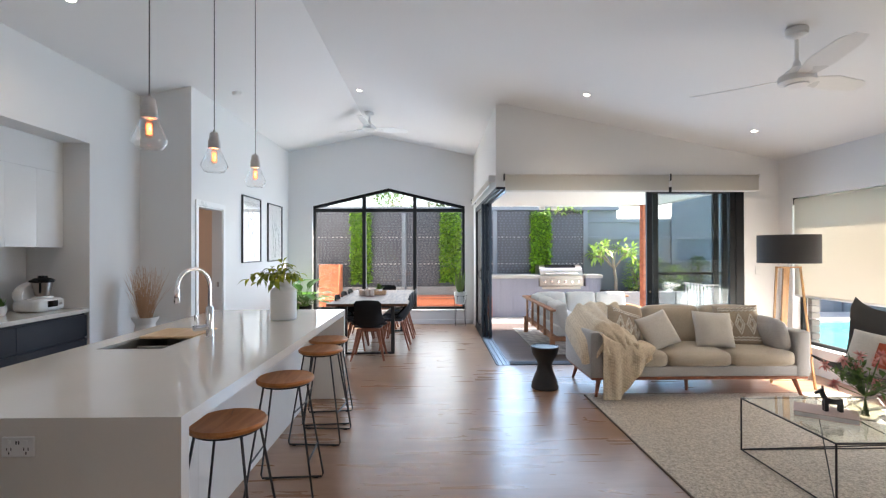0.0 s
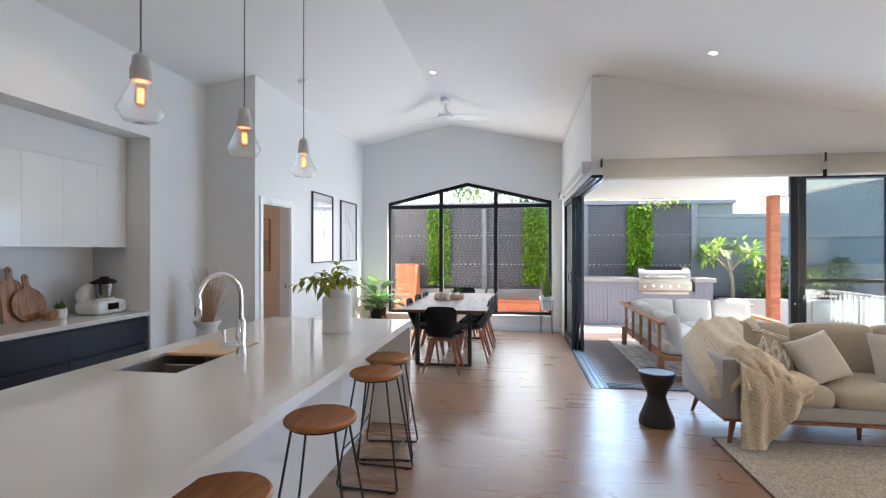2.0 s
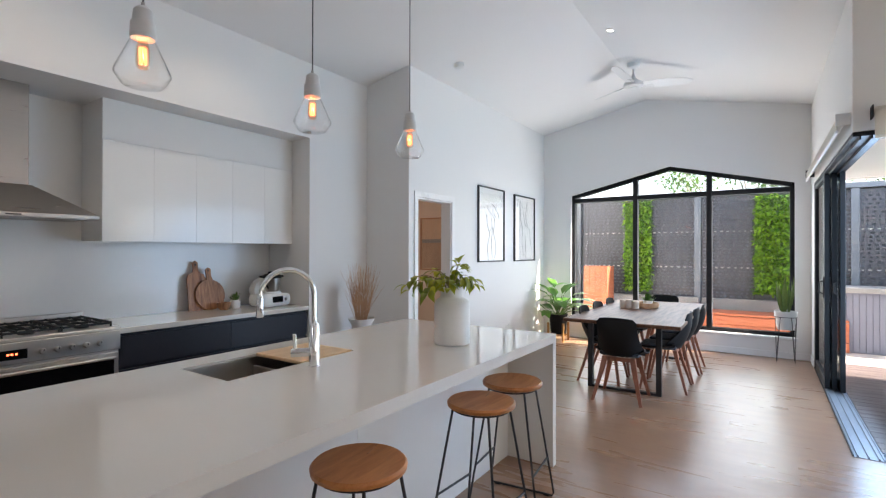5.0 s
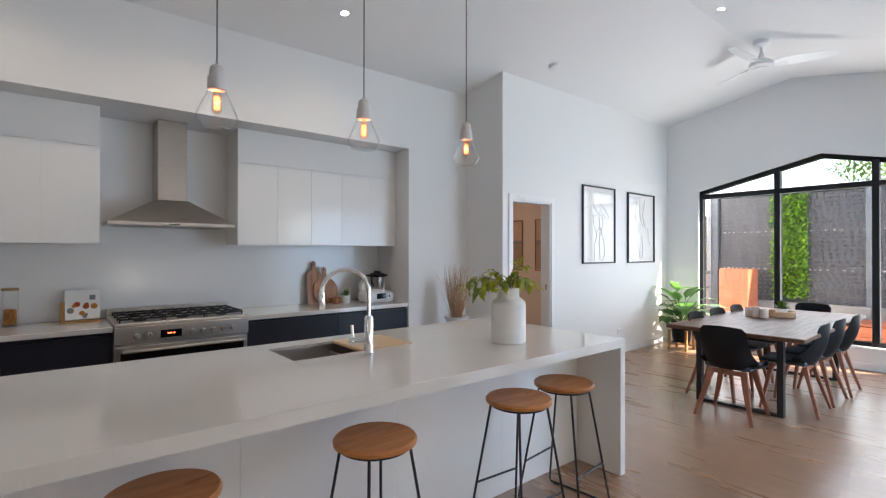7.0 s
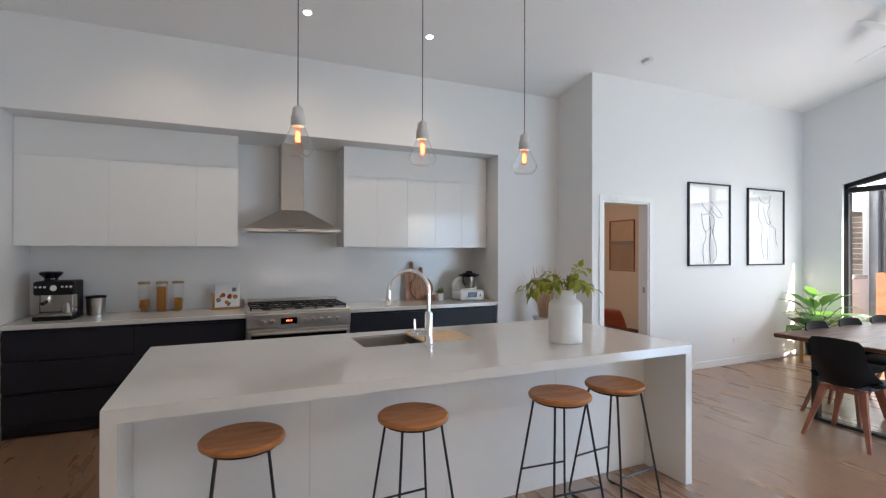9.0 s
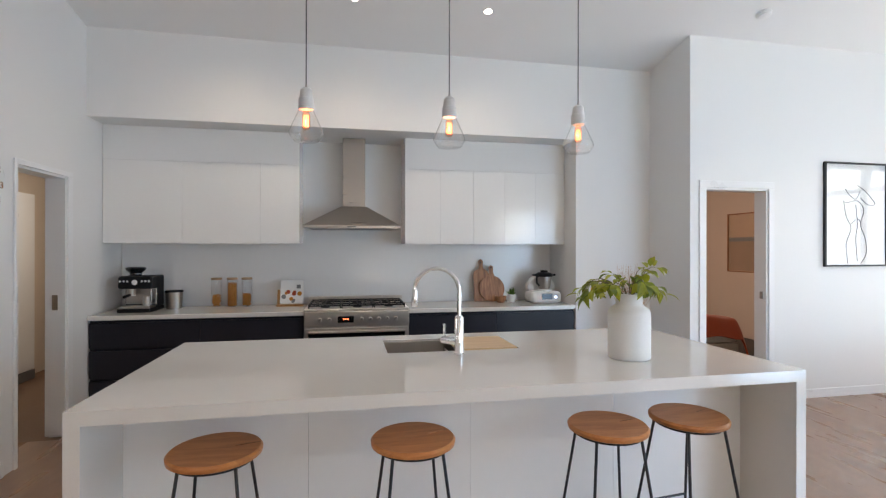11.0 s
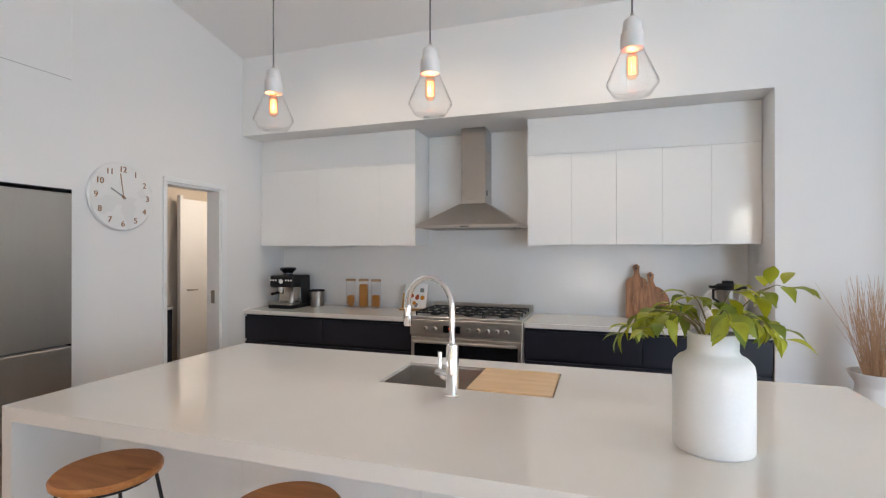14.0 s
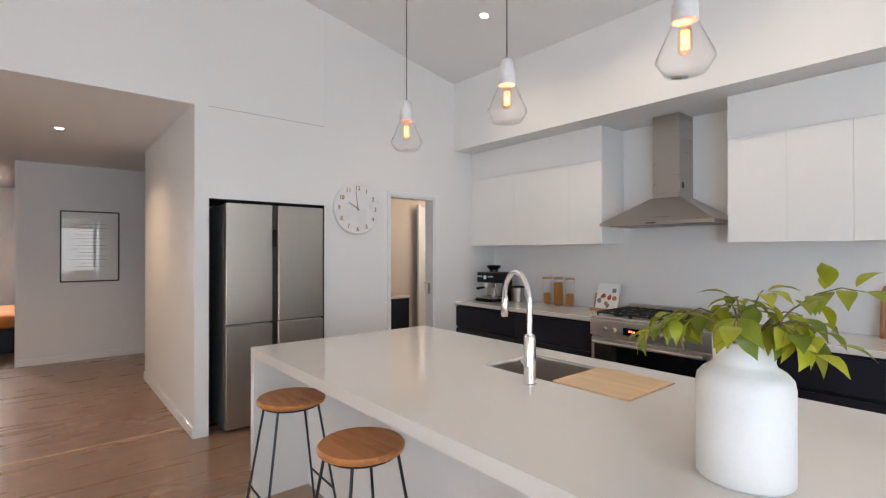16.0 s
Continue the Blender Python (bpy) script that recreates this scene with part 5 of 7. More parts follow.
pr = framed_print(pose(DX, (7.451 + 8.239) / 2, 1.846, 0, 0, 90), 0.79, 1.06, BLACK, PAPER, "abstract black line drawing in a thin black frame")
drawing(pr, [[(-0.14, 0.27), (-0.08, 0.20), (0.0, 0.16), (0.05, 0.24)], [(0.02, 0.30), (0.12, 0.24), (0.24, 0.12), (0.16, 0.10), (0.06, 0.17)],
             [(-0.16, 0.14), (-0.12, 0.12), (0.02, 0.14), (0.10, 0.05), (0.06, -0.10), (0.12, -0.25), (0.13, -0.40), (0.06, -0.50)],
             [(-0.15, 0.13), (-0.12, -0.02), (-0.06, -0.14), (-0.12, -0.30), (-0.10, -0.50)], [(-0.06, -0.10), (0.02, -0.04), (0.07, -0.10)], [(0.0, 0.10), (0.02, -0.10), (0.0, -0.25), (0.02, -0.48)]])
pr = framed_print(pose(DX, (8.594 + 9.383) / 2, 1.836, 0, 0, 90), 0.79, 1.05, BLACK, PAPER, "abstract grey line drawing in a thin black frame")
drawing(pr, [[(-0.16, 0.44), (-0.12, 0.36), (0.0, 0.33), (0.08, 0.36), (0.10, 0.44)], [(-0.15, 0.33), (-0.16, 0.15), (-0.08, 0.0), (-0.10, -0.20), (-0.04, -0.45)],
             [(0.10, 0.33), (0.04, 0.20), (0.12, 0.02), (0.20, -0.02), (0.22, -0.18), (0.26, -0.26)], [(-0.06, 0.28), (0.0, 0.10), (0.06, 0.04), (0.14, 0.10)], [(0.02, -0.10), (0.04, -0.30), (0.02, -0.46)]], 0.0022)
wo = thing("wall_outlet", at(DX, 8.38, 0.32), "small white power point on the wall", "power outlet")
part("plate", box(0, 0.008, -0.055, 0.055, -0.034, 0.034, 0.003), WHITE_PL, wo)
part("switch", box(0.008, 0.011, -0.006, 0.006, 0.01, 0.022), WHITE_PL, wo)

# plants at the window
pot = thing("corner_plant", at(-2.53, 9.38), "broad-leaved green plant in a black pot by the window", "pot plant")
part("pot", Shape().lathe([(0, 0.12), (0.12, 0.12), (0.15, 0.42), (0.155, 0.44), (0.14, 0.44), (0.135, 0.40), (0, 0.40)], 28), PLASTIC, pot, "black pot")
part("stand", Shape().box(-0.14, -0.11, -0.14, -0.11, 0, 0.3).box(0.11, 0.14, -0.14, -0.11, 0, 0.3).box(-0.14, -0.11, 0.11, 0.14, 0, 0.3).box(0.11, 0.14, 0.11, 0.14, 0, 0.3).box(-0.14, 0.14, -0.012, 0.012, 0.09, 0.12).box(-0.012, 0.012, -0.14, 0.14, 0.09, 0.12), LAMPWOOD, pot, "timber stand")
part("soil", cyl(0.13, 0.39, 0.41, 20), SOIL, pot)
s, st2, rnd = Shape(), Shape(), random.Random(12)
for k in range(36):
    a = k * 2.4 + rnd.uniform(-0.3, 0.3)
    e = rnd.uniform(0.25, 1.35)
    ln = rnd.uniform(0.22, 0.50)
    d = Vector((math.cos(a) * math.cos(e), math.sin(a) * math.cos(e), math.sin(e)))
    tip = Vector((0, 0, 0.41)) + d * ln
    tip.y, tip.x = min(tip.y, 0.30), max(tip.x, -0.26)
    st2.tube([(0, 0, 0.40), Vector((0, 0, 0.40)) + d * ln * 0.5 + Vector((0, 0, 0.03)), tip], 0.005, 5)
    out = Vector((d.x, d.y, 0.25 * d.z + 0.12))
    if tip.x < -0.15:
        out.x = abs(out.x)
    s.leaf(tip, out, (0, 0, 1), rnd.uniform(0.26, 0.38), rnd.uniform(0.15, 0.20), 0.4, 0.2)
part("stems", st2, LEAF_F, pot)
part("leaves", s, LEAF_B, pot, "large glossy green leaves", 60)

sn = thing("snake_plant", at(0.53, 9.62), "snake plant in a white pot on a black wire stand", "pot plant")
part("pot", Shape().lathe([(0, 0.43), (0.095, 0.43), (0.125, 0.62), (0.130, 0.675), (0.118, 0.675), (0.115, 0.63), (0, 0.63)], 28), CERAMIC, sn, "white tapered pot")
wire = part("wire_stand", Shape().tube(arc((0, 0, 0.60), 0.130, 0, 350, 28, "xy"), 0.004, 6, True), BLACK, sn, "black wire stand")
for k in range(4):
    a = radians(45 + 90 * k)
    part("leg", Shape().tube([(0.130 * math.cos(a - 0.3), 0.130 * math.sin(a - 0.3), 0.60), (0.14 * math.cos(a), 0.14 * math.sin(a), 0.003), (0.130 * math.cos(a + 0.3), 0.130 * math.sin(a + 0.3), 0.60)], 0.004, 6), BLACK, wire)
s, rnd = Shape(), random.Random(3)
for k in range(16):
    a, tl = rnd.uniform(0, 6.28), rnd.uniform(0.02, 0.28)
    d = Vector((math.cos(a) * tl, math.sin(a) * tl, 1))
    s.leaf((0.04 * math.cos(a), 0.04 * math.sin(a), 0.62), d, (math.cos(a), math.sin(a), 0.1), rnd.uniform(0.30, 0.56), rnd.uniform(0.045, 0.06), 0.08, 0.4)
part("leaves", s, LEAF_E, sn, "stiff upright leaves", 60)

# dried grasses on a plinth between the island and the bedroom door
dg = thing("dried_grass_vase", at(-3.27, 5.50), "tall white floor pot of dried grasses", "vase")
part("pot", Shape().lathe([(0, 0.0), (0.10, 0.0), (0.13, 0.25), (0.125, 0.55), (0.10, 0.66), (0.10, 0.68), (0.135, 0.74), (0.14, 0.755), (0.128, 0.755), (0.09, 0.69), (0, 0.68)], 32), CERAMIC, dg, "white ceramic pot")
s, rnd = Shape(), random.Random(9)
for k in range(170):
    a, tl, ln = rnd.uniform(0, 6.28), abs(rnd.gauss(0, 0.21)), rnd.uniform(0.38, 0.66)
    d = Vector((math.cos(a) * tl, math.sin(a) * tl, 1)).normalized()
    p0 = Vector((0.06 * math.cos(a) * rnd.random(), 0.06 * math.sin(a) * rnd.random(), 0.69))
    bend = Vector((rnd.uniform(-0.05, 0.05), rnd.uniform(-0.05, 0.05), 0))
    s.tube([p0, p0 + d * ln * 0.5, p0 + d * ln + bend], [0.0022, 0.0016, 0.0006], 4)
tagged(part("dry_grass", s, STRAW, dg, "dry tan grass stalks"), kind="stuff")

# ---------------------------------------------------------------- living area
rug = thing("rug", at(0, 0), "beige flatwoven wool rug", "rug")
part("weave", box(1.56, 4.25, 2.0, 4.93, 0.0, 0.012, 0.004), RUGM, rug)
part("border", Shape().box(1.55, 1.56, 2.0, 4.93, 0, 0.011).box(1.56, 4.25, 4.93, 4.94, 0, 0.011), mat("rug_edge", (0.10, 0.075, 0.06), 0.9, vary=0.2), rug, "dark bound edge")

SX0, SX1, SF, SB = 1.57, 3.83, 4.79, 5.72
so = thing("sofa", at(0, 0), "three-seat greige linen sofa with a timber base", "sofa")
part("base_frame", box(SX0 + 0.02, SX1 - 0.02, SF + 0.02, SB - 0.03, 0.185, 0.215, 0.006), LEGWOOD, so, "thin timber plinth")
part("seat_platform", Shape().soft(((SX0 + SX1) / 2, (SF + SB) / 2, 0.27), ((SX1 - SX0) / 2 - 0.005, (SB - SF) / 2 - 0.01, 0.055), 0.02, 6), LINEN_SHELL, so)
part("back_frame", Shape().soft(((SX0 + SX1) / 2, SB - 0.08, 0.49), ((SX1 - SX0) / 2, 0.075, 0.20), 0.03, 6).moved(Matrix()), LINEN_SHELL, so)
for sx in (0, 1):
    x0 = SX0 if not sx else SX1 - 0.15
    part("arm", Shape().soft((x0 + 0.075, (SF + SB) / 2, 0.44), (0.075, (SB - SF) / 2, 0.235), 0.03, 6), LINEN_SHELL, so, "slim padded arm")
iw = (SX1 - SX0 - 0.30) / 3
for k in range(3):
    cx = SX0 + 0.15 + iw * (k + 0.5)
    part("seat_cushion", Shape().soft((cx, SF + 0.33, 0.39), (iw / 2 - 0.004, 0.335, 0.078), 0.055, 9, 0.022, 0.006, k * 3.1), LINEN, so, "plump linen seat cushion", 60)
    part("back_cushion", Shape().soft((0, 0, 0), (iw / 2 - 0.004, 0.10, 0.22), 0.06, 10, 0.02, 0.010, k * 2.3 + 9).moved(pose(cx, SB - 0.26, 0.635, -12, 0, 0)), LINEN, so, "loose linen back cushion", 60)
for x, y, dx, dy in ((SX0 + 0.12, SF + 0.10, -0.05, -0.05), (SX1 - 0.12, SF + 0.10, 0.05, -0.05), (SX0 + 0.12, SB - 0.12, -0.05, 0.04), (SX1 - 0.12, SB - 0.12, 0.05, 0.04), ((SX0 + SX1) / 2, SF + 0.3, 0, 0)):
    part("leg", Shape().tube([(x, y, 0.19), (x + dx, y + dy, 0.0)], [0.026, 0.014], 12), LEGWOOD, so, "tapered timber leg")
bol = thing("bolster_cushion", at(0, 0), "grey linen bolster against the sofa arm", "cushion")
part("cover", Shape().soft((0, 0, 0), (0.085, 0.26, 0.17), 0.08, 9, 0.02, 0.012, 5).moved(pose(SX1 - 0.235, SF + 0.33, 0.60, 0, -16, 4)), LINEN_SHELL, bol, "", 60)


def scatter(m, size, material, label, pattern=0):
    c = thing("scatter_cushion", m, label, "cushion", "cushions on the sofa")
    part("cover", Shape().pillow(size, size, 0.15, Matrix(), 14, m.translation.x), material, c, "", 70)
    if pattern:
        def raised(u, v, off=0.0035):
            d = max(0.0, (1 - u ** 4) * (1 - v ** 4)) ** 0.55
            return Vector((u * size / 2 * (1 - 0.06 * (1 - v * v) * u * u), -0.075 * d * (1 + 0.12 * noise.noise((u * 2 + m.translation.x, v * 2, -1))) - off, v * size / 2 * (1 - 0.06 * (1 - u * u) * v * v)))
        rows = []
        for k in (-0.78, -0.66, 0.66, 0.78):
            rows.append([(-0.85 + 0.1 * i, k + 0.05 * (i % 2)) for i in range(18)])
        for cx in (-0.52, 0.0, 0.52):
            for r in (0.26, 0.15):
                rows.append([(cx + r * 0.8 * math.sin(radians(a)), r * 1.9 * math.cos(radians(a))) for a in (0, 90, 180, 270, 360)])
        for ln in rows:
            pts = [raised(a[0] + (b[0] - a[0]) * t / 4, a[1] + (b[1] - a[1]) * t / 4) for a, b in zip(ln, ln[1:]) for t in range(4)] + [raised(*ln[-1])]
            part("embroidery", Shape().tube(pts, 0.0075, 5), PATTERN, c)
    return c


TANCLOTH = weave("tan_cushion_cloth", (0.44, 0.36, 0.27), (0.34, 0.27, 0.20), 220)
scatter(pose(2.03, 5.08, 0.66, -24, 18, 16), 0.43, TANCLOTH, "tan cushion with cream zigzag embroidery on the sofa", 1)
scatter(pose(2.37, 5.04, 0.645, -26, -16, 14), 0.38, CUSHION, "plain pale linen cushion leaning on the sofa")
scatter(pose(2.98, 5.06, 0.65, -26, 3, -6), 0.40, CUSHION, "plain pale linen cushion on the sofa")
scatter(pose(3.33, 5.20, 0.67, -20, -2, -12), 0.46, TANCLOTH, "tan cushion with cream diamond embroidery on the sofa", 1)

# knitted throw over the arm
th = thing("knitted_throw", at(0, 0), "chunky oatmeal knitted throw draped over the sofa arm", "throw blanket")


def drape(u, v):
    """v runs across, from outside the arm to the seat; u from the sofa back to the hanging front."""
    path = ((1.78, 5.50, 0.87), (1.76, 5.30, 0.80), (1.76, 5.05, 0.735), (1.78, 4.90, 0.72), (1.84, 4.80, 0.62), (1.87, 4.765, 0.52), (1.88, 4.755, 0.44))
    f = u * (len(path) - 1)
    i = min(int(f), len(path) - 2)
    t = f - i
    c = [path[i][k] * (1 - t) + path[i + 1][k] * t for k in range(3)]
    a = (v - 0.5) * 2
    k = min(1.0, max(0.0, (u - 0.42) / 0.40))
    k = k * k * (3 - 2 * k)
    half = 0.33 - 0.17 * k
    x = c[0] + a * half
    z = c[2]
    if k < 1:
        over = max(0.0, abs(a) - 0.35)
        if a < 0:
            x = max(x, 1.535 - 0.03 * over)
            z -= 0.62 * over * (0.75 + 0.5 * u) * (1 - k * k)
        else:
            z -= 0.36 * over * u * 1.9 * (1 - k)
    fold = 0.020 * math.sin(7 * a + 5 * u) + 0.016 * math.sin(15 * a - 7 * u + 1)
    y = c[1] + fold * k - 0.015
    z += fold * 0.7 * (1 - k) + 0.02
    return (x, y, max(z, 0.016))


part("knit", Shape().grid(drape, 60, 34, 0.016), KNIT, th, "", 70)


def drape_front(u, v):
    """From the seat over its front edge: long to the floor beside the arm, a corner further in."""
    a = v
    low = 0.02 + 0.40 * max(0.0, (a - 0.36) / 0.64) ** 0.9
    fold = 0.016 * math.sin(13 * a + 2.5 * u) + 0.010 * math.sin(27 * a - 3 * u)
    if u < 0.25:
        s = 1 - u / 0.25
        top = 0.525 + 0.13 * (1 - a) ** 3
        return (1.68 + 0.53 * a - 0.05 * s, 4.745 + 0.34 * s, top + 0.02 * math.sin(math.pi * s) + 0.5 * fold * s)
    s = (u - 0.25) / 0.75
    top = 0.525 + 0.13 * (1 - a) ** 3
    bulge = 0.025 * math.sin(math.pi * min(1.0, s * 2))
    return (1.68 + 0.53 * a - 0.05 * s * a, 4.745 - bulge - 0.03 * s + fold * min(1.0, 3 * s), top + (low - top) * s)


part("knit_fall", Shape().grid(drape_front, 40, 44, 0.016), KNIT, th, "", 70)

sd = thing("side_table", at(1.21, 5.22), "black hourglass timber side stool", "side table")
part("body", Shape().lathe([(0, 0), (0.142, 0), (0.148, 0.012), (0.138, 0.07), (0.09, 0.19), (0.075, 0.245), (0.085, 0.285), (0.135, 0.37), (0.15, 0.43), (0.15, 0.452), (0.143, 0.456), (0.135, 0.450), (0.0, 0.450)], 40), mat("black_stained_timber", (0.018, 0.017, 0.017), 0.45, grain=30, vary=0.25, bump=0.15, stretch=(1, 1, 6)), sd)

lm = thing("floor_lamp", at(4.05, 5.40), "timber tripod floor lamp with a wide charcoal drum shade", "floor lamp")
part("shade", Shape().ring([(0.305, 1.35), (0.305, 1.668), (0.299, 1.668), (0.299, 1.35)], 48), SHADEM, lm, "charcoal drum shade")
part("shade_ring", Shape().tube(arc((0, 0, 1.36), 0.296, 0, 350, 36, "xy"), 0.004, 6, True).tube([(-0.296, 0, 1.36), (0.296, 0, 1.36)], 0.003, 6), BLACK, lm)
part("lamp_holder", cyl(0.02, 1.30, 1.42, 16).lathe([(0.0, 1.42), (0.03, 1.45), (0.034, 1.49), (0.0, 1.53)], 16), WHITE_PL, lm)
part("top_plate", box(-0.145, 0.145, -0.02, 0.02, 1.292, 1.31, 0.004), LAMPWOOD, lm)
for x0, y0, x1, y1, r in ((-0.138, 0.0, -0.24, -0.05, 0.009), (0.138, 0.0, 0.04, -0.33, 0.009), (-0.01, 0.02, 0.0, 0.12, 0.034)):
    part("leg", Shape().loft([[(x0 + a * r, y0 + b * min(r, 0.012), 1.30) for a, b in ((-1, -1), (1, -1), (1, 1), (-1, 1))], [(x1 + a * r, y1 + b * min(r, 0.012), 0.0) for a, b in ((-1, -1), (1, -1), (1, 1), (-1, 1))]]), LAMPWOOD, lm, "slim timber leg")

sw = thing("light_switch", at(4.30, SY, 1.235), "white double light switch on the wall", "light switch")
part("plate", box(-0.036, 0.036, -0.008, 0, -0.058, 0.058, 0.003), WHITE_PL, sw)
for z in (-0.02, 0.02):
    part("rocker", box(-0.008, 0.008, -0.012, -0.008, z - 0.01, z + 0.01, 0.002), WHITE_PL, sw)

# coffee table
CT = (2.28, 3.40, 2.68, 3.52)
ct = thing("coffee_table", at(0, 0), "glass-topped coffee table on a black wire frame", "coffee table")
g = part("glass_top", box(CT[0], CT[1], CT[2], CT[3], 0.402, 0.410, 0.002), TABLEGLASS, ct, "clear glass top")
g.visible_shadow = False
x0, x1, y0, y1 = CT
for a, b in (((x0, y0), (x1, y0)), ((x1, y0), (x1, y1)), ((x1, y1), (x0, y1)), ((x0, y1), (x0, y0))):
    part("top_rail", Shape().tube([(*a, 0.396), (*b, 0.396)], 0.006, 8), BLACK, ct)
    part("foot_rail", Shape().tube([(*a, 0.018), (*b, 0.018)], 0.005, 8), BLACK, ct)
    part("upright", Shape().tube([(*a, 0.012), (*a, 0.396)], 0.006, 8), BLACK, ct)
for a, b in (((x0, y0, 0.02), ((x0 + x1) / 2, y1, 0.39)), (((x0 + x1) / 2, y1, 0.39), (x1, y0, 0.02)), ((x0, y1, 0.02), ((x0 + x1) / 2, y0, 0.39)), (((x0 + x1) / 2, y0, 0.39), (x1, y1, 0.02))):
    part("brace", Shape().tube([a, b], 0.004, 8), BLACK, ct)
bk = thing("large_book", at(2.57, 3.10, 0.410, -38), "large pale pink hardback book on the glass table", "book")
part("pages", box(-0.165, 0.16, -0.108, 0.108, 0.003, 0.030), PAPER, bk)
part("cover", Shape().box(-0.17, 0.165, -0.113, 0.113, 0.0, 0.003).box(-0.17, 0.165, -0.113, 0.113, 0.030, 0.033).box(-0.17, -0.166, -0.113, 0.113, 0.003, 0.030), mat("blush_bookcloth", (0.55, 0.43, 0.40), 0.7, vary=0.05), bk)
# small carved horse: one plain mesh
s = Shape()
s.loft([[(-0.055, -0.016, 0.05), (-0.055, 0.016, 0.05), (-0.055, 0.014, 0.085), (-0.055, -0.014, 0.085)], [(0.0, -0.018, 0.048), (0.0, 0.018, 0.048), (0.0, 0.015, 0.082), (0.0, -0.015, 0.082)], [(0.05, -0.017, 0.05), (0.05, 0.017, 0.05), (0.05, 0.014, 0.095), (0.05, -0.014, 0.095)]])
for x in (-0.045, 0.038):
    for y in (-0.010, 0.010):
        s.box(x - 0.012, x + 0.012, y - 0.007, y + 0.007, 0.0, 0.052, 0.002)
s.loft([[(0.03, -0.012, 0.085), (0.03, 0.012, 0.085), (0.058, 0.012, 0.08), (0.058, -0.012, 0.08)], [(0.05, -0.010, 0.135), (0.05, 0.010, 0.135), (0.075, 0.010, 0.125), (0.075, -0.010, 0.125)]])
s.loft([[(0.048, -0.010, 0.125), (0.048, 0.010, 0.125), (0.052, 0.010, 0.15), (0.052, -0.010, 0.15)], [(0.098, -0.007, 0.105), (0.098, 0.007, 0.105), (0.098, 0.007, 0.122), (0.098, -0.007, 0.122)]])
s.box(0.052, 0.058, -0.009, -0.003, 0.148, 0.163).box(0.052, 0.058, 0.003, 0.009, 0.148, 0.163)
solid("horse_figurine", s, BLACK, "small black carved horse figurine on the book", "figurine", m=at(2.60, 3.085, 0.443, 165))
fv = thing("flower_vase", at(2.78, 3.04, 0.410), "round glass vase of pink native flowers and leaves", "vase")
g = part("vase_glass", Shape().lathe([(0, 0), (0.06, 0.0), (0.095, 0.05), (0.09, 0.11), (0.06, 0.15), (0.065, 0.165), (0.060, 0.165), (0.056, 0.15), (0.086, 0.11), (0.09, 0.05), (0.055, 0.005), (0, 0.005)], 32), BULBGLASS, fv, "clear round glass vase", 60)
g.visible_shadow = False
part("water", Shape().lathe([(0, 0.006), (0.055, 0.006), (0.088, 0.05), (0.084, 0.09), (0, 0.09)], 24), clear("vase_water", (0.93, 0.93, 0.86), 1.2), fv)
s, s2, s3, rnd = Shape(), Shape(), Shape(), random.Random(21)
for k in range(26):
    a, e = rnd.uniform(0, 6.28), rnd.uniform(0.35, 1.35)
    d = Vector((math.cos(a) * math.cos(e), math.sin(a) * math.cos(e), math.sin(e)))
    ln = rnd.uniform(0.16, 0.34)
    tip = Vector((0, 0, 0.14)) + d * ln
    s3.tube([(0.02 * math.cos(a + 3), 0.02 * math.sin(a + 3), 0.02), (0, 0, 0.14), tip], 0.0025, 5)
    if k % 3 == 0:
        s = Shape()
        for q in range(46):
            dd = Vector((rnd.gauss(0, 1), rnd.gauss(0, 1), rnd.gauss(0.4, 1))).normalized()
            s.leaf(tip, dd, (0, 0, 1), rnd.uniform(0.03, 0.055), 0.012, 0.2)
        part("flower_head", s, PETAL, fv, "pink spidery flower head", 60)
    else:
        for q in range(9):
            p0 = Vector((0, 0, 0.14)) + d * ln * (0.35 + 0.07 * q)
            dd = (d * 0.4 + Vector((rnd.gauss(0, 1), rnd.gauss(0, 1), rnd.gauss(0, 0.6))).normalized())
            s2.leaf(p0, dd, (0, 0, 1), rnd.uniform(0.04, 0.075), rnd.uniform(0.02, 0.034), 0.2)
part("stems", s3, LEAF_F, fv)
part("leaves", s2, LEAF_F, fv, "grey-green foliage", 60)
dish = thing("small_dish", at(2.88, 2.93, 0.410), "shallow pale ceramic dish on the glass table", "dish")
part("bowl", Shape().lathe([(0, 0), (0.05, 0), (0.085, 0.03), (0.08, 0.031), (0.048, 0.006), (0, 0.006)], 28), CERAMIC, dish)

# butterfly chair
bc = thing("butterfly_chair", at(4.02, 4.18, 0, 118), "black sling butterfly chair on a wire frame", "armchair")


def sling(u, v):
    a, s = (u - 0.5) * 2, v
    wide = 0.40 - 0.12 * math.sin(math.pi * min(1, s * 1.1)) + 0.02 * s
    y = 0.42 - 0.95 * s + 0.1 * math.sin(math.pi * s)
    z = 0.42 - 0.16 * math.sin(math.pi * min(1, s * 1.25)) + 0.62 * max(0, s - 0.45) ** 1.2 * 1.55
    z += (0.12 * (1 - s) + 0.13 * math.sin(math.pi * s)) * a * a + 0.13 * s ** 5 * a ** 4
    return (a * wide, y, z)


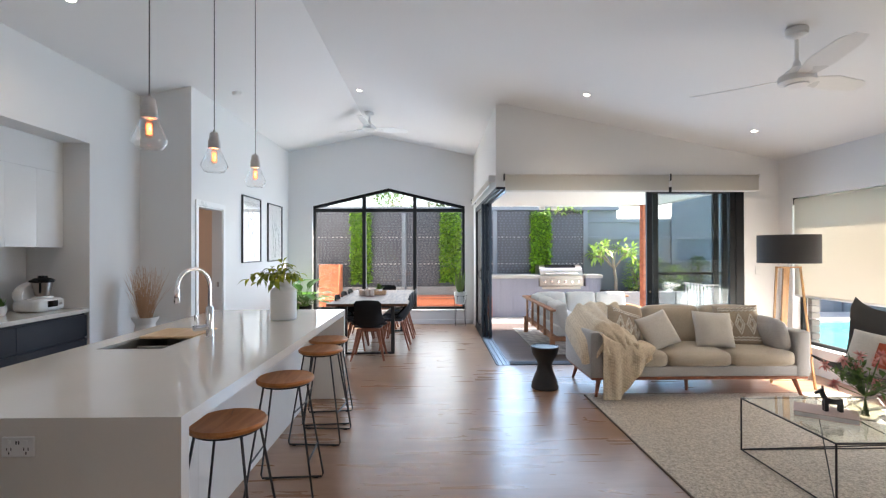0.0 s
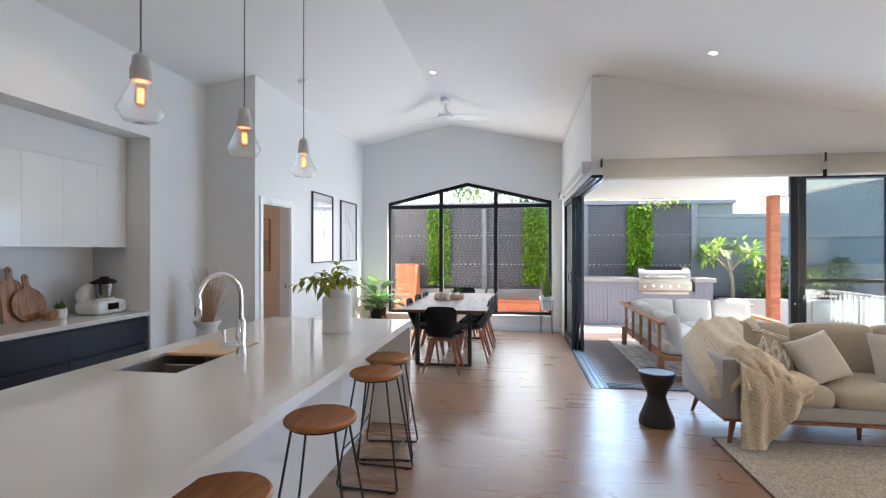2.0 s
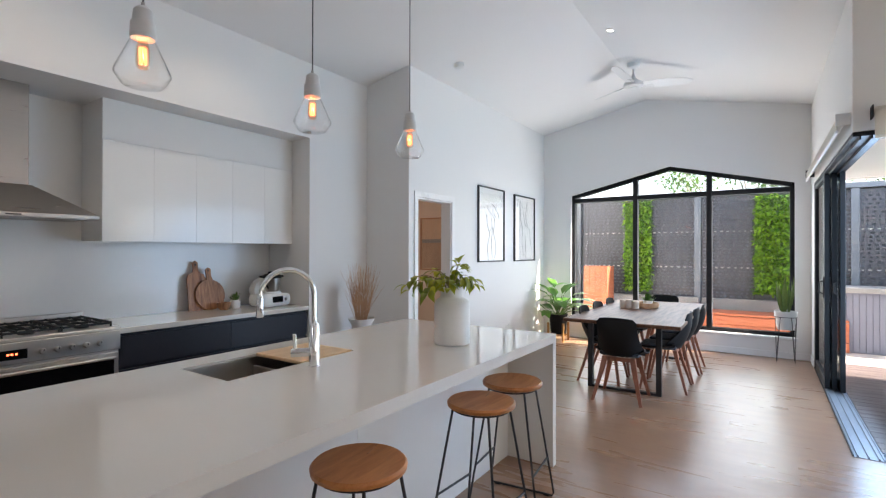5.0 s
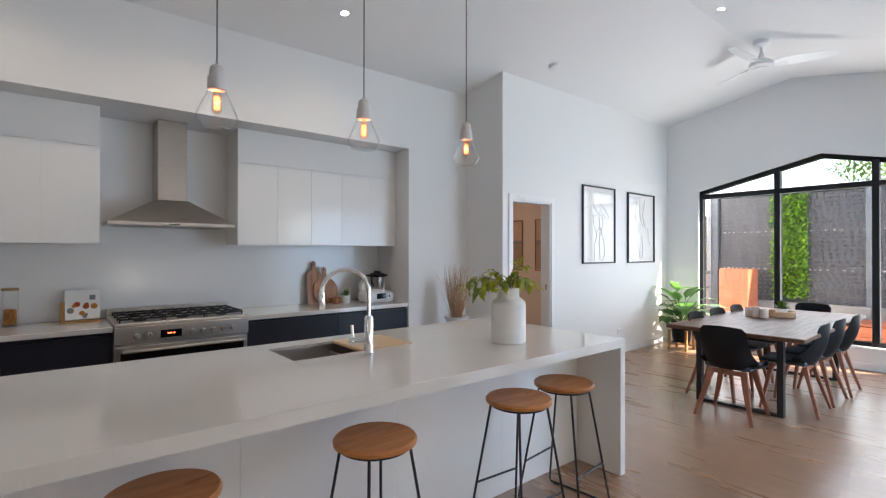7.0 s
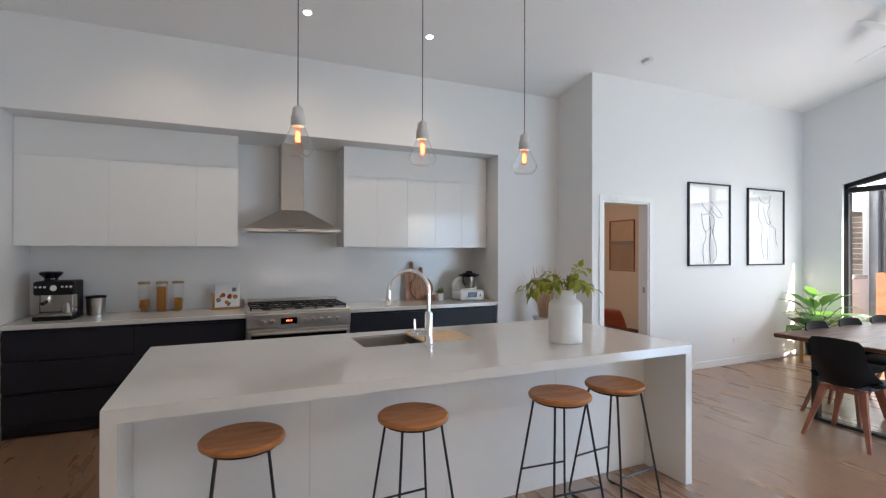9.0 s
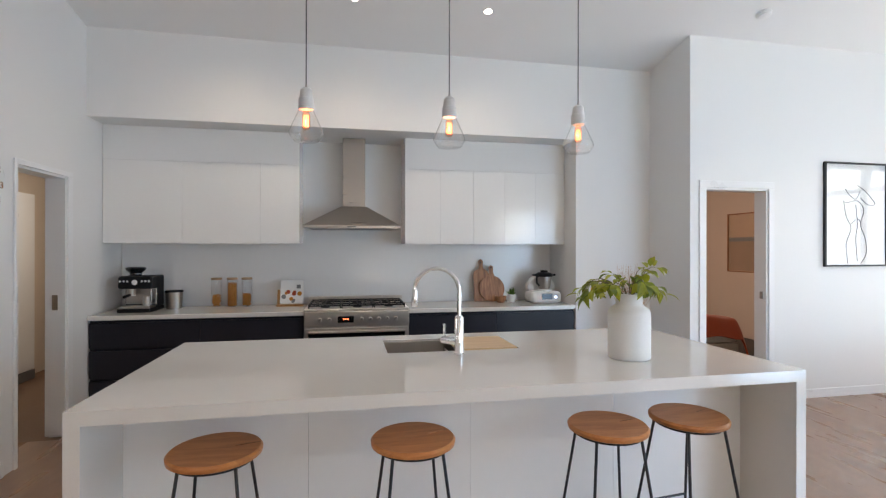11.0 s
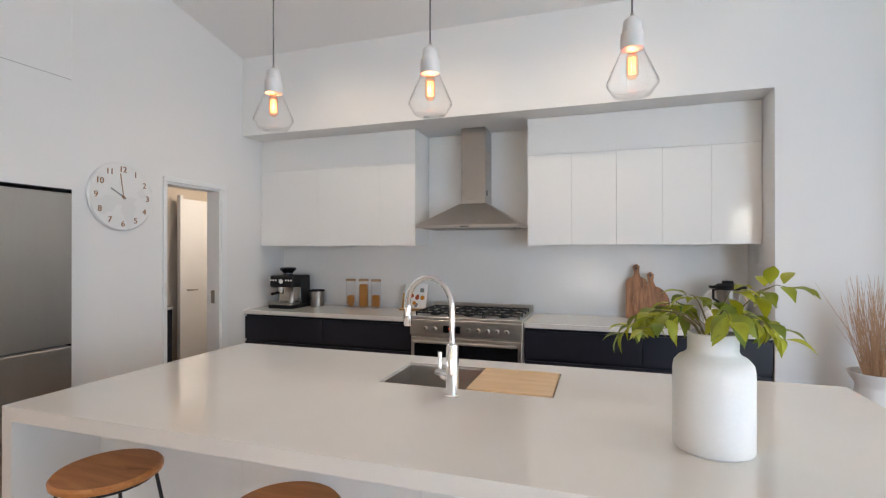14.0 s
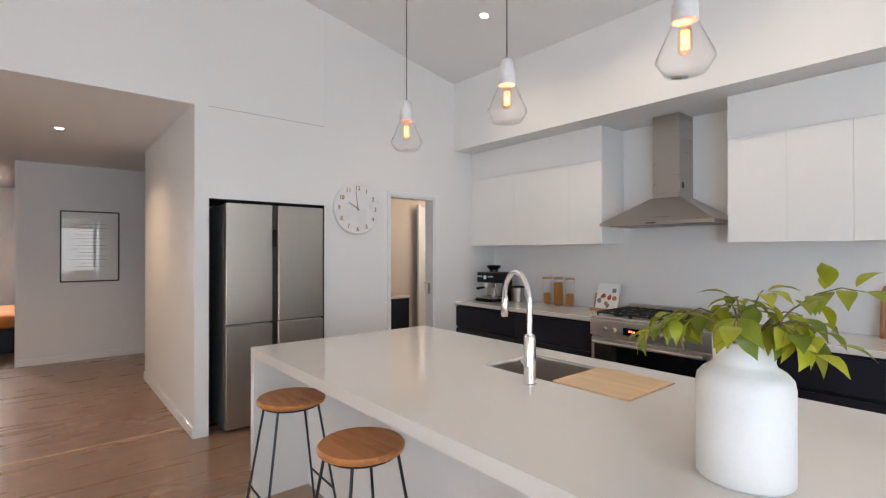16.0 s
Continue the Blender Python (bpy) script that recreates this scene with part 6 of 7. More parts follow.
part("sling", Shape().grid(sling, 16, 24, 0.008), DARKCLOTH, bc, "black cloth sling seat", 70)
for sx in (-1, 1):
    part("frame_loop", Shape().tube([(sx * 0.40, 0.42, 0.53), (sx * 0.05, 0.10, 0.25), (-sx * 0.33, -0.25, 0.012), (-sx * 0.30, 0.28, 0.012), (sx * 0.02, 0.0, 0.28), (sx * 0.30, -0.52, 0.86)], 0.007, 8), BLACK, bc)
cu = thing("scatter_cushion", pose(3.90, 4.16, 0.56, -28, 6, 118 + 180), "white cushion with a rust patch on the chair", "cushion")
part("cover", Shape().pillow(0.42, 0.42, 0.14, Matrix(), 12, 2), CUSHION, cu, "", 70)
part("patch", Shape().grid(lambda u, v: (0.02 + 0.16 * u, -0.073 * max(0.0, (1 - ((0.02 + 0.16 * u) / 0.21) ** 4) * (1 - ((-0.12 + 0.22 * v) / 0.21) ** 4)) ** 0.55 * 1.1 - 0.003, -0.12 + 0.22 * v), 6, 6, 0.003), RUSTCLOTH, cu, "rust coloured patch")

# hall and bedroom
hp = framed_print(pose(-0.465, -3.47, 1.545, 0, 0, 180), 0.66, 0.965, mat("dark_walnut_frame", (0.06, 0.035, 0.025), 0.4), PAPER, "framed print of handwritten lines in the hall")
for k in range(13):
    wd = 0.17 + 0.05 * math.sin(k * 2.1)
    part("text_line", box(-wd, wd - 0.03 * (k % 3), -0.0115, -0.010, 0.30 - 0.048 * k, 0.304 - 0.048 * k), INKGREY, hp)
for x, b in ((-5.9225, 0), (-4.95, 1)):
    p = framed_print(pose(x, 9.3, 1.605, 0, 0, 0), 0.655, 1.0, ACACIA, PAPERTAN, "sepia beach print in a timber frame")
    part("horizon_band", box(-0.30, 0.30, -0.0125, -0.010, 0.02, 0.09), INKGREY, p)
    part("foreground", box(-0.30, 0.30, -0.012, -0.010, -0.47, 0.02), mat("sepia_sand", (0.36, 0.25, 0.18), 0.5, grain=12, vary=0.2) if not b else bpy.data.materials["sepia_sand"], p)
bed = thing("bed", at(-5.2, 6.93), "unmade bed with a rust linen cover on dark carpet", "bed")
part("base", box(-1.0, 0.98, -0.70, 0.70, 0.10, 0.30, 0.01), mat("oat_bedbase", (0.45, 0.38, 0.32), 0.8), bed)
for x in (-0.9, 0.88):
    for y in (-0.6, 0.6):
        part("leg", cyl(0.03, 0.004, 0.10, 12, 0.003, (x, y, 0)), LAMPWOOD, bed)
part("mattress", Shape().soft((-0.01, 0, 0.40), (0.98, 0.70, 0.11), 0.06, 6, 0.01), CUSHION, bed)


def bed_cover(u, v):
    x, y = -0.5 + 1.55 * u, -0.78 + 1.56 * v
    z = 0.575 + 0.07 * math.sin(2.2 * u + 0.4) * math.sin(math.pi * v) + 0.015 * math.sin(11 * u + 5 * v) + 0.012 * math.sin(19 * v - 6 * u)
    return (x, y, z - 0.22 * max(0.0, (x - 0.94) / 0.11) ** 1.3 - 0.24 * max(0.0, (abs(y) - 0.68) / 0.10) ** 1.3)


part("cover", Shape().grid(bed_cover, 50, 46, 0.02), RUSTCLOTH, bed, "crumpled rust linen cover", 70)
for y in (-0.34, 0.34):
    part("pillow", Shape().soft((-0.76, y, 0.60), (0.20, 0.31, 0.085), 0.06, 8, 0.03, 0.01, y), DARKCLOTH, bed, "dark pillow", 60)

bt = thing("bedside_stool", at(-3.45, 9.0), "small timber bedside stool", "stool")
part("top", cyl(0.18, 0.45, 0.48, 24, 0.006), LAMPWOOD, bt)
for k in range(3):
    a = radians(120 * k + 20)
    part("leg", Shape().tube([(0.10 * math.cos(a), 0.10 * math.sin(a), 0.45), (0.16 * math.cos(a), 0.16 * math.sin(a), 0)], 0.014, 8), LAMPWOOD, bt)
fb = thing("bed", at(0.85, -5.6), "low bed with an orange cover in the front room", "bed")
part("base", box(-0.5, 0.5, -0.9, 0.9, 0.0, 0.35, 0.01), NAVY, fb)
part("cover", Shape().soft((0, 0, 0.45), (0.52, 0.92, 0.11), 0.06, 6, 0.02, 0.01), mat("orange_cover", (0.52, 0.16, 0.03), 0.8, vary=0.15), fb)

# ---------------------------------------------------------------- things on the benches
va = thing("vase", at(-1.322, 4.245, IZ), "large matt white ceramic vase of green branches", "vase")
part("body", Shape().lathe([(0, 0), (0.104, 0), (0.110, 0.006), (0.1105, 0.235), (0.107, 0.256), (0.094, 0.272), (0.074, 0.284), (0.069, 0.294), (0.069, 0.345), (0.064, 0.347), (0.062, 0.29), (0.094, 0.25), (0.094, 0.02), (0, 0.015)], 48), CERAMIC, va, "matt white ceramic body")
s, rnd = Shape(), random.Random(21)


def fine_leaf(s, base, way, up, length, width, droop):
    """A pointed oval leaf with a smooth outline, cupped along its rib."""
    way = Vector(way).normalized()
    side = way.cross(Vector(up)).normalized()
    nrm = side.cross(way).normalized()
    prof = (0.03, 0.52, 0.88, 1.0, 0.92, 0.66, 0.30, 0.02)
    vs = []
    for i, w in enumerate(prof):
        f = i / (len(prof) - 1)
        c = Vector(base) + way * length * f + nrm * length * (0.10 * math.sin(math.pi * f) - droop * f * f)
        vs += [c - side * width / 2 * w + nrm * width * 0.14 * w, c, c + side * width / 2 * w + nrm * width * 0.14 * w]
    s.add(vs, [(3 * i + k, 3 * i + k + 1, 3 * i + k + 4, 3 * i + k + 3) for i in range(len(prof) - 1) for k in (0, 1)])


# sprays: end point, rise on the way, leaves, twig bare up to
SPRAYS = (((-0.25, -0.13, 0.0), 0.11, 13, 0.25), ((-0.13, -0.22, -0.02), 0.10, 14, 0.25), ((0.0, -0.25, -0.03), 0.10, 14, 0.3), ((0.09, -0.18, 0.0), 0.09, 10, 0.35),
          ((-0.08, 0.225, 0.12), 0.08, 10, 0.35), ((0.07, 0.15, -0.01), 0.08, 11, 0.3), ((-0.03, 0.17, 0.0), 0.08, 11, 0.25), ((-0.15, 0.10, 0.03), 0.07, 9, 0.25),
          ((0.02, 0.05, 0.12), 0.03, 7, 0.25), ((0.12, 0.02, 0.04), 0.07, 7, 0.4), ((-0.09, -0.05, 0.09), 0.04, 7, 0.3))
TWIG = mat("green_twig", (0.16, 0.12, 0.05), 0.7, grain=60, vary=0.2)
for (ex, ey, ez), rise, count, bare in SPRAYS:
    p0, p3 = Vector((0, 0, 0.28)), Vector((ex, ey, 0.36 + ez))
    p1 = Vector((ex * 0.2, ey * 0.2, 0.365))
    p2 = Vector((ex * 0.65, ey * 0.65, 0.37 + rise + max(0.0, ez) * 0.6))
    line = [p1.lerp(p2, t / 4).lerp(p2.lerp(p3, t / 4), t / 4) for t in range(5)]
    part("twig", Shape().tube([p0] + line, [0.003, 0.0028, 0.0024, 0.002, 0.0014, 0.0008], 6), TWIG, va)
    way = Vector((ex, ey, 0)).normalized()
    side = Vector((-way.y, way.x, 0))
    for q in range(count):
        f = (bare + (1 - bare) * q / (count - 1)) * 4
        i = min(int(f), 3)
        c = line[i].lerp(line[i + 1], f - i)
        sgn = 1 if q % 2 else -1
        hang = -0.25 - 0.8 * rnd.random() if ez < 0.05 else rnd.uniform(-0.5, 0.5)
        d = way * rnd.uniform(-0.2, 0.9) + side * sgn * rnd.uniform(0.2, 1.0) + Vector((0, 0, hang))
        if q == count - 1:
            d = way + Vector((0, 0, -0.3))
        stem = c + d.normalized() * 0.012
        fine_leaf(s, stem, d, (0, 0, 1) if abs(hang) < 0.7 else (way.x, way.y, 0.6), rnd.uniform(0.060, 0.092), rnd.uniform(0.034, 0.046), rnd.uniform(0.05, 0.3))
part("leaves", s, LEAF_A, va, "yellow-green pointed leaves", 60)

# coffee machine with a milk jug
cm = thing("coffee_machine", at(-3.97, 0.835, BT1, 90), "black and steel espresso machine with a bean hopper", "coffee machine")
part("base", box(-0.14, 0.14, -0.19, 0.14, 0.0, 0.035, 0.006), PLASTIC, cm)
part("drip_tray", box(-0.13, 0.13, -0.19, -0.03, 0.035, 0.055, 0.004), STEEL, cm, "steel drip tray")
part("back_body", box(-0.14, 0.14, -0.02, 0.14, 0.035, 0.33, 0.01), PLASTIC, cm)
part("front_plate", box(-0.13, 0.13, -0.024, -0.02, 0.06, 0.21, 0.002), STEEL, cm, "steel splash plate")
part("head", box(-0.14, 0.14, -0.17, 0.0, 0.215, 0.33, 0.012), PLASTIC, cm)
part("gauge", cyl(0.024, 0, 0.006, 24, 0.002).moved(pose(0, -0.17, 0.275, 90, 0, 0)), WHITE_PL, cm, "round white gauge")
for x in (-0.12, -0.09, -0.06, 0.06, 0.09, 0.12):
    part("button", cyl(0.010, 0, 0.006, 14, 0.002).moved(pose(x, -0.17, 0.285, 90, 0, 0)), WHITE_PL, cm)
part("group_head", cyl(0.033, 0.17, 0.215, 20, 0.004, (-0.055, -0.10, 0)), STEEL, cm)
pf = part("portafilter", cyl(0.034, 0.145, 0.17, 20, 0.004, (-0.055, -0.10, 0)), STEEL, cm)
part("portafilter_handle", Shape().tube([(-0.055, -0.13, 0.157), (-0.055, -0.24, 0.150)], [0.011, 0.015], 10), PLASTIC, pf, "black handle")
part("steam_wand", Shape().tube([(0.12, -0.12, 0.215), (0.125, -0.13, 0.15), (0.13, -0.15, 0.07)], 0.005, 8), CHROME, cm)
part("hopper", Shape().lathe([(0.05, 0.33), (0.05, 0.352), (0.082, 0.382), (0.087, 0.40), (0.07, 0.41), (0, 0.41)], 28, (-0.075, 0.05, 0)), SCREENGLASS, cm, "smoked bean hopper")
part("milk_jug", Shape().lathe([(0, 0.055), (0.034, 0.055), (0.036, 0.09), (0.028, 0.135), (0.031, 0.145), (0.027, 0.145), (0, 0.07)], 24, (0.075, -0.10, 0)), STEEL, cm, "steel milk jug")
kb = thing("knock_bin", at(-4.08, 1.075, BT1), "brushed steel knock bin with a black rim", "bin")
part("bucket", Shape().lathe([(0, 0), (0.068, 0), (0.078, 0.165), (0.072, 0.165), (0.064, 0.01), (0, 0.01)], 28), STEEL, kb)
part("rim", Shape().ring([(0.070, 0.16), (0.081, 0.16), (0.081, 0.175), (0.070, 0.175)], 28), PLASTIC, kb)
part("bar", Shape().tube([(0, -0.072, 0.15), (0, 0.072, 0.15)], 0.008, 8), PLASTIC, kb)
for y, fill, kind in ((1.45, 0.12, 0), (1.598, 0.235, 1), (1.738, 0.125, 2)):
    j = thing("storage_jar", at(-4.13, y, BT1), ("glass jar part full of pasta with a cork lid", "glass jar full of spaghetti with a cork lid", "glass jar half full of pasta with a cork lid")[kind], "storage jar", "pasta jars on the bench")
    g = part("glass", Shape().lathe([(0, 0), (0.047, 0), (0.05, 0.006), (0.05, 0.272), (0.046, 0.272), (0.046, 0.008), (0, 0.008)], 28), BULBGLASS, j, "clear glass cylinder")
    g.visible_shadow = False
    part("lid", cyl(0.052, 0.272, 0.292, 28, 0.004), CORK, j, "cork lid")
    s, rnd = Shape(), random.Random(40 + kind)
    if kind == 1:
        for q in range(110):
            a, r = rnd.uniform(0, 6.28), 0.041 * math.sqrt(rnd.random())
            s.tube([(r * math.cos(a), r * math.sin(a), 0.010), (r * math.cos(a + 0.1), r * math.sin(a + 0.1), fill + rnd.uniform(-0.02, 0.01))], 0.0032, 5)
    else:
        for q in range(170):
            a, r, z = rnd.uniform(0, 6.28), 0.037 * math.sqrt(rnd.random()), rnd.uniform(0.014, fill)
            d = Vector((rnd.gauss(0, 1), rnd.gauss(0, 1), rnd.gauss(0, 1))).normalized() * 0.008
            c = Vector((r * math.cos(a), r * math.sin(a), z))
            s.tube([c - d, c + d], 0.0062, 5)
    tagged(part("pasta", s, PASTA, j, "golden dry pasta"), kind="stuff")
cb = thing("cookbook_stand", pose(-4.09, 2.165, BT1, 0, 0, 90), "open cookbook on a small timber stand", "cookbook")
part("back_board", box(-0.13, 0.13, 0.0, 0.012, 0.0, 0.16, 0.002).moved(pose(0, 0.0, 0.01, -16, 0, 0)), LAMPWOOD, cb, "timber rest")
part("ledge", box(-0.13, 0.13, -0.06, 0.012, 0.0, 0.015, 0.002), LAMPWOOD, cb)
bkp = part("book", box(-0.10, 0.13, -0.02, 0.0, 0.016, 0.262, 0.002).moved(pose(0, 0.0, 0.0, -16, 0, 0)), PAPER, cb, "cookbook with a food photograph")
rnd = random.Random(5)
for q in range(9):
    x, z, r = rnd.uniform(-0.07, 0.10), rnd.uniform(0.04, 0.15), rnd.uniform(0.014, 0.024)
    part("food_picture", cyl(r, 0, 0.0012, 14).moved(pose(0, 0, 0, -16, 0, 0) @ pose(x, -0.0202, z, 90, 0, 0)), (RUSTCLOTH, PASTA, INKGREY)[q % 3], bkp)
part("title_block", box(0.06, 0.10, -0.0212, -0.02, 0.175, 0.215).moved(pose(0, 0, 0, -16, 0, 0)), INKGREY, bkp)
for nm, y, prof, lab in (("serving_board", 4.215, "long", "tall acacia serving board leaning on the splashback"), ("serving_board", 4.325, "round", "round acacia board with a handle leaning on the splashback")):
    b = thing(nm, pose(-4.13 if prof == "long" else -4.095, y, BT1, 0, -9 if prof == "long" else -11, 0), lab, "serving board", "boards leaning on the splashback")
    if prof == "long":
        out = [(-0.09, 0.0), (0.09, 0.0), (0.09, 0.30), (0.075, 0.34), (0.03, 0.365), (0.022, 0.40), (0.026, 0.455), (0.0, 0.475), (-0.026, 0.455), (-0.022, 0.40), (-0.03, 0.365), (-0.075, 0.34), (-0.09, 0.30)]
    else:
        out = [(0.145 * math.sin(radians(a)), 0.145 - 0.145 * math.cos(radians(a))) for a in range(0, 171, 15)] + [(0.022, 0.33), (0.026, 0.39), (0.0, 0.41), (-0.026, 0.39), (-0.022, 0.33)] + [(-0.145 * math.sin(radians(a)), 0.145 - 0.145 * math.cos(radians(a))) for a in range(170, 0, -15)]
    part("board", Shape().prism(out, "x", -0.009, 0.009), ACACIA, b)
    part("hang_hole", cyl(0.009, 0.009, 0.0096, 14).moved(pose(0, 0, out[8][1] - 0.02 if prof == "long" else 0.38, 0, 90, 0)), INK, b)
bw = thing("timber_bowl", at(-4.0, 4.39, BT1), "small turned timber bowl", "bowl")
part("bowl", Shape().lathe([(0, 0), (0.035, 0), (0.06, 0.03), (0.064, 0.07), (0.059, 0.07), (0.054, 0.032), (0, 0.012)], 28), ACACIA, bw)
pp = thing("small_succulent", at(-4.02, 4.52, BT1), "small succulent in a white dimpled pot", "pot plant")
part("pot", Shape().lathe([(0, 0), (0.04, 0), (0.048, 0.03), (0.046, 0.085), (0.040, 0.085), (0.038, 0.07), (0, 0.07)], 24), CERAMIC, pp)
s, rnd = Shape(), random.Random(2)
for k in range(26):
    a, e = rnd.uniform(0, 6.28), rnd.uniform(0.6, 1.45)
    d = Vector((math.cos(a) * math.cos(e), math.sin(a) * math.cos(e), math.sin(e)))
    s.leaf((0.012 * math.cos(a), 0.012 * math.sin(a), 0.07), d, (math.cos(a), math.sin(a), 0.3), rnd.uniform(0.06, 0.10), 0.018, -0.1, 0.5)
part("leaves", s, LEAF_F, pp, "", 60)
tm = thing("food_processor", at(-3.95, 4.85, BT1, 90), "white kitchen machine with a steel mixing bowl", "food processor")
part("base", Shape().soft((0, -0.02, 0.065), (0.17, 0.14, 0.065), 0.05, 8), WHITE_PL, tm, "rounded white base", 50)
part("back_shell", Shape().loft([[(0.165 * math.cos(a) * k, y, 0.165 + 0.125 * math.sin(a) * k) for a in (2 * math.pi * i / 28 for i in range(28))] for y, k in ((0.02, 0.92), (0.04, 1.0), (0.09, 1.0), (0.125, 0.85))]), WHITE_PL, tm, "rounded white shell behind the bowl", 50)
part("cradle", cyl(0.085, 0.125, 0.15, 28, 0.004, (0, -0.055, 0)), WHITE_PL, tm)
jb = part("mixing_bowl", Shape().lathe([(0, 0.15), (0.058, 0.15), (0.066, 0.17), (0.084, 0.285), (0.084, 0.295), (0.078, 0.295), (0, 0.17)], 32, (0, -0.055, 0)), STEEL, tm, "steel mixing bowl")
part("lid", Shape().lathe([(0.088, 0.285), (0.094, 0.295), (0.094, 0.312), (0.07, 0.328), (0.04, 0.332), (0.038, 0.352), (0, 0.355)], 28, (0, -0.055, 0)), PLASTIC, jb, "black lid")
part("bowl_handle", Shape().tube([(-0.075, -0.09, 0.29), (-0.112, -0.12, 0.285), (-0.112, -0.12, 0.22), (-0.07, -0.085, 0.19)], 0.010, 8), PLASTIC, jb)
for x in (-0.125, 0.075):
    part("lid_arm", box(x, x + 0.05, -0.085, -0.01, 0.292, 0.312, 0.006), PLASTIC, tm)
part("screen", box(-0.07, 0.05, -0.170, -0.157, 0.045, 0.105, 0.003), SCREENGLASS, tm, "dark touch screen")
part("dial", cyl(0.018, 0, 0.012, 20, 0.003).moved(pose(0.085, -0.158, 0.07, 90, 0, 0)), CHROME, tm)

# ---------------------------------------------------------------- outside
solid("ground", box(-150, 150, -150, 300, -0.6, -0.16), LAWN, "lawn and bare ground around the house", "ground", "structure")
solid("pavement_1", box(-3.0, 4.9, FY + 0.22, 11.9, -0.16, -0.05).box(1.0, 4.9, SY + 0.2, FY + 0.22, -0.16, -0.05).box(4.9, 12, 4.0, 11.9, -0.16, -0.06), PAVE, "pale paving round the terrace and pool", "paving", "structure")
deck = thing("terrace_deck", at(0, 0, 0), "dark timber board terrace deck", "deck", kind="structure")
part("deck_joists", box(1.02, 4.75, SY + 0.22, 10.1, -0.05, -0.034), BLACK, deck)
al = thing("terrace_roof", at(0, 0, 0), "white lined terrace roof on a red post", "roof", kind="structure")
part("soffit", box(SX + 0.19, 4.7, SY + 0.21, 10.15, 2.46, 2.52), CEIL, al, "white terrace ceiling")
part("fascia", box(SX + 0.19, 4.72, 10.15, 10.2, 2.44, 2.66, 0.004), TRIM, al)
part("fascia", box(4.7, 4.74, SY + 0.21, 10.15, 2.44, 2.66, 0.004), TRIM, al)
part("roof_sheet", box(SX + 0.19, 4.74, SY + 0.21, 10.2, 2.66, 2.70), RENDERW, al)
part("post", box(4.39, 4.55, 9.98, 10.14, -0.05, 2.46, 0.004), CORTEN, al, "red stained timber post")
lt = thing("floodlight", at(2.42, 10.1, 2.46), "twin white floodlight under the terrace roof edge", "floodlight")
part("mount", box(-0.05, 0.05, -0.03, 0.03, -0.03, 0.0, 0.004), WHITE_PL, lt)
for dx in (-0.13, 0.13):
    part("lamp_head", box(dx - 0.055, dx + 0.055, -0.05, 0.05, -0.10, -0.035, 0.01), WHITE_PL, lt)

# fence with perforated screens and green panels
fence = thing("boundary_fence", at(0, 0, 0), "slate blue boundary fence with perforated screens", "fence", kind="structure")
FYY = 11.95
for x in (-3.0, -0.74, 1.515, 3.77):
    part("post", box(x - 0.055, x + 0.055, FYY - 0.12, FYY, -0.15, 2.50, 0.005), FENCE, fence)
part("cap_rail", box(-5.5, 4.61, FYY - 0.14, FYY + 0.06, 2.50, 2.59, 0.006), FENCE, fence)
part("backing", box(-5.5, 4.61, FYY + 0.03, FYY + 0.06, -0.15, 2.50), FENCE, fence)


def perforated(parent, x0, x1, z0, z1, y, seed):
    """A sheet with irregular pebble-shaped holes cut through it."""
    rnd, s = random.Random(seed), Shape()
    nz = round((z1 - z0) / 0.066)
    for k in range(nz):
        za, zb = z0 + (z1 - z0) * k / nz, z0 + (z1 - z0) * (k + 1) / nz
        cuts, x = [x0], x0 + rnd.uniform(0.04, 0.10)
        while x < x1 - 0.03:
            cuts.append(x)
            x += rnd.uniform(0.06, 0.12)
        cuts.append(x1)
        for xa, xb in zip(cuts, cuts[1:]):
            q = [(xa, za), (xb, za), (xb, zb), (xa, zb)]
            ring = []
            for a in range(4):
                b = (a + 1) % 4
                ring += [q[a], ((q[a][0] + q[b][0]) / 2, (q[a][1] + q[b][1]) / 2)]
            cx, cz, sc = (xa + xb) / 2, (za + zb) / 2 + rnd.uniform(-0.006, 0.006), rnd.uniform(0.5, 0.72)
            skew = rnd.uniform(-0.5, 0.5)
            hole = []
            for i2, p in enumerate(ring):
                f = sc * (0.66 if i2 % 2 == 0 else 1.0) * rnd.uniform(0.75, 1.1)
                hx2, hz2 = (p[0] - cx) * f, (p[1] - cz) * f
                hole.append((cx + hx2 + skew * hz2 * 0.6, cz + hz2))
            vs = [(p[0], y, p[1]) for p in ring] + [(p[0], y, p[1]) for p in hole] + [(p[0], y + 0.006, p[1]) for p in hole]
            s.add(vs, [(i2, (i2 + 1) % 8, 8 + (i2 + 1) % 8, 8 + i2) for i2 in range(8)] + [(8 + i2, 8 + (i2 + 1) % 8, 16 + (i2 + 1) % 8, 16 + i2) for i2 in range(8)])
    return part("perforated_screen", s, SCREEN, parent, "dark metal screen with pebble-shaped holes")


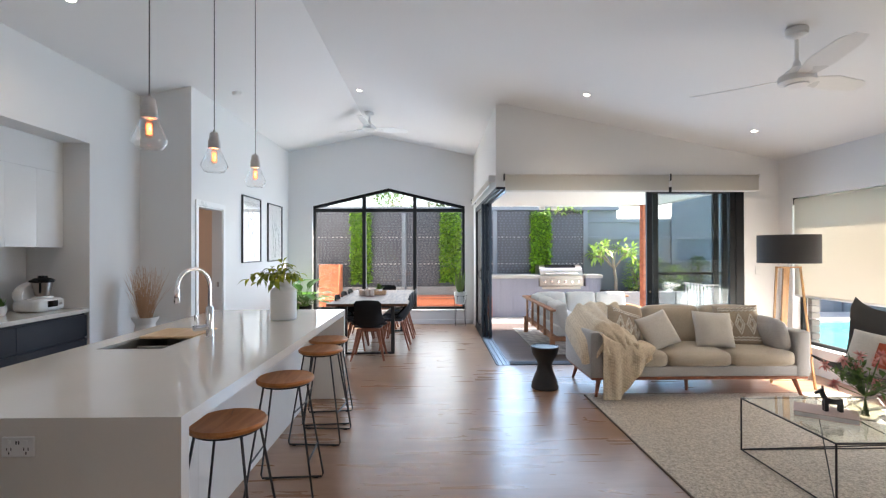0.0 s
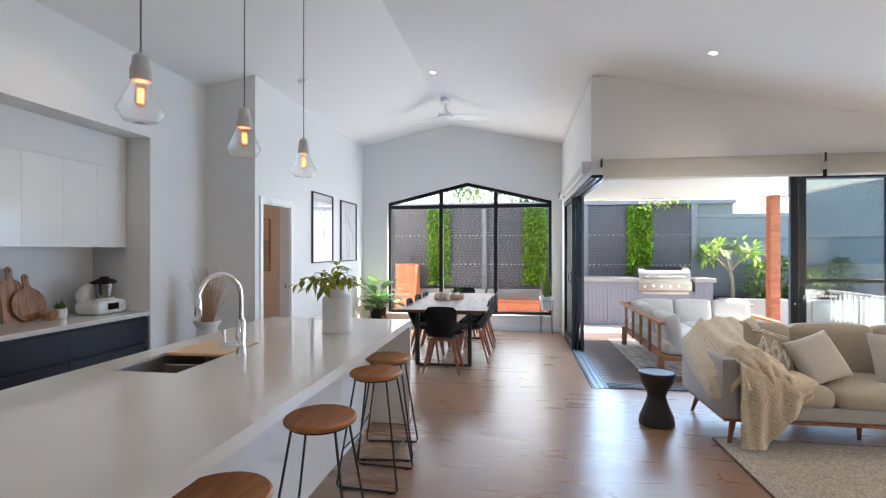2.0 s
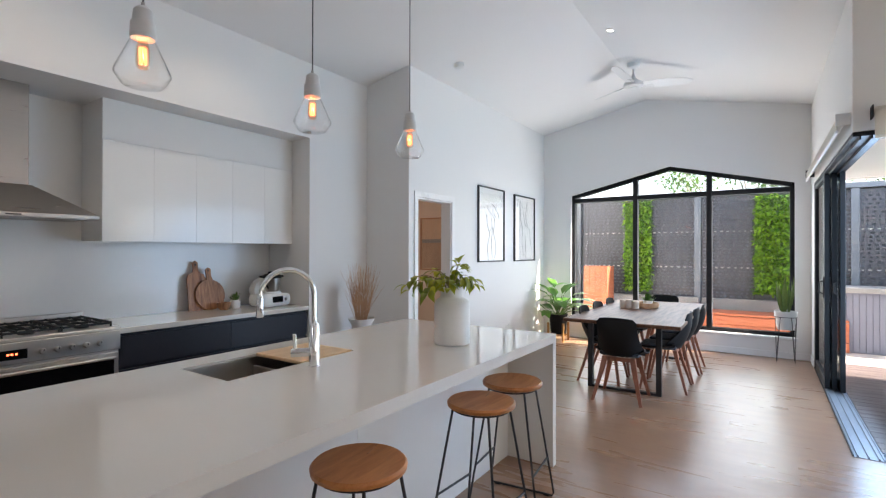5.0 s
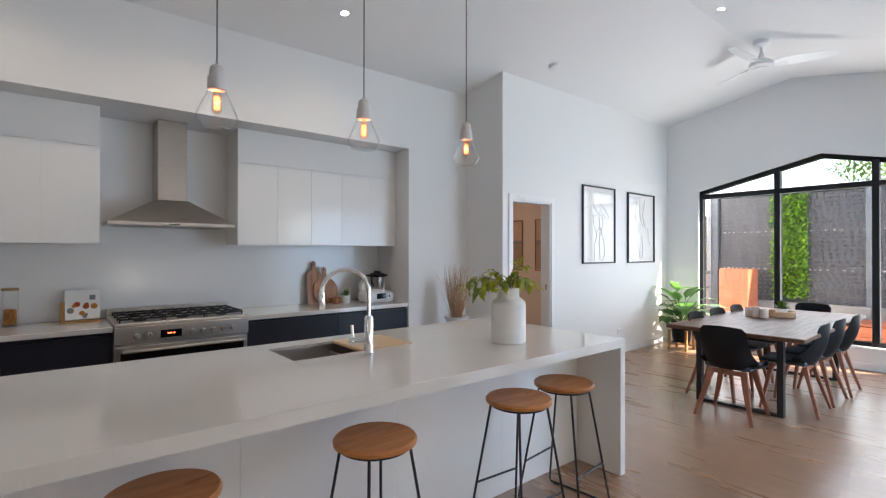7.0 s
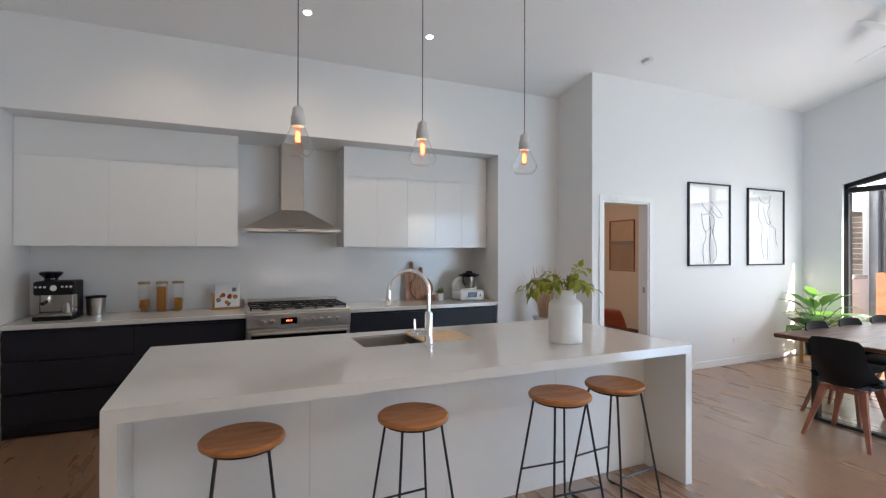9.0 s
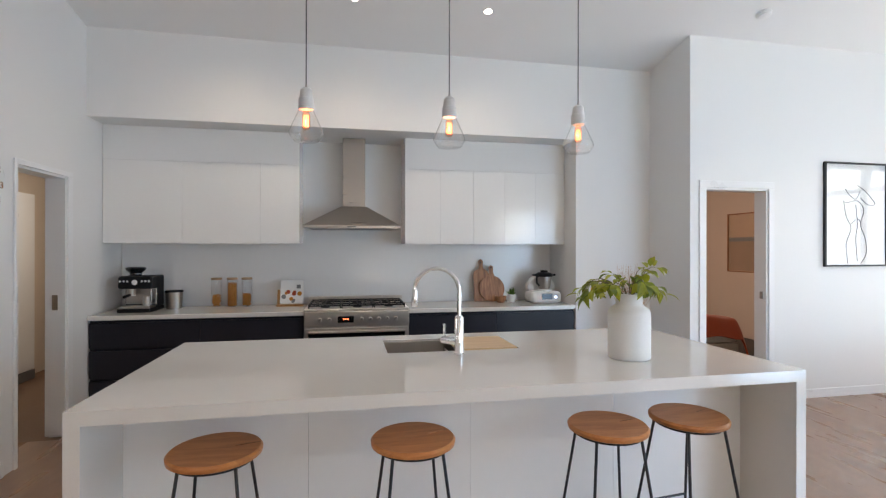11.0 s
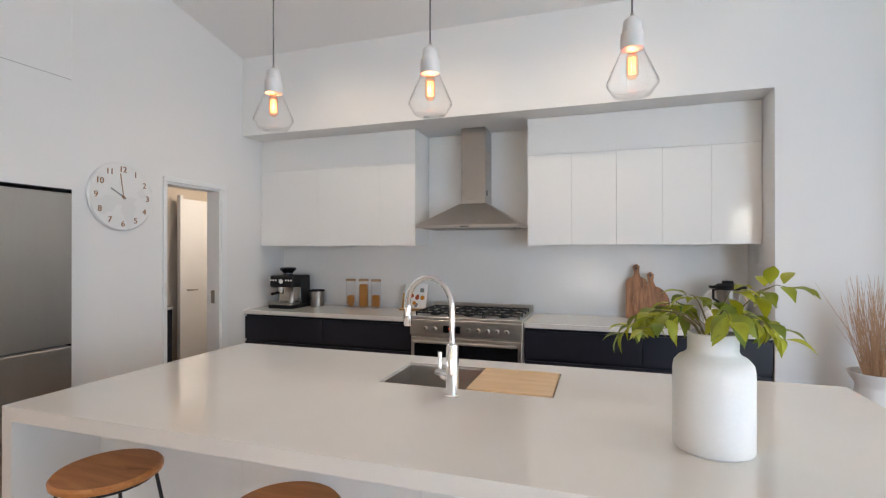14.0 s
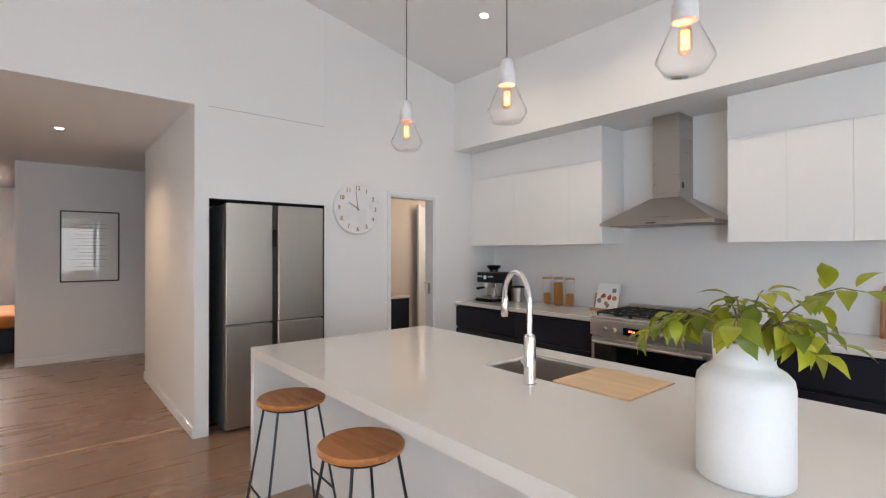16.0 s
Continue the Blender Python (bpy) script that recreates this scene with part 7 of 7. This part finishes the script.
def green_panel(x0, x1, z0, z1, y, seed):
    g = thing("green_wall", at(0, 0, 0), "bright green artificial hedge panel on the fence", "hedge panel", "hedge panels on the fence")
    part("mesh_back", box(x0, x1, y, y + 0.02, z0, z1), LEAF_F, g)
    s, rnd = Shape(), random.Random(seed)
    for k in range(1250):
        p = Vector((rnd.uniform(x0, x1), y - rnd.uniform(0, 0.05), rnd.uniform(z0, z1)))
        d = Vector((rnd.gauss(0, 0.8), -abs(rnd.gauss(0.5, 0.5)), rnd.gauss(0.1, 0.8)))
        s.leaf(p, d, (0, -0.5, 1), rnd.uniform(0.06, 0.095), rnd.uniform(0.036, 0.055), 0.2, 0.3)
    tagged(part("leaves", s, LEAF_C, g, "small bright green leaves", 60), kind="stuff")


seed = 1
for x in (-2.92, -0.72, 1.52):
    a, b = x + 0.055, x + 2.20
    perforated(fence, a, x + 0.88, 0.62, 2.47, FYY - 0.10, seed)
    perforated(fence, x + 1.38, b, 0.62, 2.47, FYY - 0.10, seed + 1)
    green_panel(x + 0.88, x + 1.38, 0.72 if x < 1 else 0.95, 2.45, FYY - 0.13, seed + 2)
    for z in (1.16, 1.82):
        part("batten", box(a, b, FYY - 0.091, FYY + 0.02, z - 0.024, z + 0.024), RAILPALE, fence, "pale timber batten")
    for k in range(2):
        part("sleeper", box(a, b, FYY - 0.18, FYY - 0.06, 0.10 + 0.26 * k, 0.355 + 0.26 * k, 0.008), SLEEPER, fence, "grey concrete sleeper")
    seed += 3
f2 = thing("boundary_fence", at(0, 0, 0), "plain slate blue panel fence with rails", "fence", kind="structure")
for k in range(5):
    x = 3.83 + 2.2 * k
    top = 2.30 if k == 0 else 3.0
    part("panel", box(x, x + 2.2, FYY + 0.065, FYY + 0.085, -0.15, top), FENCE, f2)
    part("fence_post", box(x + 2.15, x + 2.25, FYY - 0.02, FYY + 0.062, -0.15, top + 0.05, 0.004), FENCE, f2)
    for z in (1.23, 1.81, top - 0.05):
        part("rail", box(x, x + 2.15, FYY, FYY + 0.06, z - 0.045, z + 0.045, 0.004), FENCE, f2)
for k in range(6):
    y = 1.0 + 2.15 * k - 2.0
    part("side_panel", box(13.4, 13.42, y, y + 2.15, -0.15, 2.1), FENCE, f2)
    part("fence_post", box(13.33, 13.4, y - 0.05, y + 0.05, -0.15, 2.15, 0.004), FENCE, f2)

# white wing of the house past the window, with a small window and brick reveal
wing = thing("house_wing", at(0, 0, 0), "white rendered wing of the house with a small window", "house wing", kind="structure")
part("wall", Shape().box(-3.3, -3.05, FY + 0.22, 11.12, -0.15, 3.4).box(-3.3, -3.05, 11.62, FYY - 0.14, -0.15, 3.4).box(-3.3, -3.05, 11.12, 11.62, -0.15, 1.12).box(-3.3, -3.05, 11.12, 11.62, 2.15, 3.4), RENDERW, wing)
for k in range(12):
    part("brick", box(-3.20, -3.052, 11.622, 11.626, 0, 0.076, 0.001).moved(at(0, -0.006, 1.125 + 0.086 * k)), BRICKM, wing)
wnw = part("window", box(-3.24, -3.20, 11.12, 11.16, 1.12, 2.15).box(-3.24, -3.20, 11.58, 11.62, 1.12, 2.15).box(-3.24, -3.20, 11.16, 11.58, 1.12, 1.16).box(-3.24, -3.20, 11.16, 11.58, 2.11, 2.15), FRAME, wing)
part("pane", box(-3.225, -3.219, 11.16, 11.58, 1.16, 2.11), SCREENGLASS, wnw)
part("sill", box(-3.06, -3.0, 11.08, 11.66, 1.06, 1.12, 0.005), SLEEPER, wing)

pl = thing("timber_planter", at(-2.415, 11.32), "orange timber planter box beside the wall", "planter")
for k in range(4):
    x = -0.225 + 0.1125 * k
    part("front_board", box(x + 0.0005, x + 0.112, -0.24, -0.217, -0.05, 1.18, 0.002), CORTEN, pl)
    y = -0.216 + 0.116 * k
    for x0 in (-0.225, 0.202):
        part("side_board", box(x0, x0 + 0.023, y + 0.0005, y + 0.1155, -0.05, 1.18, 0.002), CORTEN, pl)
part("back_board", box(-0.20, 0.20, 0.225, 0.248, -0.05, 1.18), CORTEN, pl)
part("soil", box(-0.20, 0.20, -0.215, 0.223, -0.05, 1.12), SOIL, pl)
be = thing("garden_bench", at(0.35, 11.35), "low red stained timber garden bench", "bench")
for k in range(4):
    part("seat_board", box(-1.25, 1.0, -0.30 + 0.15 * k, -0.155 + 0.15 * k, 0.40, 0.435, 0.005), CORTEN, be)
for k in range(3):
    part("front_board", box(-1.25, 1.0, -0.30, -0.275, -0.04 + 0.145 * k, 0.10 + 0.145 * k, 0.004), CORTEN, be)
part("base", box(-1.22, 0.97, -0.27, 0.28, -0.05, 0.39), BLACK, be)

# outdoor kitchen
ok = thing("outdoor_bench", at(0, 0, 0), "blue-grey clad outdoor kitchen bench with a pale top", "outdoor kitchen")
part("core", box(1.1, 2.46, 11.17, 11.76, -0.05, 0.85).box(3.56, 3.9, 11.17, 11.76, -0.05, 0.85).box(2.46, 3.56, 11.17, 11.76, -0.05, 0.66), CLAD, ok)
for k in range(18):
    x = 1.1 + 0.0756 * k
    part("cladding_board", box(x + 0.002, x + 0.0735, 11.155, 11.168, -0.04, 0.85, 0.003), CLAD, ok)
for k in range(4):
    x = 3.56 + 0.085 * k
    part("cladding_board", box(x + 0.002, x + 0.083, 11.155, 11.168, -0.04, 0.85, 0.003), CLAD, ok)
part("worktop", box(1.05, 2.48, 11.12, 11.78, 0.85, 0.93, 0.006), SLEEPER, ok)
part("worktop", box(3.54, 3.95, 11.12, 11.78, 0.85, 0.93, 0.006), SLEEPER, ok)
bq = thing("barbecue", at(2.98, 11.42, 0), "built-in stainless steel hooded gas barbecue", "barbecue")
part("firebox", box(-0.50, 0.50, -0.26, 0.30, 0.66, 0.92, 0.006), STEEL, bq)
part("control_panel", box(-0.51, 0.51, -0.31, -0.26, 0.68, 0.86, 0.008), STEEL, bq)
hood_prof = [(-0.27, 0.925), (-0.26, 1.0), (-0.20, 1.09), (-0.08, 1.15), (0.10, 1.16), (0.28, 1.12), (0.28, 0.925)]
hd = part("hood", Shape().prism([(p[0], p[1]) for p in hood_prof], "x", -0.50, 0.50), STEEL, bq, "curved steel hood")
part("hood_window", box(-0.36, 0.36, -0.014, 0.0, -0.055, 0.055, 0.003).moved(pose(0, -0.14, 1.125, -64, 0, 0)), SCREENGLASS, hd)
part("hood_handle", Shape().tube([(-0.38, -0.30, 0.97), (0.38, -0.30, 0.97)], 0.014, 10).tube([(-0.36, -0.25, 0.97), (-0.36, -0.30, 0.97)], 0.01).tube([(0.36, -0.25, 0.97), (0.36, -0.30, 0.97)], 0.01), CHROME, hd)
for k in range(6):
    part("knob", cyl(0.028, 0, 0.03, 18, 0.005).moved(pose(-0.40 + 0.16 * k, -0.31, 0.77, 90, 0, 0)), CHROME, bq)
part("drip_drawer", box(-0.45, 0.45, -0.28, -0.255, 0.60, 0.66, 0.004), STEEL, bq)

# outdoor corner sofa
os_ = thing("outdoor_sofa", at(0, 0, -0.03), "teak corner sofa with thick white cushions", "outdoor sofa")
part("seat_frame", box(1.72, 2.50, 6.86, 8.95, 0.22, 0.28, 0.008), TEAK, os_)
part("seat_frame", box(2.50, 3.60, 8.18, 8.95, 0.22, 0.28, 0.008), TEAK, os_)
part("back_rail", box(1.66, 1.74, 6.80, 8.98, 0.655, 0.69, 0.008), TEAK, os_, "flat teak back rail")
part("back_rail", box(1.74, 3.66, 8.93, 9.01, 0.655, 0.69, 0.008), TEAK, os_, "flat teak back rail")
for y in (6.86, 7.30, 7.75, 8.2, 8.65):
    part("slat", Shape().loft([[(1.69 + a * 0.016, y + b * 0.022, 0.24) for a, b in ((-1, -1), (1, -1), (1, 1), (-1, 1))], [(1.70 + a * 0.016, y + 0.05 + b * 0.022, 0.66) for a, b in ((-1, -1), (1, -1), (1, 1), (-1, 1))]]), TEAK, os_)
for x in (2.0, 2.5, 3.0, 3.55):
    part("slat", box(x - 0.022, x + 0.022, 8.955, 8.985, 0.24, 0.66, 0.005), TEAK, os_)
for x, y in ((1.70, 6.86), (1.72, 8.93), (2.45, 6.90), (3.58, 8.93), (3.58, 8.24)):
    part("leg", box(x - 0.035, x + 0.035, y - 0.035, y + 0.035, 0.0, 0.30, 0.006), TEAK, os_)
part("arm", box(3.56, 3.66, 8.18, 8.95, 0.50, 0.54, 0.008).box(3.58, 3.64, 8.20, 8.26, 0.28, 0.50), TEAK, os_, "teak arm")
for k, (c, h) in enumerate((((2.13, 7.50, 0.36), (0.36, 0.63, 0.075)), ((2.13, 8.53, 0.36), (0.36, 0.39, 0.075)), ((3.03, 8.55, 0.36), (0.53, 0.36, 0.075)))):
    part("seat_cushion", Shape().soft(c, h, 0.03, 7, 0.008, 0.004, k), OUTCLOTH, os_, "thick white seat cushion", 60)
for k, y in enumerate((7.16, 7.78, 8.38)):
    part("back_cushion", Shape().soft((0, 0, 0), (0.085, 0.295, 0.205), 0.045, 8, 0.012, 0.008, k + 4).moved(pose(1.87, y, 0.555, 0, -10, 0)), OUTCLOTH, os_, "plump white back cushion", 60)
for k, x in enumerate((2.15, 2.70, 3.25)):
    part("back_cushion", Shape().soft((0, 0, 0), (0.265, 0.085, 0.205), 0.045, 8, 0.012, 0.008, k + 8).moved(pose(x, 8.80, 0.555, -10, 0, 0)), OUTCLOTH, os_, "plump white back cushion", 60)
orug = thing("outdoor_rug", at(0, 0, -0.03), "grey patterned outdoor rug", "rug")
part("weave", box(1.55, 3.9, 7.0, 9.4, 0.0, 0.008, 0.002), OUTRUG, orug)


def tree(name, m, height, spread, leaf_mat, leaf, wide, n, label, seed, limbs=6, trunk_r=0.05, flat=1.0):
    """A tapered trunk that forks twice, with leaves in clumps at the ends."""
    rnd = random.Random(seed)
    t = thing(name, m, label, "tree")
    tr, lv = Shape(), Shape()
    fork = Vector((rnd.uniform(-0.05, 0.05), rnd.uniform(-0.05, 0.05), height * 0.42))
    tr.tube([(0, 0, -0.05), fork * 0.5 + Vector((0.02, 0, 0)), fork], [trunk_r, trunk_r * 0.8, trunk_r * 0.65], 10)
    for k in range(limbs):
        a = 2 * math.pi * k / limbs + rnd.uniform(-0.4, 0.4)
        mid = fork + Vector((math.cos(a) * spread * 0.45, math.sin(a) * spread * 0.45, height * rnd.uniform(0.18, 0.3)))
        tr.tube([fork, fork.lerp(mid, 0.5) + Vector((0, 0, -0.02)), mid], [trunk_r * 0.55, trunk_r * 0.42, trunk_r * 0.34], 8)
        for q in range(3):
            b = a + rnd.uniform(-0.8, 0.8)
            end = mid + Vector((math.cos(b) * spread * rnd.uniform(0.2, 0.55), math.sin(b) * spread * rnd.uniform(0.2, 0.55), height * rnd.uniform(0.05, 0.30) * flat))
            tr.tube([mid, mid.lerp(end, 0.6), end], [trunk_r * 0.3, trunk_r * 0.2, trunk_r * 0.12], 6)
            for w in range(n):
                d = Vector((rnd.gauss(0, 1), rnd.gauss(0, 1), rnd.gauss(0.15, 0.7))).normalized()
                lv.leaf(end + d * (rnd.uniform(0, leaf * 0.9) if leaf > 0.16 else 0.75 * rnd.random() ** 0.5), d + Vector((0, 0, 0.1)), (0, 0, 1), leaf * rnd.uniform(0.7, 1.2), wide * rnd.uniform(0.8, 1.2), 0.3, 0.2)
    part("trunk", tr, BARK, t, "forked pale trunk")
    part("crown", lv, leaf_mat, t, "open leafy crown", 60)
    return t


tree("frangipani_tree", at(4.38, 11.45, 0.55), 1.25, 0.50, LEAF_D, 0.18, 0.06, 15, "small frangipani tree in a raised bed", 8, 6, 0.045, 0.5)
tree("tree", at(-0.3, 19.0, -0.16), 4.6, 2.4, LEAF_F, 0.15, 0.07, 150, "leafy garden tree beyond the fence", 15, 7, 0.12)
tree("tree", at(2.6, 21.0, -0.16), 4.7, 2.6, LEAF_F, 0.15, 0.07, 150, "leafy garden tree beyond the fence", 17, 7, 0.12)
rb = thing("raised_bed", at(0, 0, 0), "raised garden bed of sandstone blocks", "garden bed")
for k in range(7):
    part("block", box(3.98 + 0.4 * k, 4.37 + 0.4 * k, 10.95, 11.12, -0.05, 0.55, 0.015), SLEEPER, rb)
part("soil", box(3.99, 6.8, 11.12, 11.84, -0.05, 0.52), SOIL, rb)


def shrub(x, y, z, r, h, n, m, seed, label):
    t = thing("shrub", at(x, y, z), label, "shrub", "garden shrubs")
    rnd, s, b = random.Random(seed), Shape(), Shape()
    for k in range(9):
        a = rnd.uniform(0, 6.28)
        b.tube([(0, 0, 0), (math.cos(a) * r * 0.5, math.sin(a) * r * 0.5, h * 0.8)], [0.012, 0.004], 5)
    for k in range(n):
        a, q, z2 = rnd.uniform(0, 6.28), math.sqrt(rnd.random()), rnd.random()
        rr = r * q * math.sin(math.pi * (0.15 + 0.8 * z2))
        p = Vector((rr * math.cos(a), rr * math.sin(a), h * z2))
        d = Vector((math.cos(a), math.sin(a), rnd.uniform(-0.2, 1.2)))
        s.leaf(p, d, (0, 0, 1), rnd.uniform(0.09, 0.17), rnd.uniform(0.035, 0.06), 0.3)
    part("stems", b, BARK, t)
    part("leaves", s, m, t, "dense green leaves", 60)


for k, (x, y, r, h) in enumerate(((4.9, 11.5, 0.30, 0.75), (5.3, 11.45, 0.32, 0.85), (5.8, 11.5, 0.36, 0.6), (6.4, 11.5, 0.34, 0.8))):
    shrub(x, y, 0.52, r, h, 420, LEAF_F if k % 2 else LEAF_D, 60 + k, "leafy green garden shrub in the raised bed")
for k in range(6):
    shrub(11.6 + 0.3 * (k % 2), 5.2 + 1.25 * k, -0.1, 0.8, 1.5 + 0.3 * (k % 3), 700, LEAF_F if k % 2 else LEAF_B, 80 + k, "large green shrub beside the pool")
vn = thing("vine", at(3.35, FYY - 0.16, 2.40), "trailing vine over the fence top", "vine")
s, tv, rnd = Shape(), Shape(), random.Random(31)
for k in range(5):
    pts = [Vector((0.5, 0.1, 0.14))]
    for q in range(6):
        pts.append(pts[-1] + Vector((-0.17 + rnd.uniform(-0.05, 0.05), -0.03, rnd.uniform(-0.07, 0.05))))
    tv.tube(pts, 0.004, 5)
    for p in pts:
        for w in range(3):
            s.leaf(p, (rnd.gauss(0, 1), -0.6, rnd.gauss(0, 0.7)), (0, -0.3, 1), rnd.uniform(0.07, 0.12), 0.055, 0.3)
part("stems", tv, BARK, vn)
part("leaves", s, LEAF_D, vn, "pale green vine leaves", 60)

# pool and its fence
pool = thing("swimming_pool", at(0, 0, 0), "turquoise swimming pool with pale coping", "pool", kind="structure")
part("water", box(5.6, 10.6, 5.0, 10.2, -0.10, -0.045), WATER, pool, "turquoise pool water")
for x0, x1, y0, y1 in ((5.2, 5.6, 4.6, 10.6), (10.6, 11.0, 4.6, 10.6), (5.6, 10.6, 4.6, 5.0), (5.6, 10.6, 10.2, 10.6)):
    part("coping", box(x0, x1, y0, y1, -0.10, -0.02, 0.006), RENDERW, pool)
pf = thing("pool_fence", at(0, 0, 0), "white slatted pool fence with rails", "fence")
for z in (0.12, 0.86):
    part("rail", box(4.86, 4.90, 7.72, 9.24, z - 0.02, z + 0.02, 0.003), TRIM, pf)
for k in range(14):
    part("slat", box(4.872, 4.888, 7.75 + 0.11 * k, 7.766 + 0.11 * k, -0.06, 0.84), TRIM, pf)
pier = thing("brick_pier", at(4.84, 6.1, -0.15), "painted brick pier at the corner of the house", "pier")
for k in range(14):
    part("brick", box(-0.045, 0.06, -0.11, 0.11, 0.086 * k, 0.076 + 0.086 * k, 0.003), BRICKM, pier)

# ---------------------------------------------------------------- floor boards, one by one
def boards(parent, name, x0, x1, y0, y1, width, length, material, z0, z1, along_y=True, seed=3, gap=0.0005):
    """Staggered boards over a rectangle; boards of one length share a mesh."""
    rnd = random.Random(seed)
    cache = {}
    a0, a1, b0, b1 = (x0, x1, y0, y1) if along_y else (y0, y1, x0, x1)
    a = a0
    while a < a1 - 0.01:
        wd = min(width, a1 - a)
        b = b0 - rnd.choice((0.15, 0.35, 0.55, 0.75)) * length
        while b < b1 - 0.02:
            s, e = max(b, b0), min(b + length, b1)
            if e - s > 0.03:
                key = (round(wd, 4), round(e - s, 4))
                if key not in cache:
                    h, g = key[1] / 2 - gap, key[0] / 2 - gap
                    sh = box(-g, g, -h, h, z0, z1, 0.0001) if along_y else box(-h, h, -g, g, z0, z1, 0.0001)
                    cache[key] = sh.mesh(name, material)
                ob = new(name, cache[key])
                ob.parent = parent
                ob.location = (a + wd / 2, (s + e) / 2, 0) if along_y else ((s + e) / 2, a + wd / 2, 0)
            b += length
        a += width


boards(FLOOR, "plank", KX, RX, HY, HY + 5.70, 0.19, 2.2, OAK, -0.012, 0.0, False, 5, 0.0)
boards(FLOOR, "plank", KX, SX, HY + 5.70, FY, 0.19, 2.2, OAK, -0.012, 0.0, False, 3, 0.0)
boards(FLOOR, "plank", -3.2, 1.5, -3.47, HY, 0.19, 2.2, OAK, -0.012, 0.0, False, 6, 0.0)
boards(deck, "deck_board", 1.02, 4.75, SY + 0.22, 10.1, 0.14, 3.73, DECK, -0.034, -0.012 - 0.018, False, 8, 0.003)
